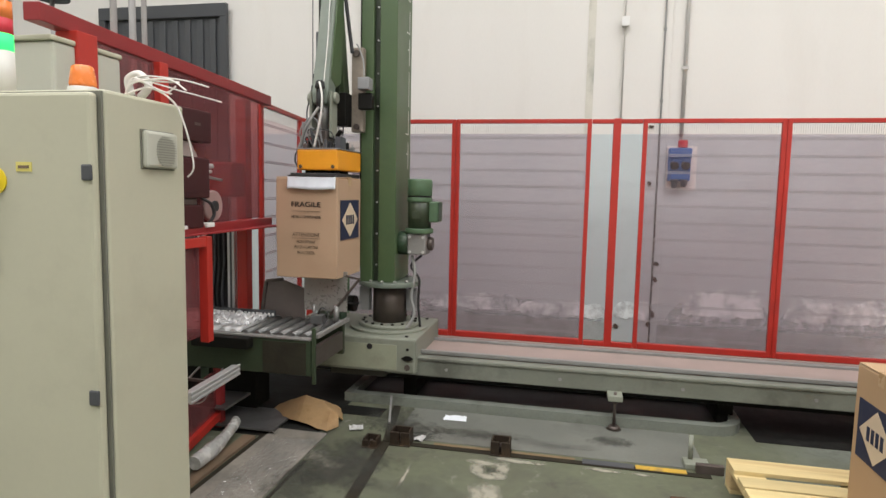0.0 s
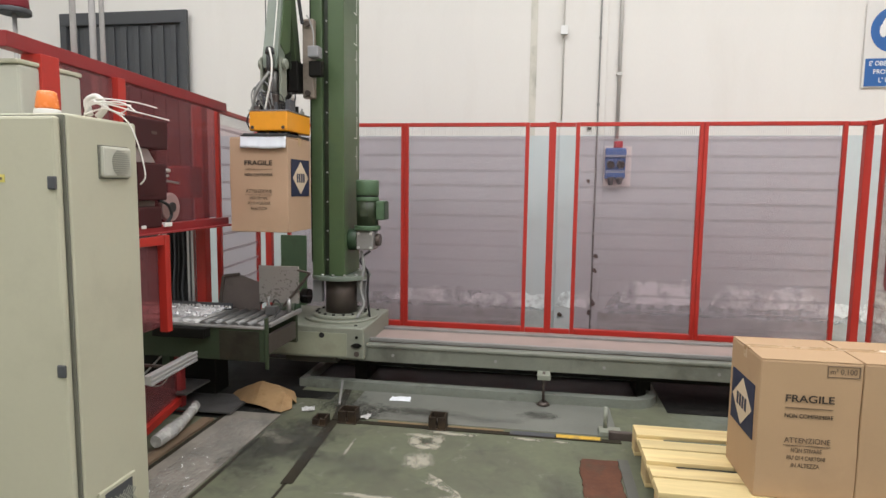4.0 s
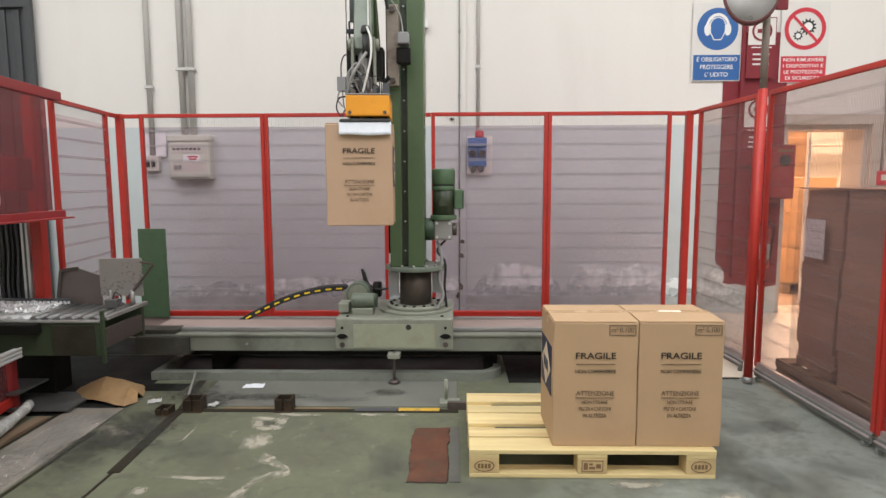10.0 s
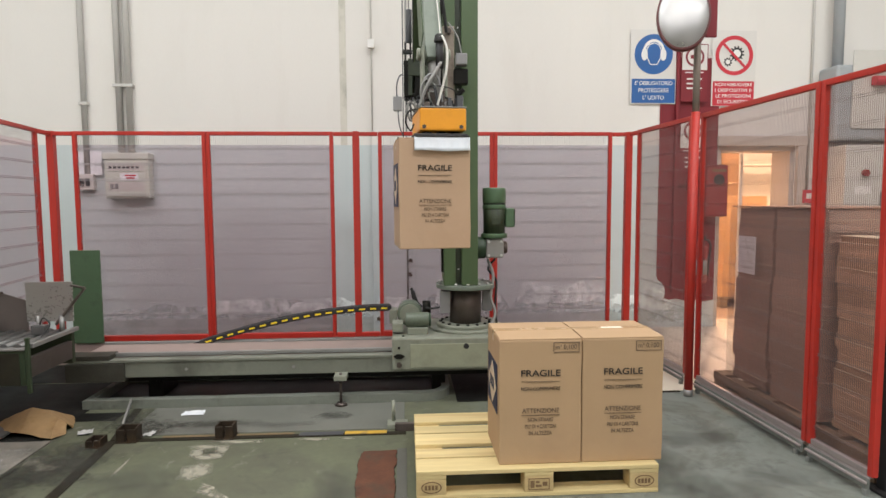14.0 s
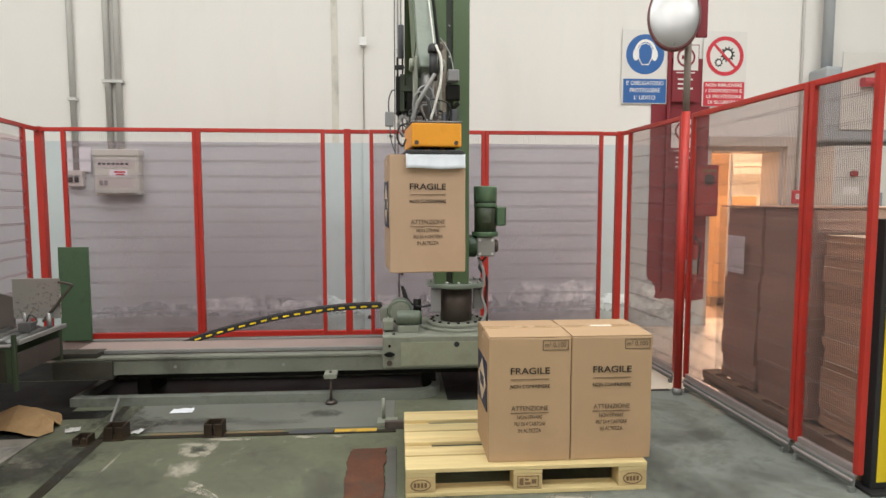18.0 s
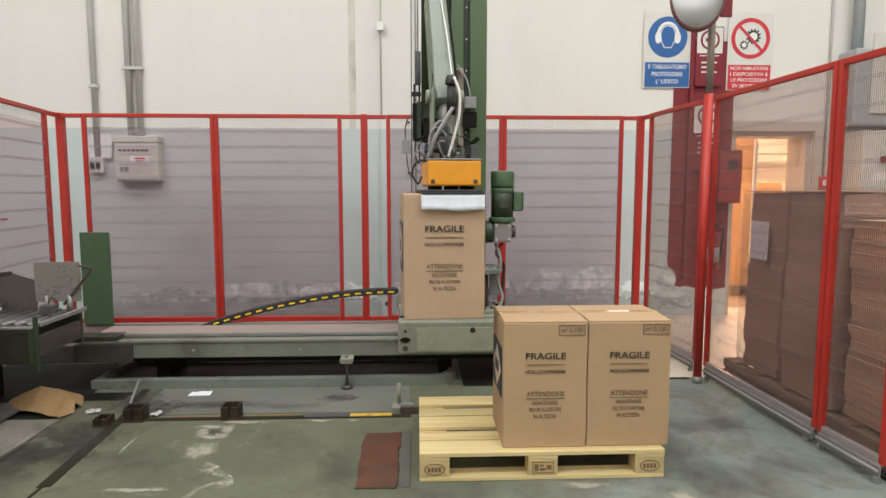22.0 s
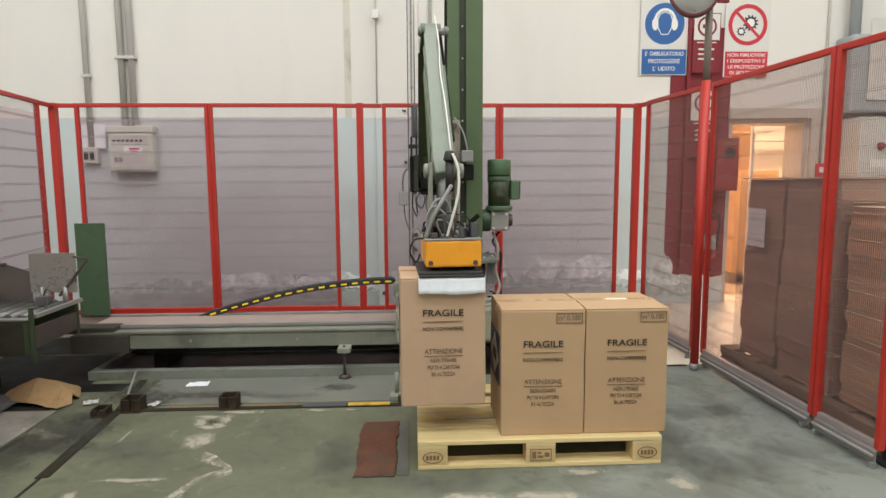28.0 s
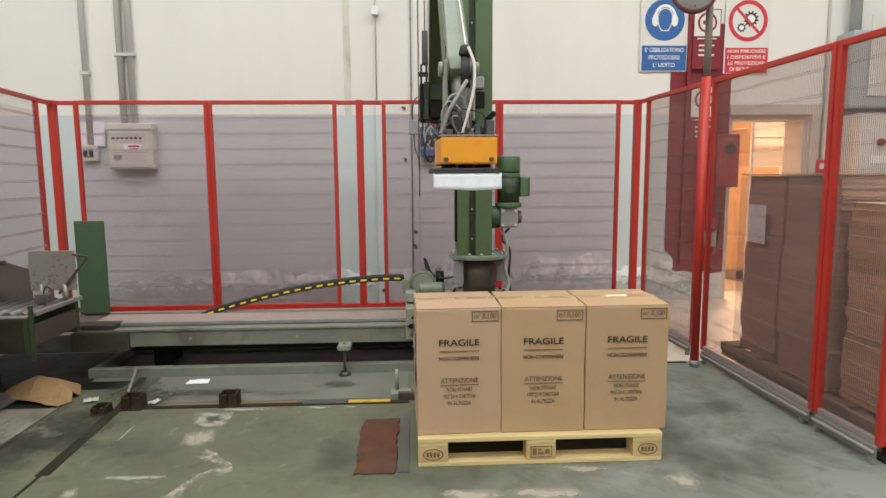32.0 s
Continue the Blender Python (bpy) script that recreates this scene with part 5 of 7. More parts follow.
def robot_base(t):
    b = box("carriage_body", (-0.53, 0.32), (-0.36, 0.36), (0.24, 0.475), GREY_GREEN, t, 0.012)
    box("front_plate", (-0.40, 0.19), (-0.364, -0.36), (0.26, 0.43), mat("worn_cream_green", (0.30, 0.315, 0.23), 0.45, vary=0.12, scale=5, stain=(0.2, 0.2, 0.15), stain_amt=0.6, stain_scale=5), b, 0.002)
    cyl("plate_hole", (0, -0.3665, 0.41), (0, -0.36, 0.41), 0.020, BLACK, b, seg=20)
    for x in (-0.48, 0.265):
        cyl("bolt", (x, -0.368, 0.405), (x, -0.36, 0.405), 0.010, BLACK_DEEP, b, seg=8)
        prism("clamp", [(-0.042, 0), (-0.015, -0.017), (0.015, -0.017), (0.042, 0), (0.015, 0.017), (-0.015, 0.017)], 0.012, BLACK_DEEP, b, Matrix.Translation((x, -0.362, 0.345)) @ FRONT)
        cyl("bolt", (x, -0.370, 0.282), (x, -0.36, 0.282), 0.020, STEEL_RUST, b, seg=10)
    for x in (-0.45, 0.24):
        for y in (-0.30, 0.30):
            cyl("bolt", (x, y, 0.475), (x, y, 0.482), 0.012, BLACK_DEEP, b, seg=8)
    cyl("slew_ring", (0.03, 0, 0.475), (0.03, 0, 0.492), 0.285, GREY_GREEN, t, seg=40, bevel=0.003)
    r = cyl("ring_cover", (0.03, 0, 0.492), (0.03, 0, 0.520), 0.225, GREY_GREEN, t, seg=40, bevel=0.006)
    for k in range(16):
        a = 2 * math.pi * k / 16
        cyl("ring_bolt", (0.03 + 0.19 * math.cos(a), 0.19 * math.sin(a), 0.52), (0.03 + 0.19 * math.cos(a), 0.19 * math.sin(a), 0.53), 0.012, BLACK_DEEP, r, seg=8)
    cyl("turret_drum", (0.03, 0, 0.52), (0.03, 0, 0.785), 0.122, STEEL_RUST, t, seg=36)
    fl = cyl("turret_flange", (0.03, 0, 0.785), (0.03, 0, 0.818), 0.225, GREEN_PALE, t, seg=40, bevel=0.004)
    for k in range(14):
        a = 2 * math.pi * (k + 0.5) / 14
        cyl("flange_bolt", (0.03 + 0.20 * math.cos(a), 0.20 * math.sin(a), 0.818), (0.03 + 0.20 * math.cos(a), 0.20 * math.sin(a), 0.834), 0.012, STEEL, fl, seg=6)
    box("valve_plate", (0.16, 0.235), (-0.03, 0.02), (0.60, 0.76), GREY_BOX, t, 0.004)
    box("valve_plate", (-0.17, -0.095), (-0.10, -0.04), (0.60, 0.77), GREY_BOX, t, 0.004)
    tube("base_cable", [(0.20, -0.03, 1.0), (0.235, -0.08, 0.88), (0.215, -0.10, 0.72), (0.245, -0.12, 0.60), (0.20, -0.16, 0.50)], 0.012, HOSE_GREY, t)
    tube("base_cable", [(0.26, 0.0, 1.0), (0.20, -0.06, 0.93), (0.26, -0.06, 0.84), (0.255, -0.05, 0.66), (0.27, -0.04, 0.49)], 0.009, BLACK, t)
    cyl("slew_motor", (0.02, 0.20, 0.63), (0.02, 0.48, 0.63), 0.098, GREY_BOX, t, seg=28, bevel=0.012, label="dusty grey slew motor")
    # travel gearmotor
    g = cyl("travel_gearbox", (-0.40, -0.10, 0.60), (-0.40, 0.02, 0.60), 0.095, GREEN_GREY, t, seg=28, bevel=0.01)
    cyl("gear_rim", (-0.40, -0.115, 0.60), (-0.40, -0.10, 0.60), 0.075, GREY_GREEN, g, seg=28)
    m = cyl("travel_motor", (-0.43, -0.20, 0.575), (-0.26, -0.20, 0.575), 0.055, GREEN_GREY, t, seg=24, bevel=0.01)
    cyl("motor_cap", (-0.26, -0.20, 0.575), (-0.245, -0.20, 0.575), 0.05, GREEN_DARK, m, seg=24)
    box("motor_foot", (-0.42, -0.27), (-0.26, -0.14), (0.475, 0.525), GREY_GREEN, t, 0.006)
    box("terminal_block", (-0.53, -0.45), (-0.24, -0.10), (0.49, 0.56), GREY_GREEN, t, 0.008)
    box("chain_bracket", (-0.56, -0.50), (0.16, 0.30), (0.475, 0.585), GREY_GREEN, t, 0.006)
    cyl("encoder", (-0.30, 0.02, 0.62), (-0.24, 0.02, 0.62), 0.06, BLACK_DEEP, t, seg=20)
    bar("sensor_stem", (-0.36, 0.02, 0.66), (-0.385, 0.02, 0.78), 0.022, BLACK, t)
    tube("signal_cable", [(-0.37, 0.02, 0.76), (-0.33, 0.0, 0.66), (-0.24, -0.05, 0.63), (-0.12, -0.08, 0.66)], 0.008, BLACK, t)


def robot_column(t):
    z0, z1 = 0.818, 4.9
    box("column_core", (-0.135, 0.104), (-0.10, 0.235), (z0, z1), GREEN, t, 0.008)
    box("column_face_narrow", (-0.145, -0.057), (-0.16, -0.10), (z0, z1), GREEN, t, 0.006)
    box("column_face_wide", (-0.012, 0.110), (-0.165, -0.10), (z0, z1), GREEN, t, 0.006)
    s = box("guide_slot", (-0.057, -0.012), (-0.125, -0.10), (z0 + 0.01, z1), SLOT, t, 0)
    for k in range(18):
        z = z0 + 0.12 + k * 0.22
        cyl("slot_bolt", (-0.034, -0.135, z), (-0.034, -0.125, z), 0.0065, ZINC, s, seg=6)
    box("rack_strip", (-0.160, -0.145), (-0.14, -0.06), (z0 + 0.10, z1), BLACK_DEEP, t, 0.002)
    # worn white strokes of an unreadable upright inscription on the side
    bm = bmesh.new()
    z = 1.62
    rnd = random.Random(8)
    while z < 3.6:
        h = rnd.uniform(0.16, 0.30)
        add_box(bm, (0.104, 0.1055), (0.16, 0.168), (z, z + h))
        if rnd.random() < 0.45:
            add_box(bm, (0.104, 0.1055), (0.09, 0.16), (z, z + 0.007))
        if rnd.random() < 0.4:
            add_box(bm, (0.104, 0.1055), (0.12, 0.16), (z + h * 0.55, z + h * 0.55 + 0.007))
        z += h + rnd.uniform(0.02, 0.07)
    tagged(mesh_ob("painted_strokes", bm, HOSE, t, "worn white painted strokes"), kind="stuff")
    # lift motor at the side
    f = cyl("fan_cover", (0.249, -0.03, 1.425), (0.249, -0.03, 1.545), 0.088, GREEN_MOTOR, t, seg=32, bevel=0.012)
    cyl("fan_band", (0.249, -0.03, 1.385), (0.249, -0.03, 1.417), 0.089, GREEN_MOTOR, t, seg=32, bevel=0.003)
    cyl("fan_gap", (0.249, -0.03, 1.412), (0.249, -0.03, 1.430), 0.0845, BLACK_DEEP, t, seg=32)
    b = cyl("motor_body", (0.249, -0.03, 1.20), (0.249, -0.03, 1.43), 0.083, MOTOR_DARK, t, seg=32)
    box("name_plate", (0.219, 0.279), (-0.1165, -0.112), (1.27, 1.32), MOTOR_DARK, b, 0.001)
    box("terminal_box", (0.329, 0.394), (-0.09, 0.03), (1.245, 1.39), GREEN_MOTOR, t, 0.010)
    box("terminal_lid", (0.394, 0.401), (-0.085, 0.025), (1.25, 1.385), GREEN_DARK, t, 0.003)
    cyl("motor_flange", (0.249, -0.03, 1.165), (0.249, -0.03, 1.20), 0.10, GREEN_MOTOR, t, seg=32, bevel=0.004)
    g = box("gearbox", (0.179, 0.314), (-0.10, 0.05), (1.015, 1.165), STEEL_DULL, t, 0.012)
    for x in (0.199, 0.294):
        for z in (1.035, 1.14):
            cyl("gear_bolt", (x, -0.11, z), (x, -0.10, z), 0.011, ZINC, g, seg=6)
    cyl("drive_drum", (0.104, -0.02, 1.09), (0.179, -0.02, 1.09), 0.085, GREEN_DARK, t, seg=28, bevel=0.006)
    cyl("gear_cap", (0.314, -0.02, 1.09), (0.349, -0.02, 1.09), 0.048, STEEL_RUST, t, seg=20, bevel=0.006)


robot_base(robot)
robot_column(robot)

SHOULDER = 0.24          # the shoulder axis lies behind the slide's front by this
# the lift slide
lift = mesh_ob("lift_slide", (lambda bm: (add_box(bm, (-0.20, -0.02), (0.14, 0.26), (-0.08, 0.14), bevel=0.008), bm)[1])(bmesh.new()), BLACK_DEEP, robot)
box("slide_lever", (0.0, 0.085), (0.18, 0.24), (-0.12, 0.44), LEVER, lift, 0.008, "worn tan steel lever")
for z in (-0.085, 0.40):
    cyl("lever_bolt", (0.042, 0.16, z), (0.042, 0.18, z), 0.020, STEEL_RUST, lift, seg=12)
box("limit_switch_box", (0.085, 0.165), (0.06, 0.15), (0.145, 0.225), GREY_BOX, lift, 0.008)
box("switch_bracket", (0.075, 0.175), (0.10, 0.16), (0.02, 0.13), BLACK_DEEP, lift, 0.010)
# the housing on the slide's far side, behind its front edge
shoulder = mesh_ob("shoulder_plate", (lambda bm: (add_box(bm, (-0.235, -0.10), (0.10, 0.13), (-0.09, 0.12), bevel=0.006), bm)[1])(bmesh.new()), BLACK_DEEP, lift)
shoulder.matrix_basis = pose(0, SHOULDER, 0.03)
box("shoulder_housing", (-0.275, -0.235), (-0.10, 0.10), (-0.09, 0.16), BLACK_DEEP, shoulder, 0.006, "greasy black shoulder housing")
box("housing_floor", (-0.235, -0.085), (-0.10, 0.10), (-0.09, -0.065), BLACK_DEEP, shoulder, 0.005)
box("housing_back", (-0.235, -0.085), (0.075, 0.10), (-0.065, 0.10), BLACK, shoulder, 0.003)
box("housing_front", (-0.245, -0.065), (-0.112, -0.102), (0.05, 0.17), SLOT, shoulder, 0.004)
box("housing_front", (-0.245, -0.215), (-0.112, -0.102), (-0.085, 0.05), SLOT, shoulder, 0.004)
box("housing_cheek", (-0.105, -0.080), (-0.10, 0.075), (-0.065, 0.06), GREEN_DARK, shoulder, 0.005)
bar("shoulder_strut", (-0.262, -0.04, 0.16), (-0.262, -0.04, 0.30), 0.014, BLACK, shoulder)
bar("shoulder_strut", (-0.226, -0.04, 0.16), (-0.226, -0.04, 0.30), 0.014, BLACK, shoulder)
box("strut_block", (-0.280, -0.215), (-0.055, -0.025), (0.215, 0.245), BLACK, shoulder, 0.004)
cyl("gas_strut", (-0.236, -0.05, 0.29), (-0.236, -0.05, 0.52), 0.021, HINGE, shoulder, seg=14, bevel=0.006)
cyl("balance_rod", (-0.236, -0.05, 0.52), (-0.236, -0.05, 1.6), 0.004, STEEL_DULL, shoulder, seg=8)
cyl("guide_chain", (-0.282, -0.05, -0.62), (-0.282, -0.05, 2.2), 0.0035, HINGE, shoulder, seg=8)
box("hanging_switch", (-0.352, -0.290), (-0.08, -0.03), (-0.185, -0.085), GREY_BOX, shoulder, 0.006)
tube("switch_cord", [(-0.325, -0.05, -0.085), (-0.325, -0.05, 0.0), (-0.305, -0.05, 0.06), (-0.28, -0.05, 0.07)], 0.005, HINGE, shoulder)
tube("switch_cord", [(-0.318, -0.05, -0.185), (-0.31, -0.05, -0.28), (-0.285, -0.05, -0.36)], 0.004, HINGE, shoulder)
for i in range(7):
    rnd = random.Random(i + 60)
    x0, x1 = -0.25 + 0.025 * i, -0.27 + 0.03 * i
    y, dz = -0.06 - 0.02 * rnd.random(), rnd.uniform(0.10, 0.24)
    tube("shoulder_cable", [(x0, y, -0.08), (x0 - rnd.uniform(0.0, 0.03), y - 0.02, -0.08 - dz * 0.6), (x0 + rnd.uniform(0.0, 0.03), y - 0.03, -0.08 - dz), (x1 + 0.04, y - 0.02, -0.08 - dz * 0.5), (x1 + 0.03, y, -0.085)], rnd.uniform(0.004, 0.0075), (BLACK, HOSE_GREY, HINGE, STEEL_DULL)[i % 4], shoulder)
tube("switch_cable", [(0.125, 0.08, 0.225), (0.105, 0.12, 0.34), (0.06, 0.16, 0.43), (0.04, 0.17, 0.46)], 0.005, HOSE_GREY, lift)

L1, L2 = 1.13, 1.08


def arm_box(name, length, w0, w1, d0, d1, material):
    """A tapered box arm along +z from its joint."""
    bm = bmesh.new()
    vs = []
    for z, w, d in ((-0.02, w0 * 0.8, d0 * 0.8), (0.03, w0, d0), (length - 0.02, w1, d1), (length + 0.05, w1 * 0.8, d1 * 0.8)):
        vs.append([bm.verts.new((sx * w / 2, sy * d / 2, z)) for sx, sy in ((-1, -1), (1, -1), (1, 1), (-1, 1))])
    for a, b in zip(vs, vs[1:]):
        for k in range(4):
            bm.faces.new((a[k], a[(k + 1) % 4], b[(k + 1) % 4], b[k]))
    bm.faces.new(vs[0][::-1])
    bm.faces.new(vs[-1])
    bmesh.ops.bevel(bm, geom=list(bm.edges), offset=0.008, segments=2, profile=0.5, affect="EDGES")
    return mesh_ob(name, bm, material, robot)


def channel_arm():
    """The upper arm: a plate with a straight edge, a tapering one and folded flanges."""
    bm = bmesh.new()
    secs = ((-0.06, -0.075, 0.075), (0.04, -0.075, 0.085), (L1 - 0.10, -0.075, 0.035), (L1 + 0.012, -0.060, 0.010))
    rows = []
    for z, xl, xr in secs:
        rows.append([bm.verts.new((x, y, z)) for x, y in ((xl, -0.05), (xl + 0.008, -0.05), (xl + 0.008, 0.02), (xr - 0.008, 0.02), (xr - 0.008, -0.05), (xr, -0.05), (xr, 0.05), (xl, 0.05))])
    n = len(rows[0])
    for p, q in zip(rows, rows[1:]):
        for k in range(n):
            bm.faces.new((p[k], p[(k + 1) % n], q[(k + 1) % n], q[k]))
    bm.faces.new(rows[0][::-1])
    bm.faces.new(rows[-1])
    bmesh.ops.recalc_face_normals(bm, faces=bm.faces)
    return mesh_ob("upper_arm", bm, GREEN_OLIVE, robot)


upper_arm = channel_arm()
cyl("shoulder_pin", (-0.095, 0, 0), (0.105, 0, 0), 0.045, STEEL_RUST, upper_arm, seg=20)
cyl("elbow_pin", (-0.085, -0.02, L1), (0.10, -0.02, L1), 0.022, STEEL_DULL, upper_arm, seg=20)
for x in (-0.080, 0.075):
    cyl("elbow_boss", (x, -0.02, L1), (x + 0.018, -0.02, L1), 0.030, GREEN_PALE, upper_arm, seg=20, bevel=0.004)
bar("edge_strip", (-0.079, -0.045, 0.02), (-0.079, -0.045, L1 - 0.12), 0.010, BLACK, upper_arm)
bar("tie_rod", (0.150, -0.07, 0.40), (0.045, 0.0, L1 - 0.02), 0.020, BLACK, upper_arm)
forearm = arm_box("forearm", L2, 0.080, 0.112, 0.09, 0.12, GREEN_PALE)      # from the elbow; +z runs to the wrist
box("forearm_panel", (-0.048, 0.022), (0.030, 0.058), (0.10, L2 - 0.10), GREEN_PALE, forearm, 0.004)
box("forearm_panel", (-0.048, 0.022), (-0.058, -0.030), (0.10, L2 - 0.10), GREEN_PALE, forearm, 0.004)
tube("air_hose", [(0.02, 0.085, -0.02), (0.030, 0.075, 0.2), (0.022, 0.075, 0.45), (0.032, 0.078, 0.7), (0.035, 0.085, L2 - 0.06)], 0.0034, HOSE, forearm)
tube("air_hose", [(0.02, -0.085, -0.02), (0.030, -0.075, 0.2), (0.022, -0.075, 0.45), (0.032, -0.078, 0.7), (0.035, -0.085, L2 - 0.06)], 0.0034, HOSE, forearm)
prism("forearm_web", [(0.030, 0.34), (0.036, 0.955), (-0.060, 0.985), (-0.125, 0.93), (-0.050, 0.34)], 0.118, GREEN, forearm, Matrix.Translation((-0.059, 0, 0)) @ pose(0, 0, 0, 90, 0, 90), "deep dark green side web of the forearm")
cyl("elbow_cap", (-0.058, 0, 0), (0.058, 0, 0), 0.038, GREEN_PALE, forearm, seg=20)
cyl("wrist_cap", (-0.068, 0, L2), (0.068, 0, L2), 0.042, GREY_GREEN, forearm, seg=20)

# the gripper; its origin is level with the carton's first printed line, at the carton's front
gripper = mesh_ob("gripper", (lambda bm: (add_box(bm, (-0.080, 0.190), (0.035, 0.445), (0.208, 0.338), bevel=0.010), bm)[1])(bmesh.new()), ORANGE, robot)
for x in (-0.055, 0.160):
    cyl("housing_screw", (x, 0.031, 0.230), (x, 0.036, 0.230), 0.012, STEEL_RUST, gripper, seg=10)
box("top_rim", (-0.083, 0.193), (0.032, 0.448), (0.338, 0.345), STEEL_DULL, gripper, 0.002)
box("suction_plate", (-0.115, 0.195), (0.01, 0.41), (0.166, 0.190), BLACK, gripper, 0.006)
for x in (-0.03, 0.055, 0.14):
    cyl("suction_neck", (x, 0.12, 0.188), (x, 0.12, 0.21), 0.03, BLACK_DEEP, gripper, seg=16)
    cyl("suction_neck", (x, 0.26, 0.188), (x, 0.26, 0.21), 0.03, BLACK_DEEP, gripper, seg=16)
bm = bmesh.new()
grid = []
for i in range(25):
    x = -0.118 + 0.318 * i / 24
    wob = 0.003 * math.sin(i * 0.9) + 0.002 * math.sin(i * 2.1 + 1)
    low = 0.090 + 0.003 * math.sin(i * 0.3 + 0.5)
    grid.append([bm.verts.new((x, -0.018 + wob * k - 0.010 * k * k, 0.168 - (0.168 - low) * k)) for k in (0, 0.25, 0.5, 0.75, 1)])
for p, q in zip(grid, grid[1:]):
    for k in range(4):
        bm.faces.new((p[k], q[k], q[k + 1], p[k + 1]))
fbd = mesh_ob("front_board", bm, WHITE_BOARD, gripper, "white flexible front strip", smooth=True)
so = fbd.modifiers.new("thick", "SOLIDIFY")
so.thickness = 0.004
box("board_bracket", (-0.115, 0.195), (-0.022, 0.02), (0.166, 0.176), BLACK, gripper, 0.002)
w = box("wrist_block", (-0.030, 0.080), (0.12, 0.26), (0.345, 0.46), STEEL_RUST, gripper, 0.01)
cyl("wrist_post", (0.025, 0.20, 0.46), (0.025, 0.20, 0.66), 0.036, STEEL_DULL, gripper, seg=20)
box("wrist_fork", (-0.052, -0.034), (0.15, 0.25), (0.42, 0.71), GREY_GREEN, gripper, 0.006)
box("wrist_fork", (0.084, 0.100), (0.15, 0.25), (0.42, 0.71), GREY_GREEN, gripper, 0.006)
for x in (-0.075, 0.100):
    cyl("wrist_boss", (x, 0.20, 0.67), (x + 0.022, 0.20, 0.67), 0.036, GREY_GREEN, gripper, seg=20, bevel=0.006)
cyl("air_cylinder", (0.045, 0.10, 0.57), (0.045, 0.10, 0.72), 0.022, BLACK, gripper, seg=16)
cyl("cylinder_cap", (0.045, 0.10, 0.715), (0.045, 0.10, 0.765), 0.034, BLACK, gripper, r2=0.024, seg=16, bevel=0.010)
bar("cylinder_rod", (0.035, 0.12, 0.43), (0.045, 0.10, 0.57), 0.016, STEEL_DULL, gripper)
rnd = random.Random(5)
for i in range(24):
    x, y = rnd.uniform(-0.07, 0.17), rnd.uniform(0.05, 0.40)
    h, w = rnd.uniform(0.015, 0.055), rnd.uniform(0.010, 0.020)
    box("valve", (x - w, x + w), (y - w, y + w), (0.345, 0.345 + h), (BLACK, STEEL_RUST, BLACK_DEEP, STEEL_DULL, HINGE)[i % 5], gripper, 0.004)
    if i % 3 == 0:
        cyl("valve_fitting", (x, y, 0.345 + h), (x, y, 0.365 + h), 0.007, STEEL_DULL, gripper, seg=8)
box("air_filter", (0.145, 0.185), (0.10, 0.19), (0.345, 0.42), HINGE, gripper, 0.006)
bar("filter_arm", (0.15, 0.12, 0.42), (0.188, 0.10, 0.455), 0.022, BLACK_DEEP, gripper)
tube("white_hose", [(0.055, 0.07, 0.75), (0.080, 0.05, 0.67), (0.078, 0.045, 0.56), (0.052, 0.05, 0.45), (0.025, 0.06, 0.355)], 0.0068, HOSE, gripper)
tube("grey_hose", [(0.05, 0.08, 0.60), (0.0, 0.06, 0.52), (-0.045, 0.06, 0.44), (-0.075, 0.08, 0.35)], 0.010, HOSE_GREY, gripper)
tube("loop_hose", [(-0.055, 0.09, 0.36), (-0.060, 0.08, 0.46), (-0.02, 0.08, 0.53), (0.035, 0.09, 0.51), (0.06, 0.10, 0.38)], 0.0065, GREY_BOX, gripper)
tube("loop_hose", [(-0.065, 0.07, 0.36), (-0.070, 0.06, 0.45), (-0.035, 0.06, 0.50), (0.02, 0.07, 0.46)], 0.005, HOSE_GREY, gripper)
for i in range(9):
    r = random.Random(i + 21)
    xa, xb, yy = r.uniform(-0.07, 0.03), r.uniform(0.0, 0.15), r.uniform(0.06, 0.24)
    top = r.uniform(0.03, 0.11)
    tube("air_line", [(xa, yy, 0.35), (xa + r.uniform(-0.03, 0.02), yy - 0.02, 0.35 + top), (xb, yy - 0.01, 0.35 + top * r.uniform(0.6, 1.0)), (xb + 0.01, yy + 0.02, 0.352)], r.uniform(0.003, 0.006), (BLACK, HINGE, HOSE_GREY)[i % 3], gripper, seg=6)
tube("side_line", [(-0.08, 0.14, 0.34), (-0.13, 0.14, 0.33), (-0.15, 0.15, 0.27), (-0.12, 0.16, 0.22), (-0.10, 0.16, 0.26)], 0.005, BLACK, gripper)
tube("side_line", [(-0.075, 0.20, 0.35), (-0.12, 0.18, 0.39), (-0.145, 0.18, 0.33), (-0.11, 0.18, 0.28)], 0.005, HOSE_GREY, gripper)

# cable chain, link by link
CH_N, CH_STEP, CH_Y = 24, 0.088, 2.02
chain = thing("cable_chain", (-1.9, CH_Y, 0.2), "black cable chain with yellow dashes trailing from the robot", "cable chain")
chain_links = []
for i in range(CH_N):
    bm = bmesh.new()
    add_box(bm, (-0.040, 0.040), (-0.045, 0.045), (-0.023, 0.023), bevel=0.005)
    add_cyl(bm, (0.038, -0.047, 0), (0.038, 0.047, 0), 0.021, seg=12)
    lk = mesh_ob("chain_link", bm, BLACK, chain)
    box("yellow_dash", (-0.022, 0.026), (-0.0475, -0.045), (-0.007, 0.006), YELLOW, lk, 0)
    chain_links.append(lk)


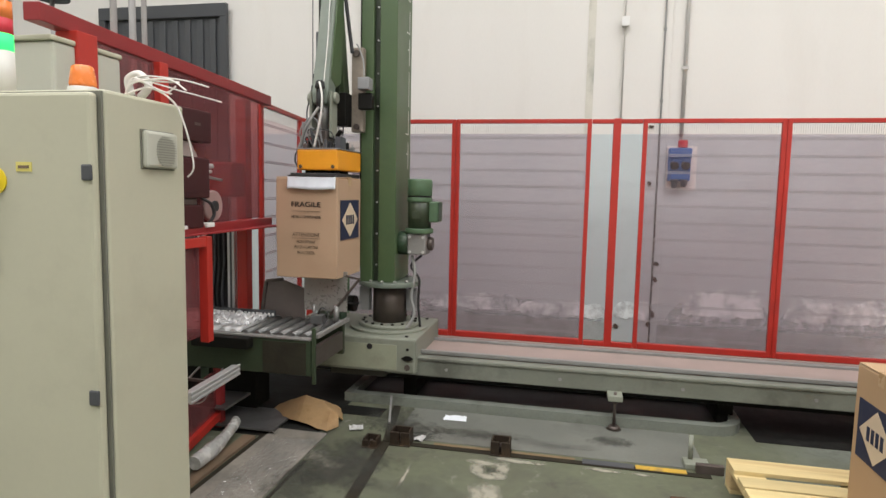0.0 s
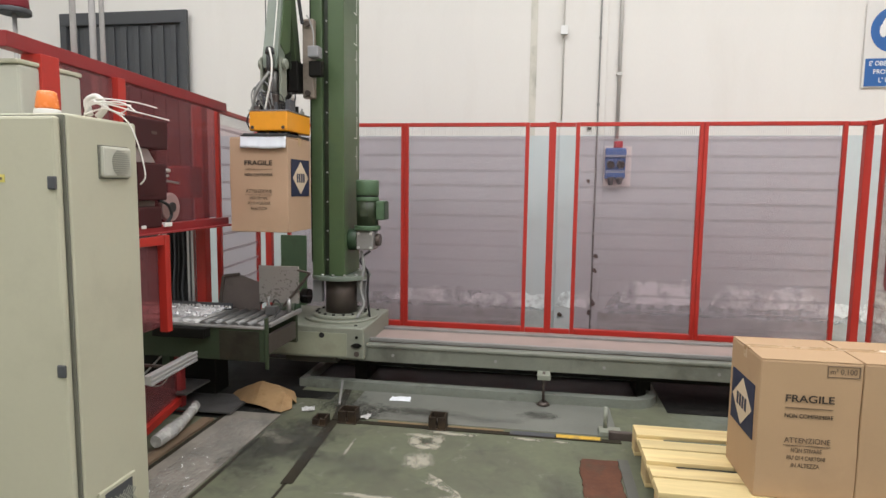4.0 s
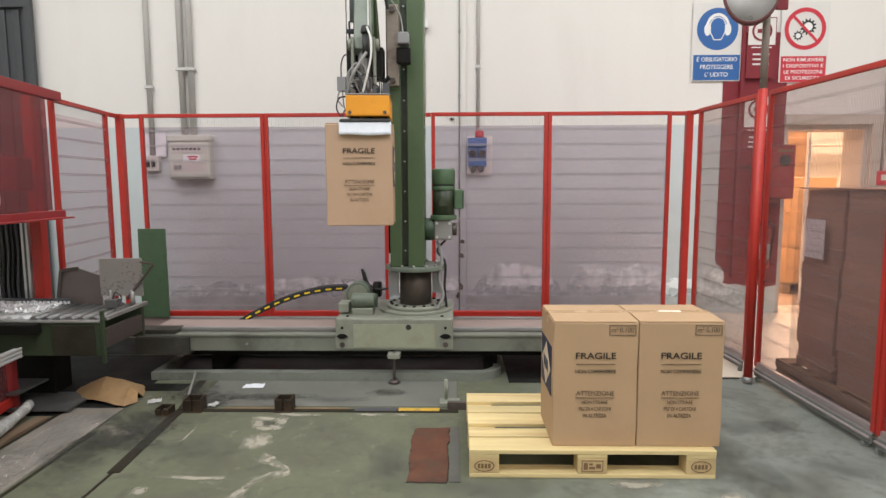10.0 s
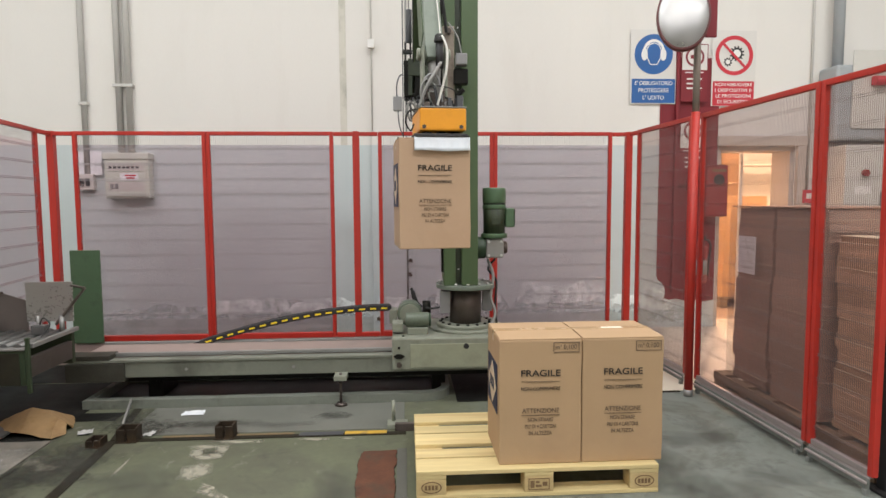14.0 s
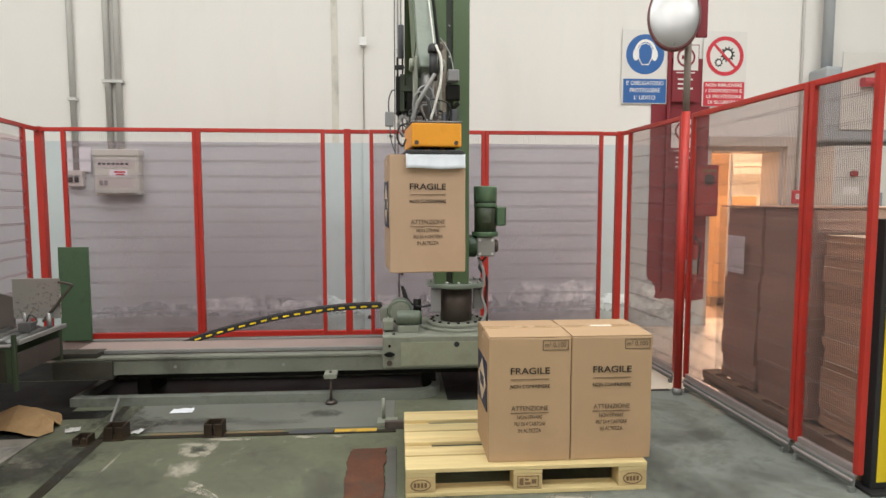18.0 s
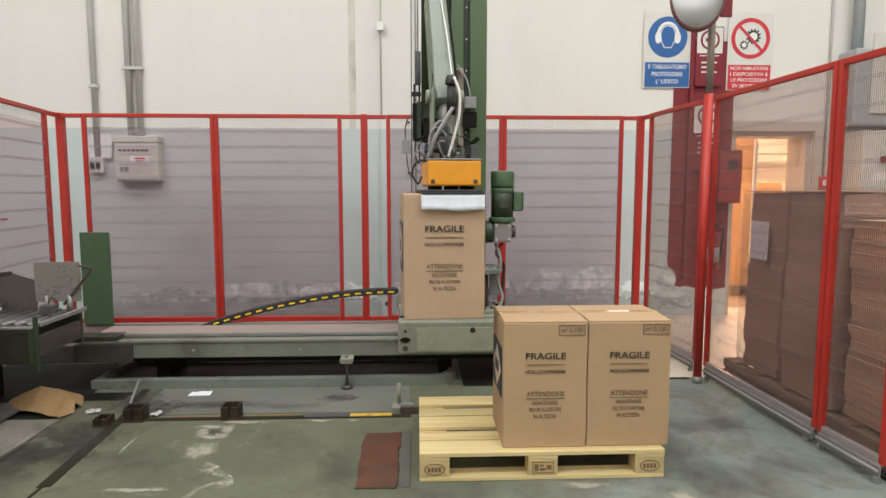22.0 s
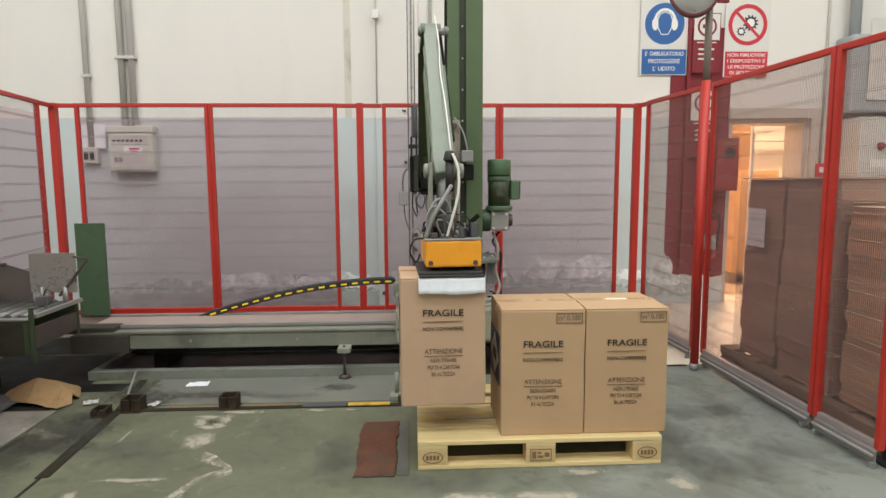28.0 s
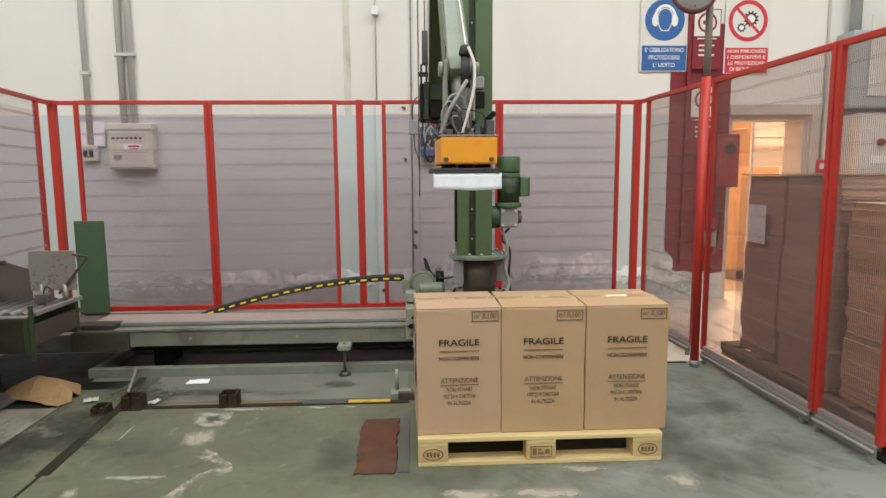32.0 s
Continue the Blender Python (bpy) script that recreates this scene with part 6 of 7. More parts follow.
# ---- infeed conveyor and station ----
# worn conveyor green, darkened for shade from the station and cabinet
GREEN_CONV = mat("worn_shaded_green", (0.040, 0.058, 0.032), 0.5, spec=0.3, vary=0.3, scale=4, stain=(0.040, 0.026, 0.020), stain_amt=0.8, stain_scale=2.2)


DARK_STEEL = mat("dark_steel", (0.12, 0.12, 0.118), 0.45, metal=0.3, vary=0.25, scale=6, stain=(0.05, 0.05, 0.045), stain_amt=0.8, stain_scale=4)


PLATE_STEEL = mat("reflecting_steel", (0.35, 0.335, 0.315), 0.28, metal=0.45, vary=0.06, scale=2)
GREASY_PANEL = mat("greasy_brown_panel", (0.036, 0.034, 0.024), 0.5, spec=0.2, vary=0.35, scale=7, stain=(0.02, 0.016, 0.013), stain_amt=0.9, stain_scale=4)
GUIDE = mat("brown_guide_plate", (0.15, 0.125, 0.115), 0.45, metal=0.3, vary=0.15, scale=6, stain=(0.09, 0.075, 0.07), stain_amt=0.6, stain_scale=5)


def conveyor():
    t = thing("roller_conveyor", (-2.25, 0.76, 0), "green framed roller conveyor with white and dark rollers", "conveyor")
    for y in (0.0, 0.50):
        box("side_frame", (-1.9, 0.0), (y, y + 0.035), (0.385, 0.595), GREEN_CONV, t, 0.006)
        box("side_cap", (-1.9, 0.0), (y - 0.008, y + 0.043), (0.595, 0.607), STEEL_DULL, t, 0.003)
    box("end_plate", (-0.03, 0.0), (0.035, 0.50), (0.42, 0.54), STEEL_RUST, t, 0.004)
    for i in range(24):
        x = -0.06 - i * 0.075
        cyl("roller", (x, 0.035, 0.600), (x, 0.50, 0.600), 0.026, ROLLER_DARK if i < 6 else ROLLER, t, seg=14)
    for x, y in ((-0.75, 0.06), (-0.75, 0.46), (-1.8, 0.06), (-1.8, 0.46)):
        box("leg", (x, x + 0.06), (y, y + 0.05), (0.0, 0.385), GREEN_DARK, t, 0.004)
    box("corner_post", (0.004, 0.026), (-0.004, 0.018), (0.34, 0.67), GREEN_CONV, t, 0.004)
    bar("end_rail", (0.02, 0.03, 0.615), (0.02, 0.53, 0.615), 0.026, STEEL_DULL, t)
    box("drive_bracket", (-0.72, -0.36), (-0.075, 0.0), (0.535, 0.598), BLACK_DEEP, t, 0.006, "greasy black drive bracket")
    box("rusty_panel", (-0.30, -0.03), (-0.006, 0.0), (0.39, 0.58), GREASY_PANEL, t, 0.002)
    pr = box("perforated_guide", (-1.22, -0.43), (0.405, 0.415), (0.622, 0.668), HINGE, t, 0.002)
    for k in range(28):
        box("slot", (-1.21 + k * 0.028, -1.195 + k * 0.028), (0.403, 0.405), (0.632, 0.650), WHITE_SIGN, pr, 0)
    # stop plates at the end
    prism("side_guide", [(0, 0), (0.31, 0), (0.31, 0.215), (0.16, 0.265), (0.04, 0.25)], 0.006, GUIDE, t, Matrix.Translation((-0.56, 0.47, 0.60)) @ pose(0, 0, 0, 90, 0, 0), "brown steel side guide")
    bar("guide_edge", (-0.56, 0.46, 0.60), (-0.52, 0.46, 0.852), 0.022, STEEL_RUST, t)
    bar("guide_edge", (-0.52, 0.46, 0.852), (-0.40, 0.46, 0.868), 0.022, STEEL_RUST, t)
    box("stop_plate", (-0.245, 0.05), (0.44, 0.448), (0.68, 0.94), PLATE_STEEL, t, 0.003, "bright steel stop plate")
    bar("plate_arm", (-0.06, 0.43, 0.66), (0.14, 0.42, 0.90), 0.016, STEEL_RUST, t)
    bar("plate_arm", (0.14, 0.42, 0.90), (0.04, 0.44, 0.915), 0.014, STEEL_RUST, t)
    cyl("stop_pin", (-0.17, 0.43, 0.60), (-0.17, 0.43, 0.72), 0.010, STEEL_DULL, t, seg=10)
    cyl("stop_pin", (-0.02, 0.43, 0.60), (-0.02, 0.43, 0.72), 0.016, STEEL_DULL, t, seg=10)
    box("sensor", (-0.14, -0.06), (0.30, 0.36), (0.62, 0.68), DARK_STEEL, t, 0.005)
    tube("sensor_cable", [(-0.10, 0.33, 0.68), (-0.06, 0.30, 0.73), (-0.01, 0.28, 0.69), (-0.02, 0.2, 0.63)], 0.004, BLACK, t)
    box("under_tray", (-0.75, -0.25), (0.02, 0.35), (0.02, 0.035), DARK_STEEL, t, 0.003)
    box("under_tray", (-0.95, -0.55), (0.0, 0.30), (0.13, 0.145), DARK_STEEL, t, 0.003)
    # added black box that stands in for the deep shade below the rollers
    box("shade_filler_box", (-1.10, -0.52), (0.32, 0.50), (0.03, 0.385), BLACK_DEEP, t, 0.01, "black box added under the rollers as deep shade")
    bar("under_strut", (-0.95, 0.02, 0.15), (-0.75, 0.1, 0.385), 0.012, STEEL, t)


conveyor()
fm = thing("plastic_film", (-2.95, 1.02, 0.627), "crumpled white plastic film on the rollers", "plastic film")
crumple("film_sheet", 0.50, 0.34, 0.05, FILM, fm, 4.2, 30, 22)

WHITE_WRAP = mat("whitish_wrap", (0.42, 0.42, 0.40), 0.22, vary=0.3, scale=14, bump=0.5, fine=40)
st = thing("alu_profile", (-2.50, -0.02, 0.50), "loose ribbed aluminium profile propped beside the conveyor", "profile")
for k in range(3):
    bar("profile_rib", (0.012, 0, -0.022 + 0.022 * k), (-0.018, 0.47, -0.022 + 0.022 * k), 0.014, ALU, st)
bar("profile_back", (-0.008, 0.0, 0), (-0.038, 0.47, 0), 0.045, ALU, st)
bar("profile_prop", (-0.27, 0.30, -0.02), (-0.03, 0.30, -0.02), 0.016, STEEL_RUST, st)
tube("profile_wire", [(-0.02, 0.02, -0.03), (-0.03, 0.15, -0.07), (-0.10, 0.35, -0.06), (-0.2, 0.6, -0.05)], 0.004, STEEL_DULL, st)
rl = thing("plastic_roll", (-2.64, 0.22, 0.066), "crumpled roll of whitish plastic film on the floor", "plastic roll")
bm = bmesh.new()
rings = []
for i in range(19):
    u = i / 18
    r = 0.042 * (0.75 + 0.25 * math.sin(math.pi * min(1, u * 1.6 + 0.1))) * (1 + 0.10 * noise.noise((u * 9, 1, 0)))
    rings.append([bm.verts.new((-0.10 * u * u + r * (1 + 0.12 * noise.noise((u * 7, k * 0.8, 4))) * math.cos(2 * math.pi * k / 16), 0.56 * u, r * (1 + 0.12 * noise.noise((u * 7, k * 0.8, 9))) * math.sin(2 * math.pi * k / 16))) for k in range(16)])
for p, q in zip(rings, rings[1:]):
    for k in range(16):
        bm.faces.new((p[k], p[(k + 1) % 16], q[(k + 1) % 16], q[k]))
bm.faces.new(rings[0][::-1])
bm.faces.new(rings[-1])
mesh_ob("film_roll", bm, WHITE_WRAP, rl)
tagged(box("green_board", (-2.99, -2.735), (2.655, 2.675), (0.20, 1.03), GREEN_MOTOR, bevel=0.004), "green painted board leaning on the back fence", "board")


def station():
    t = thing("infeed_station", (-2.78, 0.20, 0), "red steel infeed guard frame with red tinted panels", "guard frame")
    # lower frame
    bar("frame_post", (0.01, 0.05, 0.0), (0.01, 0.05, 1.20), 0.06, RED, t)
    bar("frame_post", (0.06, 0.27, 0.63), (0.06, 0.27, 1.20), 0.05, RED, t)
    bar("frame_post", (-0.10, 0.63, 0.0), (-0.10, 0.63, 0.38), 0.05, RED_DARK, t)
    bar("frame_post", (-0.25, 1.20, 0.0), (-0.25, 1.20, 2.05), 0.075, RED, t)
    bar("frame_rail", (0.02, 0.06, 1.17), (0.06, 0.27, 1.17), 0.05, RED, t)
    bar("frame_rail", (0.01, 0.08, 0.08), (-0.10, 0.60, 0.08), 0.05, RED, t)
    bar("shelf_rail", (0.04, -0.6, 1.235), (-0.05, 1.17, 1.235), 0.05, RED_DARK, t)
    box("shelf", (-0.55, 0.05), (-0.6, 1.15), (1.205, 1.215), RED_DARK, t, 0.003)
    box("lower_sheet", (0.028, 0.034), (0.07, 0.25), (0.66, 1.14), PANEL_RED, t, 0)
    box("lower_sheet", (-0.003, 0.003), (-0.25, 0.25), (0.11, 0.37), PANEL_RED, t, 0, m=Matrix.Translation((-0.045, 0.34, 0)) @ pose(0, 0, 0, 0, 0, 12))
    # upper frame
    bar("top_rail", (0.06, -0.75, 2.07), (-0.17, 1.38, 2.07), 0.065, RED_DARK, t)
    bar("frame_post", (0.02, -0.02, 1.25), (0.02, -0.02, 2.04), 0.06, RED, t)
    bar("frame_post", (0.06, -0.55, 1.25), (0.06, -0.55, 2.04), 0.10, RED, t)
    m = Matrix.Translation((-0.06, 0.58, 1.65)) @ pose(0, 0, 0, 0, 0, 6.2)
    box("upper_sheet", (-0.003, 0.003), (-0.58, 0.60), (-0.39, 0.38), PANEL_RED, t, 0, m=m)
    m = Matrix.Translation((0.04, -0.28, 1.65)) @ pose(0, 0, 0, 0, 0, 5)
    box("upper_sheet", (-0.003, 0.003), (-0.24, 0.22), (-0.39, 0.38), PANEL_RED, t, 0, m=m)
    # machinery beside the sheets
    HEAD = mat("head_maroon", (0.048, 0.012, 0.014), 0.45, spec=0.3, vary=0.2)
    box("drive_box", (-0.02, 0.055), (-0.02, 0.35), (1.692, 1.856), HEAD, t, 0.008)
    box("name_bar", (0.055, 0.0565), (0.20, 0.25), (1.775, 1.790), STEEL_RUST, t, 0)
    prism("head_plate", [(0.0, 0.0), (0.26, 0.0), (0.20, 0.075), (0.02, 0.085)], 0.05, RAIL_STEEL, t, Matrix.Translation((-0.02, 0.0, 1.616)) @ pose(0, 0, 0, 90, 0, 90), "pale sloping steel cover")
    box("sealing_head", (-0.06, 0.035), (0.03, 0.36), (1.40, 1.612), HEAD, t, 0.010)
    box("sealing_head", (-0.06, 0.030), (0.03, 0.31), (1.242, 1.365), HEAD, t, 0.010)
    box("head_web", (-0.05, 0.015), (0.03, 0.27), (1.365, 1.40), STEEL_RUST, t, 0.004)
    box("head_face", (0.035, 0.0375), (0.10, 0.33), (1.43, 1.585), HEAD, t, 0.001)
    cyl("tension_roller", (0.0, 0.36, 1.575), (0.0, 0.43, 1.575), 0.014, ZINC, t, seg=12)
    cyl("tension_roller", (0.0, 0.36, 1.545), (0.0, 0.42, 1.545), 0.010, ZINC, t, seg=12)
    bar("feed_blade", (-0.01, 0.36, 1.52), (-0.02, 0.56, 1.50), 0.014, STEEL_DULL, t)
    cyl("tape_reel", (-0.035, 0.45, 1.355), (0.0, 0.45, 1.355), 0.088, mat("dusty_rose_plastic", (0.34, 0.22, 0.21), 0.45, vary=0.12), t, seg=28, bevel=0.008)
    cyl("reel_hub", (0.0, 0.45, 1.355), (0.012, 0.45, 1.355), 0.030, BLACK, t, seg=18)
    tube("head_cable", [(0.02, 0.30, 1.40), (0.03, 0.37, 1.37), (0.03, 0.40, 1.31), (0.02, 0.36, 1.26)], 0.009, BLACK, t)
    box("white_block", (0.0, 0.035), (0.33, 0.40), (1.242, 1.268), WHITE_SIGN, t, 0.004)
    box("white_block", (0.0, 0.035), (0.12, 0.16), (1.242, 1.262), WHITE_SIGN, t, 0.004)
    box("motor_case", (-0.30, -0.13), (0.86, 1.02), (1.40, 1.62), RED_DARK, t, 0.02)
    for x in (-0.57, -0.34):
        u = bar("alu_upright", (x, 1.20, 0.42), (x, 1.20, 1.20), 0.055, ALU, t)
        box("upright_groove", (-0.39, 0.39), (-0.008, 0.008), (0.0275, 0.0285), HINGE, u, 0, m=Matrix.Translation((x, 1.20, 0.81)) @ pose(0, 0, 0, 0, -90, 0) @ pose(0, 0, 0, 90, 0, 0))
    box("cable_duct", (-0.54, -0.37), (1.19, 1.25), (0.42, 1.20), BLACK, t, 0.006)
    for i in range(4):
        x = -0.51 + 0.035 * i
        tube("duct_cable", [(x, 1.185, 1.20), (x + 0.01, 1.18, 0.95), (x - 0.01, 1.18, 0.70), (x + 0.015, 1.185, 0.45)], 0.009, (BLACK, HINGE)[i % 2], t)


station()


# ---- control cabinet ----
VENT_SLAT = mat("vent_slat_grey", (0.33, 0.33, 0.28), 0.5, vary=0.05)
VENT = mat("vent_plastic", (0.47, 0.47, 0.40), 0.5, vary=0.04)


def control_cabinet():
    t = thing("control_cabinet", (-2.44, -0.85, 0), "tall beige-grey electrical control cabinet with a side vent", "cabinet")
    W, D, H = 0.40, 0.18, 1.715
    box("cabinet_body", (-W, W), (-D + 0.025, D), (0.0, H), CABINET, t, 0.010)
    d = box("cabinet_door", (-W + 0.004, W - 0.012), (-D - 0.012, -D + 0.018), (0.03, H - 0.012), CABINET, t, 0.010)
    box("door_gasket", (-W + 0.006, W - 0.004), (-D + 0.018, -D + 0.025), (0.02, H - 0.006), CABINET_SIDE, t, 0)
    for z in (0.38, 0.89, 1.495):
        box("hinge", (W - 0.040, W - 0.010), (-D - 0.020, -D - 0.010), (z - 0.021, z + 0.021), HINGE, t, 0.004)
    # vent on the side
    v = box("side_vent", (W, W + 0.020), (-0.020, 0.122), (1.515, 1.622), VENT, t, 0.012)
    box("vent_shadow", (W - 0.002, W + 0.003), (-0.024, 0.126), (1.511, 1.626), CABINET_SIDE, t, 0.004)
    for k in range(12):
        z = 1.524 + k * 0.0075
        half = 0.055 * math.sqrt(max(0.05, 1 - ((k - 5.5) / 6.2) ** 2))
        box("vent_slat", (W + 0.022, W + 0.0245), (0.062 - half * 0.8, 0.062 + half * 0.8), (z, z + 0.0025), VENT_SLAT, v, 0)
    lv = box("lower_vent", (W, W + 0.012), (-0.10, 0.09), (0.26, 0.43), CABINET, t, 0.006)
    box("vent_mesh_back", (W + 0.012, W + 0.0135), (-0.075, 0.065), (0.275, 0.415), HINGE, lv, 0)
    for k in range(9):
        o = -0.064 + k * 0.016
        for turn in (45, -45):
            h = 0.066 - abs(o) * 0.55
            box("vent_wire", (-0.001, 0.001), (-0.0014, 0.0014), (-h, h), VENT_SLAT, lv, 0, m=Matrix.Translation((W + 0.0150, -0.005 + o, 0.345)) @ pose(0, 0, 0, turn, 0, 0))
    # controls on the door
    cyl("emergency_plate", (0.085, -D - 0.016, 1.469), (0.085, -D - 0.012, 1.469), 0.036, YELLOW, d, seg=32)
    cyl("emergency_stem", (0.085, -D - 0.035, 1.469), (0.085, -D - 0.016, 1.469), 0.016, STEEL_DULL, d, seg=16)
    cyl("emergency_button", (0.085, -D - 0.055, 1.469), (0.085, -D - 0.035, 1.469), 0.018, RED_DARK, d, seg=20, bevel=0.006)
    box("warning_label", (0.153, 0.203), (-D - 0.014, -D - 0.012), (1.495, 1.520), mat("faded_yellow_label", (0.66, 0.58, 0.16), 0.5, vary=0.06), d, 0)
    box("label_bar", (0.161, 0.195), (-D - 0.0155, -D - 0.014), (1.503, 1.511), INK_FADED, d, 0)
    for z, mm in ((1.339, BLACK), (1.246, BLACK)):
        box("push_button", (0.055, 0.083), (-D - 0.030, -D - 0.012), (z - 0.022, z + 0.022), mm, d, 0.003)


control_cabinet()
bc = thing("beacon", (-2.235, -0.86, 1.715), "orange beacon lamp with a pale base on the cabinet", "beacon lamp")
cyl("beacon_base", (0, 0, 0), (0, 0, 0.030), 0.044, PALE_PLASTIC, bc, r2=0.040, seg=24, bevel=0.004)
cyl("beacon_lens", (0, 0, 0.030), (0, 0, 0.092), 0.038, AMBER, bc, r2=0.029, seg=24, bevel=0.008)
sl = thing("signal_tower", (-2.52, -0.86, 1.715), "stacked signal lamp with green lit and amber and red lenses", "signal lamp")
cyl("tower_base", (0, 0, 0), (0, 0, 0.14), 0.036, PALE_PLASTIC, sl, seg=24)
cyl("green_lens", (0, 0, 0.14), (0, 0, 0.19), 0.035, GLOW_GREEN, sl, seg=24)
cyl("red_lens", (0, 0, 0.19), (0, 0, 0.235), 0.035, RED_SIGN, sl, seg=24)
cyl("amber_lens", (0, 0, 0.235), (0, 0, 0.285), 0.035, AMBER, sl, seg=24)
cyl("tower_cap", (0, 0, 0.285), (0, 0, 0.34), 0.036, PALE_PLASTIC, sl, seg=24, bevel=0.008)
cb = thing("cable_bundle", (-2.12, -0.76, 1.718), "tangle of loose white cables on the cabinet top", "cables")
for i in range(6):
    rnd = random.Random(i + 3)
    a = rnd.uniform(-0.9, 0.9)
    L = rnd.uniform(0.10, 0.22)
    tube("cable", [(-0.06, 0.0, 0.012), (-0.02, 0.02 * math.sin(a), 0.05 + 0.03 * rnd.random()), (0.04 + L * 0.4, L * 0.5 * math.sin(a), 0.02 + 0.05 * rnd.random()), (0.05 + L * 0.8, L * math.sin(a), 0.01 + 0.05 * rnd.random())], 0.0026, HOSE, cb, seg=6)
tube("cable", [(-0.05, -0.01, 0.02), (0.03, 0.0, 0.04), (0.095, 0.02, 0.0), (0.125, 0.03, -0.07), (0.14, 0.04, -0.15), (0.145, 0.04, -0.20), (0.125, 0.04, -0.225)], 0.003, HOSE, cb, seg=6)
tube("coil", [(-0.05, 0.02, 0.02), (-0.06, 0.02, 0.07), (-0.02, 0.02, 0.085), (0.01, 0.02, 0.05), (-0.02, 0.02, 0.015)], 0.012, PALE_PLASTIC, cb, seg=8)
gb = thing("grey_terminal_case", (-2.78, -0.30, 0), "pale grey machine case standing behind the cabinet", "machine case")
box("case_body", (-0.45, 0.095), (-0.20, 0.14), (0.0, 1.98), VENT, gb, 0.012)
box("case_lid", (-0.46, 0.10), (-0.21, 0.145), (1.98, 2.0), CABINET, gb, 0.006)
PIPE = mat("upright_pipe_grey", (0.30, 0.29, 0.28), 0.5, vary=0.1)
for x, y, r in [(-2.805, -0.05, 0.014), (-2.96, 0.345, 0.013), (-4.03, 1.60, 0.024)]:
    t = thing("upright_pipe", (x, y, 0), "slim grey upright pipe rising beside the guard frame", "pipe", "upright pipes")
    cyl("pipe_tube", (0, 0, 0.006), (0, 0, 4.6), r, PIPE, t, seg=14)
    cyl("floor_flange", (0, 0, 0), (0, 0, 0.006), r * 2.2, PIPE, t, seg=16)
rb = thing("red_beacon", (-4.04, 0.90, 0), "dark red warning lamp on a slim grey pole", "beacon lamp")
cyl("pole", (0, 0, 0.01), (0, 0, 2.60), 0.014, PIPE, rb, seg=12)
cyl("pole_foot", (0, 0, 0), (0, 0, 0.01), 0.08, PIPE, rb, seg=20)
cyl("lamp_base", (0, 0, 2.60), (0, 0, 2.635), 0.10, HINGE, rb, seg=24, bevel=0.006)
cyl("lamp_lens", (0, 0, 2.635), (0, 0, 2.80), 0.088, RED_PILLAR, rb, r2=0.078, seg=24, bevel=0.012)

# ---- signs on the wall ----
def sign_ears():
    t = thing("safety_sign", (2.70, Y1 - 0.016, 2.50), "blue hearing protection sign with a headphone pictogram", "sign", "wall signs")
    box("sign_back", (-0.27, 0.25), (-0.004, 0), (0.0, 0.80), SIGN_AGED, t, 0.002)
    box("text_plate", (-0.25, 0.235), (-0.007, -0.004), (0.01, 0.27), BLUE_SIGN, t, 0)
    prism("disc", ring_of(0.215, 40), 0.003, BLUE_SIGN, t, facing(-0.01, -0.004, 0.535))
    prism("head", [(-0.075, 0.05), (-0.07, -0.03), (-0.035, -0.10), (0.035, -0.10), (0.07, -0.03), (0.075, 0.05), (0.05, 0.10), (0, 0.12), (-0.05, 0.10)], 0.002, BLUE_SIGN, t, facing(-0.01, -0.0102, 0.53))
    prism("head_outline", [(-0.084, 0.056), (-0.079, -0.034), (-0.040, -0.110), (0.040, -0.110), (0.079, -0.034), (0.084, 0.056), (0.056, 0.110), (0, 0.130), (-0.056, 0.110)], 0.002, WHITE_SIGN, t, facing(-0.01, -0.0084, 0.53))
    bm = bmesh.new()
    pts = [(math.cos(math.pi * k / 16), math.sin(math.pi * k / 16)) for k in range(17)]
    o = [bm.verts.new((0.125 * c, 0.02 + 0.145 * s, 0)) for c, s in pts]
    i = [bm.verts.new((0.095 * c, 0.02 + 0.115 * s, 0)) for c, s in pts]
    for k in range(16):
        bm.faces.new((o[k], o[k + 1], i[k + 1], i[k]))
    bmesh.ops.transform(bm, matrix=facing(-0.01, -0.0105, 0.53), verts=bm.verts)
    mesh_ob("head_band", bm, WHITE_SIGN, t)
    for x in (-0.105, 0.105):
        prism("ear_cup", [(x - 0.035 + 0.07 * (0.5 + 0.5 * c), 0.0 + 0.065 * s) for c, s in [(math.cos(2 * math.pi * k / 20), math.sin(2 * math.pi * k / 20)) for k in range(20)]], 0.002, WHITE_SIGN, t, facing(-0.01, -0.0095, 0.53))
    for k, (s, w) in enumerate((("E' OBBLIGATORIO", 0.42), ("PROTEGGERE", 0.34), ("L' UDITO", 0.24))):
        lettering("sign_text", s, 0.062, w, WHITE_SIGN, t, facing(-0.005, -0.0082, 0.222 - k * 0.078))


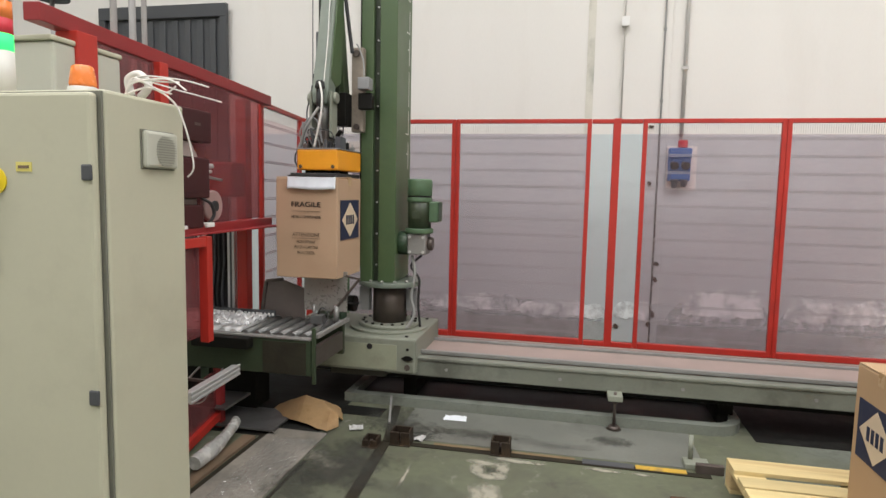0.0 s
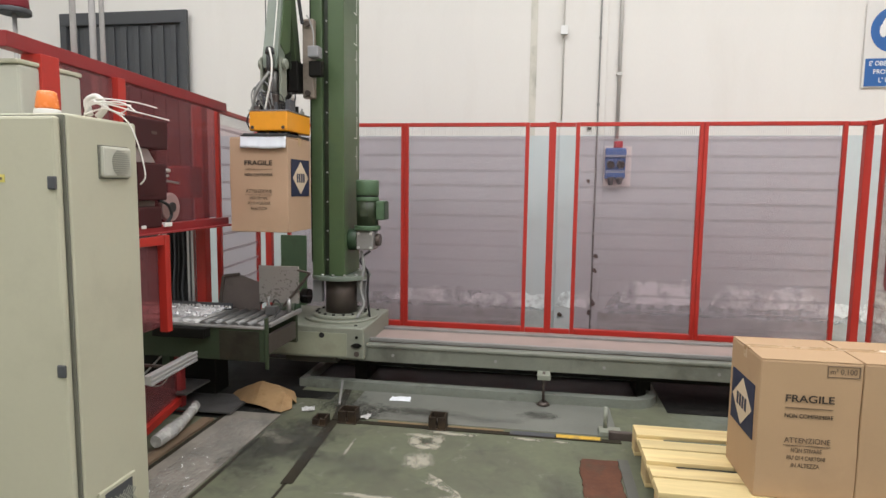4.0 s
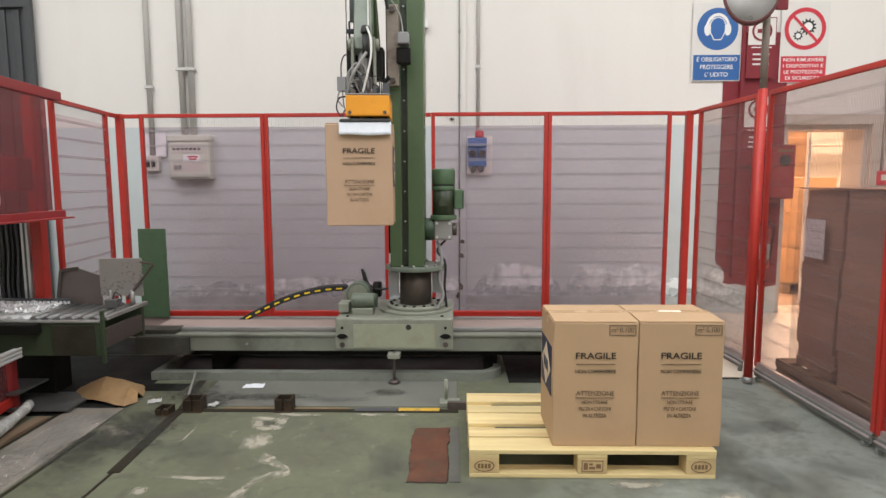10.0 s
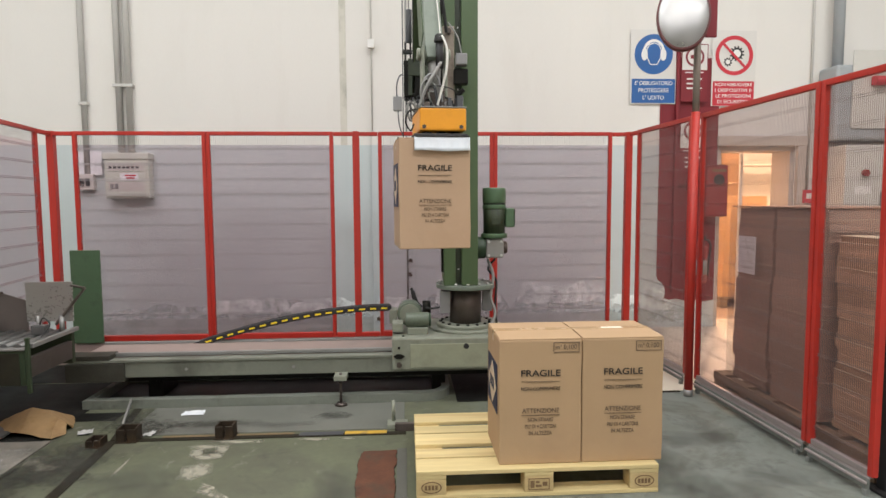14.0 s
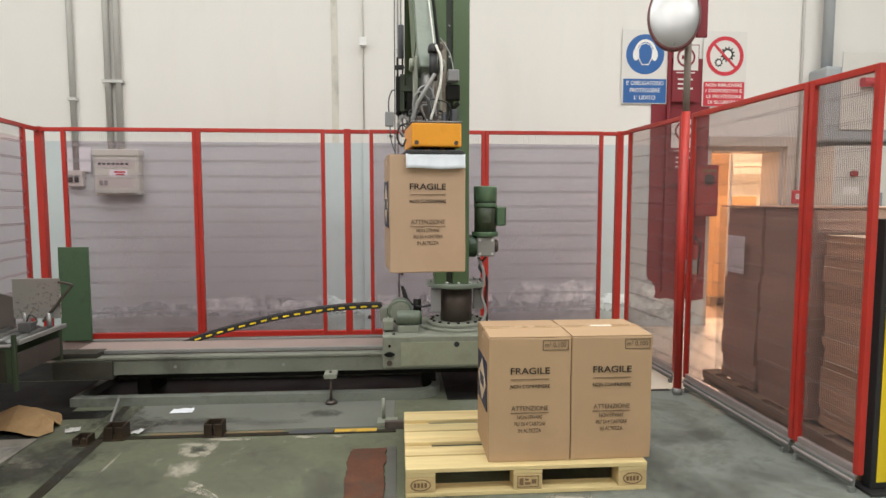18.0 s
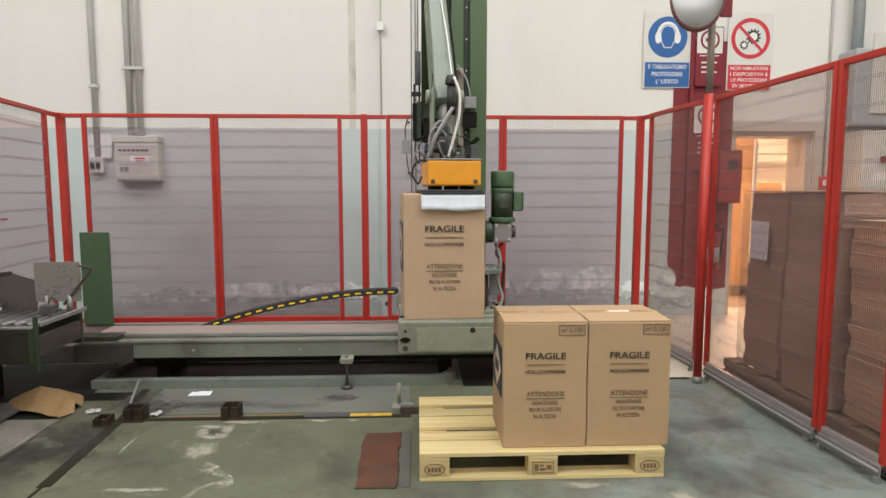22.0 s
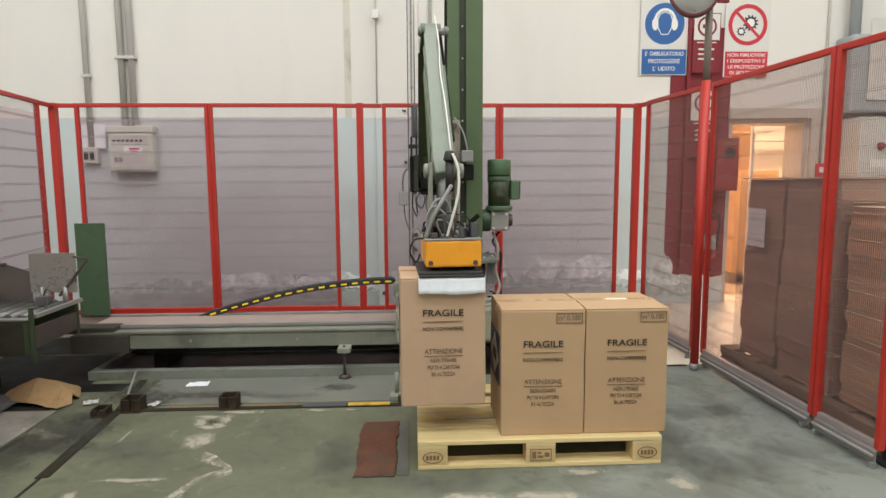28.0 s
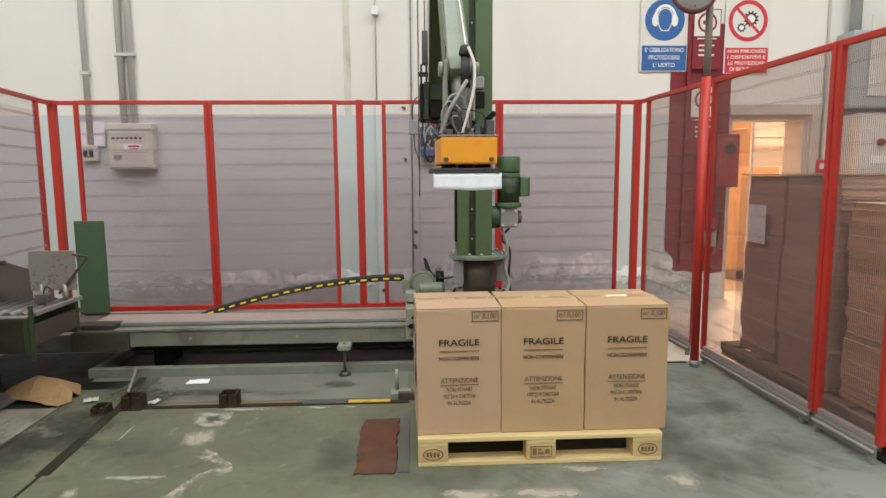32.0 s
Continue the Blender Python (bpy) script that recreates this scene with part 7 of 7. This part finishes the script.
def sign_gears():
    t = thing("safety_sign", (3.60, Y1 - 0.016, 2.48), "red and white prohibition sign with struck-out gears", "sign", "wall signs")
    box("sign_back", (-0.25, 0.25), (-0.004, 0), (0.0, 0.82), SIGN_AGED, t, 0.002)
    box("text_plate", (-0.235, 0.235), (-0.007, -0.004), (0.005, 0.27), RED_SIGN, t, 0)
    bm = bmesh.new()
    n = 40
    o, i = ring_of(0.215, n), ring_of(0.172, n)
    vo, vi = [bm.verts.new((*p, 0)) for p in o], [bm.verts.new((*p, 0)) for p in i]
    for k in range(n):
        bm.faces.new((vo[k], vo[(k + 1) % n], vi[(k + 1) % n], vi[k]))
    bmesh.ops.transform(bm, matrix=facing(0, -0.0065, 0.55), verts=bm.verts)
    mesh_ob("prohibition_ring", bm, RED_SIGN, t)
    for gx, gy, gr, nt in ((0.03, 0.02, 0.085, 12), (-0.07, -0.07, 0.05, 9)):
        g = []
        for k in range(nt * 4):
            r = gr if (k // 2) % 2 else gr * 0.74
            a = 2 * math.pi * k / (nt * 4)
            g.append((gx + r * math.cos(a), gy + r * math.sin(a)))
        prism("gear", g, 0.001, BLACK_SIGN, t, facing(0, -0.0045, 0.55))
        prism("gear_hub", [(gx + gr * 0.52 * math.cos(a * math.pi / 12), gy + gr * 0.52 * math.sin(a * math.pi / 12)) for a in range(24)], 0.0008, WHITE_SIGN, t, facing(0, -0.0056, 0.55))
    prism("slash", [(-0.135, 0.115), (-0.115, 0.135), (0.135, -0.115), (0.115, -0.135)], 0.001, RED_SIGN, t, facing(0, -0.0068, 0.55))
    for k, (s, w) in enumerate((("NON RIMUOVERE", 0.42), ("I DISPOSITIVI E", 0.42), ("LE PROTEZIONI", 0.40), ("DI SICUREZZA", 0.36))):
        lettering("sign_text", s, 0.052, w, WHITE_SIGN, t, facing(0, -0.0082, 0.232 - k * 0.062))


sign_ears()
sign_gears()
pil = thing("red_pillar", (3.03, Y1, 0), "dark red painted fire point panel on the wall", "painted panel", kind="structure")
prism("panel_face", [(-0.25, 3.0), (-0.25, 0.60), (-0.235, 0.545), (-0.19, 0.52), (-0.155, 0.46), (-0.145, 0.39), (-0.16, 0.335), (-0.09, 0.315), (-0.02, 0.33), (0.07, 0.305), (0.20, 0.315), (0.30, 0.29), (0.42, 0.31), (0.42, 3.0)], 0.006, RED_PILLAR, pil, facing(0, -0.005, 0))
box("edge_strip", (-0.085, -0.045), (-0.05, -0.008), (0.4, 3.6), RED_PILLAR, pil, 0.004)
hc = thing("hose_cabinet", (3.03, Y1, 0), "dark red fire hose cabinet on the wall", "hose cabinet")
box("cabinet_box", (0.17, 0.43), (-0.24, -0.052), (1.26, 1.82), RED_PILLAR, hc, 0.012)
box("cabinet_lid", (0.18, 0.42), (-0.248, -0.24), (1.28, 1.80), RED_DARK, hc, 0.004)
cyl("hose_dial", (0.32, -0.252, 1.66), (0.32, -0.248, 1.66), 0.06, BLACK, hc, seg=24)
box("warning_label", (0.24, 0.40), (-0.251, -0.248), (1.745, 1.775), OCHRE, hc, 0)
for z, h in ((2.52, 0.62), (1.62, 0.72)):
    t = thing("fire_sign", (3.135, Y1 - 0.012, z), "red and white fire equipment sign", "sign", "wall signs")
    box("sign_back", (-0.15, 0.15), (-0.05, -0.044), (0, h), RED_PILLAR, t, 0.002)
    box("sign_field", (-0.14, 0.14), (-0.0515, -0.05), (h * 0.55, h - 0.01), SIGN_AGED, t, 0)
    box("sign_border", (-0.105, 0.105), (-0.052, -0.05), (h * 0.50, h * 0.515), WHITE_SIGN, t, 0)
    prism("sign_disc", ring_of(0.105, 28), 0.002, RED_PILLAR, t, facing(0.0, -0.0505, h - 0.14))
    prism("sign_core", ring_of(0.082, 28), 0.002, SIGN_AGED, t, facing(0.0, -0.0525, h - 0.14))
    box("sign_picture", (-0.05, 0.05), (-0.057, -0.0545), (h - 0.16, h - 0.12), RED_PILLAR, t, 0)
    for k in range(3):
        box("text_bar", (-0.085, 0.085 - 0.03 * (k % 2)), (-0.052, -0.05), (h * 0.46 - 0.05 * (k + 1), h * 0.46 - 0.05 * (k + 1) + 0.018), SIGN_AGED, t, 0)
ex = thing("fire_extinguisher", (3.22, Y1 - 0.13, 0.52), "red fire extinguisher hung on the wall with a grey label", "extinguisher")
cyl("cylinder", (0, 0, 0), (0, 0, 0.42), 0.075, RED_DARK, ex, seg=28, bevel=0.02)
cyl("neck", (0, 0, 0.42), (0, 0, 0.50), 0.03, BLACK, ex, seg=16)
box("valve_handle", (-0.02, 0.02), (-0.10, 0.02), (0.50, 0.53), BLACK, ex, 0.004)
cyl("label_band", (0, 0, 0.10), (0, 0, 0.26), 0.0765, GREY_BOX, ex, seg=28)
box("wall_bracket", (-0.06, 0.06), (0.07, 0.115), (0.30, 0.36), BLACK, ex, 0.004)
tube("hose", [(0.02, -0.03, 0.50), (0.10, -0.03, 0.44), (0.105, 0, 0.25), (0.09, 0, 0.08)], 0.012, BLACK, ex)


# ---- beyond the right fence ----
def sheet_stack(x, y, z0, top, label, seed, lo=0.05, hi=0.16, material=None):
    """Bundles of flat cartons, shoved a little out of line, with a ragged edge to each."""
    rnd = random.Random(seed)
    t = thing("sheet_stack", (x[0], y[0], z0), label, "cardboard stack", "stacks of flat cartons")
    w, d = x[1] - x[0], y[1] - y[0]
    z, ox, oy = 0.0, 0.0, 0.0
    while z < top - 0.01:
        h = min(rnd.uniform(lo, hi), top - z)
        ox = 0.6 * ox + rnd.uniform(-0.008, 0.008)
        oy = 0.6 * oy + rnd.uniform(-0.014, 0.014)
        bm = bmesh.new()
        n = max(2, int(h / 0.012))
        for k in range(n):
            a, b = z + h * k / n, z + h * (k + 1) / n
            jx, jy = rnd.uniform(-0.0028, 0.0028), rnd.uniform(-0.005, 0.005)
            add_box(bm, (ox + jx, w + ox + jx), (oy + jy, d + oy + jy), (a, b))
        mesh_ob("sheet_bundle", bm, material or SHEETS, t)
        if rnd.random() < 0.35:
            box("pale_sheet", (ox - 0.006, w + ox), (oy - 0.004, d + oy), (z + h - 0.003, z + h + 0.001), CREAM, t, 0)
        z += h
    return t, z


PINE_OLD = mat("old_brown_pine", (0.26, 0.185, 0.125), 0.8, vary=0.2, scale=3, stain=(0.15, 0.10, 0.07), stain_amt=0.7, stain_scale=3, obj_random=0.12)


def low_pallet(x, y, label):
    t = thing("pallet", (x[0], y[0], 0), label, "pallet", "pallets")
    w, d = x[1] - x[0], y[1] - y[0]
    for k in range(6):
        yy = k * (d - 0.10) / 5
        box("deck_board", (0, w), (yy, yy + 0.10), (0.118, 0.14), PINE_OLD, t, 0.003)
    for xx in (0, (w - 0.10) / 2, w - 0.10):
        box("bearer", (xx, xx + 0.10), (0, d), (0.096, 0.118), PINE_OLD, t, 0.003)
        for yy in (0, (d - 0.14) / 2, d - 0.14):
            box("block", (xx, xx + 0.10), (yy, yy + 0.14), (0.0, 0.096), PINE_OLD, t, 0.003)
    return t


stack_base = low_pallet((2.32, 3.14), (-0.02, 1.56), "wooden pallet under the brown cardboard stacks")
for z0, z1 in ((0.0, 0.060), (0.082, 0.1435)):
    box("side_board", (-0.016, -0.002), (0.0, 1.58), (z0, z1), PINE_OLD, stack_base, 0.003)
    box("end_board", (-0.016, 0.82), (1.582, 1.596), (z0, z1), PINE_OLD, stack_base, 0.003)
for y in (0.02, 0.42, 0.80, 1.16, 1.50):
    box("slit_block", (-0.012, -0.002), (y, y + 0.10 if y < 1.4 else y + 0.08), (0.060, 0.082), PINE_OLD, stack_base, 0)
STK = "tall film-wrapped stack of flat brown cartons on a pallet"
s1, h1 = sheet_stack((2.39, 3.10), (1.05, 1.46), 0.14, 1.25, STK, 1)
s2, h2 = sheet_stack((2.37, 3.10), (0.50, 0.985), 0.14, 1.25, STK, 2)
s4, h4 = sheet_stack((2.42, 3.06), (0.02, 0.44), 0.14, 1.10, "film-wrapped stack of flat brown cartons beside a taller one", 4, 0.03, 0.09, SHEETS_TAN)
tagged(box("cover_sheet", (2.355, 3.12), (0.48, 1.48), (1.391, 1.400), SHEETS, bevel=0.003), "loose brown cardboard sheet on the stacks", "cardboard")
nt_ = tagged(box("delivery_note", (2.343, 2.346), (1.150, 1.355), (0.93, 1.19), mat("bright_paper", (0.86, 0.89, 0.95), 0.6, vary=0.03), bevel=0), "white delivery note taped to the cardboard stack", "paper")
for k in range(5):
    b = box("text_bar", (2.3415, 2.343), (1.175, 1.33 - 0.03 * (k % 3)), (1.15 - k * 0.045, 1.154 - k * 0.045), CONDUIT, nt_, 0)
WRAP = clear_mat("stretch_film", (0.93, 0.93, 0.94), 0.10, 0.18, haze=0.04)
wr = tagged(box("stretch_wrap", (2.350, 3.13), (0.47, 1.50), (0.16, 1.385), WRAP, bevel=0.01), "clear stretch film round the cardboard stacks", "stretch film")
wr.visible_shadow = False
low_pallet((2.78, 3.58), (-0.75, -0.06), "wooden pallet under a lower cardboard stack")
s3, h3 = sheet_stack((2.82, 3.55), (-0.72, -0.10), 0.14, 1.06, "stack of flat brown cartons on a pallet", 3)
lc = thing("light_curtain_post", (2.72, 0.42, 0), "black and yellow light curtain post on the floor", "safety post")
box("post_foot", (-0.08, 0.08), (-0.08, 0.08), (0, 0.015), BLACK, lc, 0.003)
box("post_body", (-0.045, 0.045), (-0.03, 0.03), (0.015, 1.35), BLACK, lc, 0.006)
box("yellow_face", (-0.018, 0.047), (-0.034, -0.03), (0.05, 1.32), YELLOW, lc, 0.002)
lc.matrix_basis = pose(2.335, -0.08, 0)

ec = thing("electric_cabinet", (5.05, Y1 - 0.01, 0), "pale grey wall control panel with buttons", "cabinet")
box("cabinet_body", (-0.42, 0.50), (-0.42, 0.0), (0.95, 2.02), PALE_PLASTIC, ec, 0.012)
box("cabinet_base", (-0.55, 0.70), (-0.55, 0.0), (0.0, 0.95), CREAM, ec, 0.012)
cyl("red_knob", (-0.20, -0.46, 1.72), (-0.20, -0.42, 1.72), 0.035, RED_DARK, ec, seg=20)
box("panel_plate", (0.0, 0.10), (-0.426, -0.42), (1.68, 1.78), WHITE_SIGN, ec, 0)
box("panel_plate", (-0.30, -0.12), (-0.426, -0.42), (1.50, 1.58), WHITE_SIGN, ec, 0)
box("panel_switch", (-0.02, 0.13), (-0.45, -0.42), (1.36, 1.52), GREY_BOX, ec, 0.006)
cyl("panel_button", (-0.32, -0.44, 1.32), (-0.32, -0.42, 1.32), 0.025, BLACK, ec, seg=16)
mf = thing("machine_hood", (5.2, Y1 - 0.012, 2.08), "blue-grey machine hood with a pale rounded panel", "machine hood")
box("hood_body", (-0.62, 0.9), (-0.30, 0.0), (0.0, 0.80), BLUE_GREY, mf, 0.03)
box("hood_panel", (-0.45, 0.8), (-0.32, -0.30), (0.12, 0.95), PALE_PLASTIC, mf, 0.008)
cyl("red_handle", (-0.25, -0.36, 0.62), (-0.05, -0.36, 0.62), 0.05, RED_SIGN, mf, seg=16)
cyl("handle_stem", (-0.15, -0.36, 0.62), (-0.15, -0.30, 0.62), 0.02, STEEL_DULL, mf, seg=12)
tagged(cyl("duct_pipe", (4.72, Y1 - 0.12, 2.3), (4.72, Y1 - 0.12, 6.0), 0.055, BLUE_GREY, seg=20), "blue-grey vertical duct pipe on the wall", "pipe")
conduit(4.50, 1.55, 6.0, 0.014, label="thin white conduit down to a red alarm box", clips=2)
al = thing("alarm_box", (4.50, Y1, 1.40), "small red fire alarm call point on the wall", "alarm box")
box("body", (-0.07, 0.07), (-0.06, -0.004), (0, 0.15), RED_SIGN, al, 0.008)
box("glass", (-0.03, 0.03), (-0.064, -0.06), (0.05, 0.11), WHITE_SIGN, al, 0.002)

# doorway and the store behind it
df = thing("door_frame", (0, Y1, 0), "pale frame of the open doorway to the store", "door frame", kind="structure")
FRAME = mat("door_frame_grey", (0.52, 0.46, 0.41), 0.6, vary=0.06)
box("jamb", (DOOR[0], DOOR[0] + 0.05), (0.02, WT), (0, DOOR[2]), FRAME, df, 0.004)
box("jamb", (DOOR[1] - 0.05, DOOR[1]), (0.02, WT), (0, DOOR[2]), FRAME, df, 0.004)
box("lintel", (DOOR[0] - 0.02, DOOR[1] + 0.11), (-0.05, -0.004), (DOOR[2], DOOR[2] + 0.11), FRAME, df, 0.006)
box("architrave", (DOOR[1], DOOR[1] + 0.10), (-0.05, -0.004), (0.0, DOOR[2]), FRAME, df, 0.006)
box("lintel_soffit", (DOOR[0] + 0.05, DOOR[1] - 0.05), (0.02, WT), (DOOR[2] - 0.05, DOOR[2]), FRAME, df, 0.004)
SY0, SY1 = Y1 + WT, 9.5
slab("floor_joint", (1.2, 2.02), (1.515, 1.545), 0.005, GROOVE, "dark joint at the edge of the cream floor", "floor joint")
# the doorway's pool of warm light is put into these slabs' colour
slab("floor_cream", (1.78, 4.6), (1.55, Y1 - 0.01), 0.003, FLOOR_CREAM_LIT, "cream floor before the store doorway, brightened for its warm light", "floor patch")
slab("floor_threshold", (DOOR[0] + 0.05, DOOR[1] - 0.05), (Y1 + 0.0, SY0 + 0.04), 0.0035, FLOOR_CREAM_LIT, "cream doorway threshold, brightened for warm light", "floor patch")
tagged(box("floor_store", (2.0, 8.0), (SY0 + 0.04, SY1), (-0.2, 0.002), STORE_FLOOR, bevel=0), "warm-lit smooth store floor", "floor", kind="structure")
wall_piece("wall_store_north", (2.0, 8.0), (SY1, SY1 + 0.2), (0, 4.0), WALL_WHITE, "off-white store wall")
wall_piece("wall_store_west", (1.8, 2.0), (SY0, SY1), (0, 4.0), WALL_WHITE, "off-white store wall")
wall_piece("wall_store_east", (8.0, 8.2), (SY0, SY1), (0, 4.0), WALL_WHITE, "off-white store wall")
tagged(box("ceiling_store", (1.8, 8.2), (SY0, SY1 + 0.2), (4.0, 4.2), CEIL, bevel=0), "flat store ceiling", "ceiling", kind="structure")
tb = thing("store_light", (4.8, 6.6, 3.5), "warm tube light on the store ceiling", "ceiling light")
box("housing", (-0.85, 0.85), (-0.28, 0.28), (0.06, 0.14), PALE_PLASTIC, tb, 0.01)
box("hanger", (-0.02, 0.02), (-0.02, 0.02), (0.14, 0.5), STEEL_DULL, tb, 0.003)
sc = thing("door_post", (4.03, SY0 + 0.10, 0.02), "slim white steel post behind the doorway", "post")
box("post_tube", (-0.055, -0.02), (-0.02, 0.02), (-0.006, 2.30), WHITE_SIGN, sc, 0.004)
box("foot_plate", (-0.085, 0.01), (-0.05, 0.05), (-0.018, -0.006), STEEL_DULL, sc, 0.002)
STORE_CARTON = mat("orange_brown_carton", (0.52, 0.31, 0.15), 0.75, vary=0.10, scale=2.5, bump=0.02, stain=(0.42, 0.24, 0.11), stain_amt=0.5, stain_scale=3, obj_random=0.12)
# darker copy of the store carton colour, shading the far piles
SHADED_CARTON = mat("shaded_store_carton", (0.36, 0.225, 0.125), 0.8, vary=0.12, scale=2.5, bump=0.02, stain=(0.28, 0.17, 0.09), stain_amt=0.5, stain_scale=3, obj_random=0.12)
low_pallet((4.16, 4.86), (4.95, 5.65), "wooden pallet in the store")
for k in range(3):
    c = thing("store_carton", (4.20 + 0.01 * k, 4.98, 0.14 + k * 0.452), "plain brown carton stacked in the store", "carton", "cartons in the store")
    box("carton_body", (0, 0.56), (0, 0.60), (0, 0.45), STORE_CARTON, c, 0.008)
    box("tape_strip", (-0.001, 0.561), (0.28, 0.33), (0.38, 0.4515), TAPE, c, 0)
low_pallet((4.19, 5.25), (6.4, 7.3), "wooden pallet under tall carton piles in the store")
for k in range(6):
    for i in range(2):
        c = thing("store_carton", (4.21 + 0.51 * i, 6.45 + 0.012 * (k % 3), 0.14 + k * 0.392), "plain brown carton in a tall pile in the store", "carton", "cartons in the store")
        box("carton_body", (0, 0.50), (0, 0.80), (0, 0.39), SHADED_CARTON, c, 0.008)
        box("tape_strip", (-0.001, 0.501), (0.38, 0.43), (0.33, 0.3915), TAPE, c, 0)
        box("hand_hole", (0.19, 0.31), (-0.0015, 0.002), (0.22, 0.26), BLACK, c, 0)
low_pallet((4.9, 5.9), (8.0, 9.0), "wooden pallet at the back of the store")
for k in range(2):
    c = thing("store_carton", (4.95, 8.05, 0.14 + k * 0.46), "plain brown carton stacked in the store", "carton", "cartons in the store")
    box("carton_body", (0, 0.9), (0, 0.85), (0, 0.45), CARTON, c, 0.008)
    box("tape_strip", (-0.001, 0.901), (0.40, 0.45), (0.38, 0.4515), TAPE, c, 0)
rk = thing("store_rack", (6.9, 8.9, 0), "pale steel storage rack in the store", "rack")
for x in (-0.6, 0.6):
    for y in (-0.3, 0.3):
        bar("rack_post", (x, y, 0), (x, y, 3.0), 0.05, PALE_PLASTIC, rk)
for z in (0.3, 1.2, 2.1, 2.9):
    box("rack_shelf", (-0.6, 0.6), (-0.3, 0.3), (z, z + 0.03), PALE_PLASTIC, rk, 0.004)


# ---- movement ----
def table(t, rows):
    for (a, u), (b, v) in zip(rows, rows[1:]):
        if t <= b:
            return u + (v - u) * max(0.0, (t - a) / (b - a))
    return rows[-1][1]


TRAVEL = [(0, -2.12), (4.75, -2.12), (5.15, -2.09), (5.5, -2.0), (6, -1.815), (11.5, 0.125), (12, 0.265), (12.5, 0.335), (13, 0.365), (14, 0.385), (28, 0.385), (28.5, 0.412), (29, 0.435), (29.5, 0.455), (32, 0.455)]
OFFSET = [(0, -0.31), (3.5, -0.305), (5.5, -0.28), (8, -0.26), (12, -0.275), (28, -0.265), (29.5, -0.258), (32, -0.258)]
REACH = [(0, 1.10), (2, 1.09), (3.5, 1.08), (5.5, 1.04), (8, 0.98), (11, 0.88), (12, 0.82), (13, 0.68), (14.5, 0.60), (16.5, 0.48), (19, 0.36), (21, 0.26), (23, 0.17), (25, 0.10), (28, 0.045), (32, 0.045)]
TURN = [(0, -1.0), (5, 0.5), (9, 3.0), (13, 5.5), (20, 4.5), (28, 2.5), (30.3, 2.0), (32, 2.0)]
HEIGHT = [(0, 1.37), (3, 1.588), (3.5, 1.622), (4, 1.648), (5, 1.652), (9, 1.645), (16, 1.638), (16.5, 1.626), (17, 1.592), (25.5, 0.955), (27.5, 0.802), (28, 0.772), (29.5, 0.713), (30.5, 0.704), (30.7, 0.76), (31, 0.882), (31.5, 1.067), (32, 1.247)]


def motions():
    times = sorted({k * 0.5 for k in range(65)} | {4.75, 5.25, 30.3, 30.4, 30.45, 30.6, 30.75})
    rob, lif, upp, fore, grip, held = [], [], [], [], [], []
    sy, front = 1.36 + SHOULDER - RY, 1.36 - RY
    for t in times:
        x, off, yb, h = (table(t, r) for r in (TRAVEL, OFFSET, REACH, HEIGHT))
        rob.append((t, pose(x, RY, 0)))
        wx, wy, wz = off + 0.022, yb + 0.20 - RY, h + 0.67
        sz = wz - 0.07
        d = math.hypot(wy - sy, wz - sz)
        base = math.atan2(wz - sz, wy - sy)
        a = math.acos(max(-1, min(1, (L1 * L1 + d * d - L2 * L2) / (2 * L1 * d))))
        ang = base - a if math.sin(base - a) > math.sin(base + a) else base + a
        ey, ez = sy + L1 * math.cos(ang), sz + L1 * math.sin(ang)
        lif.append((t, pose(wx + 0.10, front, sz)))
        upp.append((t, pose(wx - 0.03, sy, sz, math.degrees(math.atan2(-(ey - sy), ez - sz)))))
        tu = table(t, TURN)
        sn, cs = math.sin(math.radians(tu)), math.cos(math.radians(tu))
        fa = math.degrees(math.atan2(-(wy - ey), wz - ez))
        swing = 1.3 * tu
        ex = wx - L2 * math.sin(math.radians(fa)) * math.sin(math.radians(swing))
        fore.append((t, pose(ex, ey, ez, fa if fa > 0 else fa + 360, 0, swing)))
        grip.append((t, pose(off + 0.2 * sn, yb + 0.2 * (1 - cs) - RY, h, 0, 0, tu)))
        fall = 0.0 if t < 30.31 else min(1.0, ((t - 30.3) / 0.15) ** 2)
        z = max(0.144, h - 0.466) if t < 30.31 else 0.144 + (0.239 - 0.144) * (1 - fall)
        held.append((t, pose(x + off, yb + BD / 2, z, 0, 0, tu)))
    walk(robot, rob)
    walk(lift, lif)
    walk(upper_arm, upp)
    walk(forearm, fore)
    walk(gripper, grip)
    walk(held_carton, held)
    rows = [[] for _ in chain_links]
    for t in times:
        xa = table(t, TRAVEL) - 0.56
        x0 = min(-1.97, xa - 0.48)
        n = 80
        pts = [(x0 + (xa - x0) * (1 - k / n), 0.22 + 0.375 * math.sin((1 - k / n) * math.pi / 2) ** 0.9) for k in range(n + 1)]
        pts.append((x0 - 3.0, 0.20))
        cum = [0.0]
        for p, q in zip(pts, pts[1:]):
            cum.append(cum[-1] + math.hypot(q[0] - p[0], q[1] - p[1]))
        for i in range(CH_N):
            s = (i + 0.5) * CH_STEP
            k = max(j for j in range(len(cum)) if cum[j] <= s)
            k = min(k, len(pts) - 2)
            u = (s - cum[k]) / (cum[k + 1] - cum[k])
            px, pz = (pts[k][j] + (pts[k + 1][j] - pts[k][j]) * u for j in (0, 1))
            slope = math.degrees(math.atan2(pts[k][1] - pts[k + 1][1], pts[k][0] - pts[k + 1][0]))
            rows[i].append((t, pose(px + 1.9, 0, pz - 0.2, 0, -slope, 0)))
    for lk, r in zip(chain_links, rows):
        walk(lk, r)


motions()
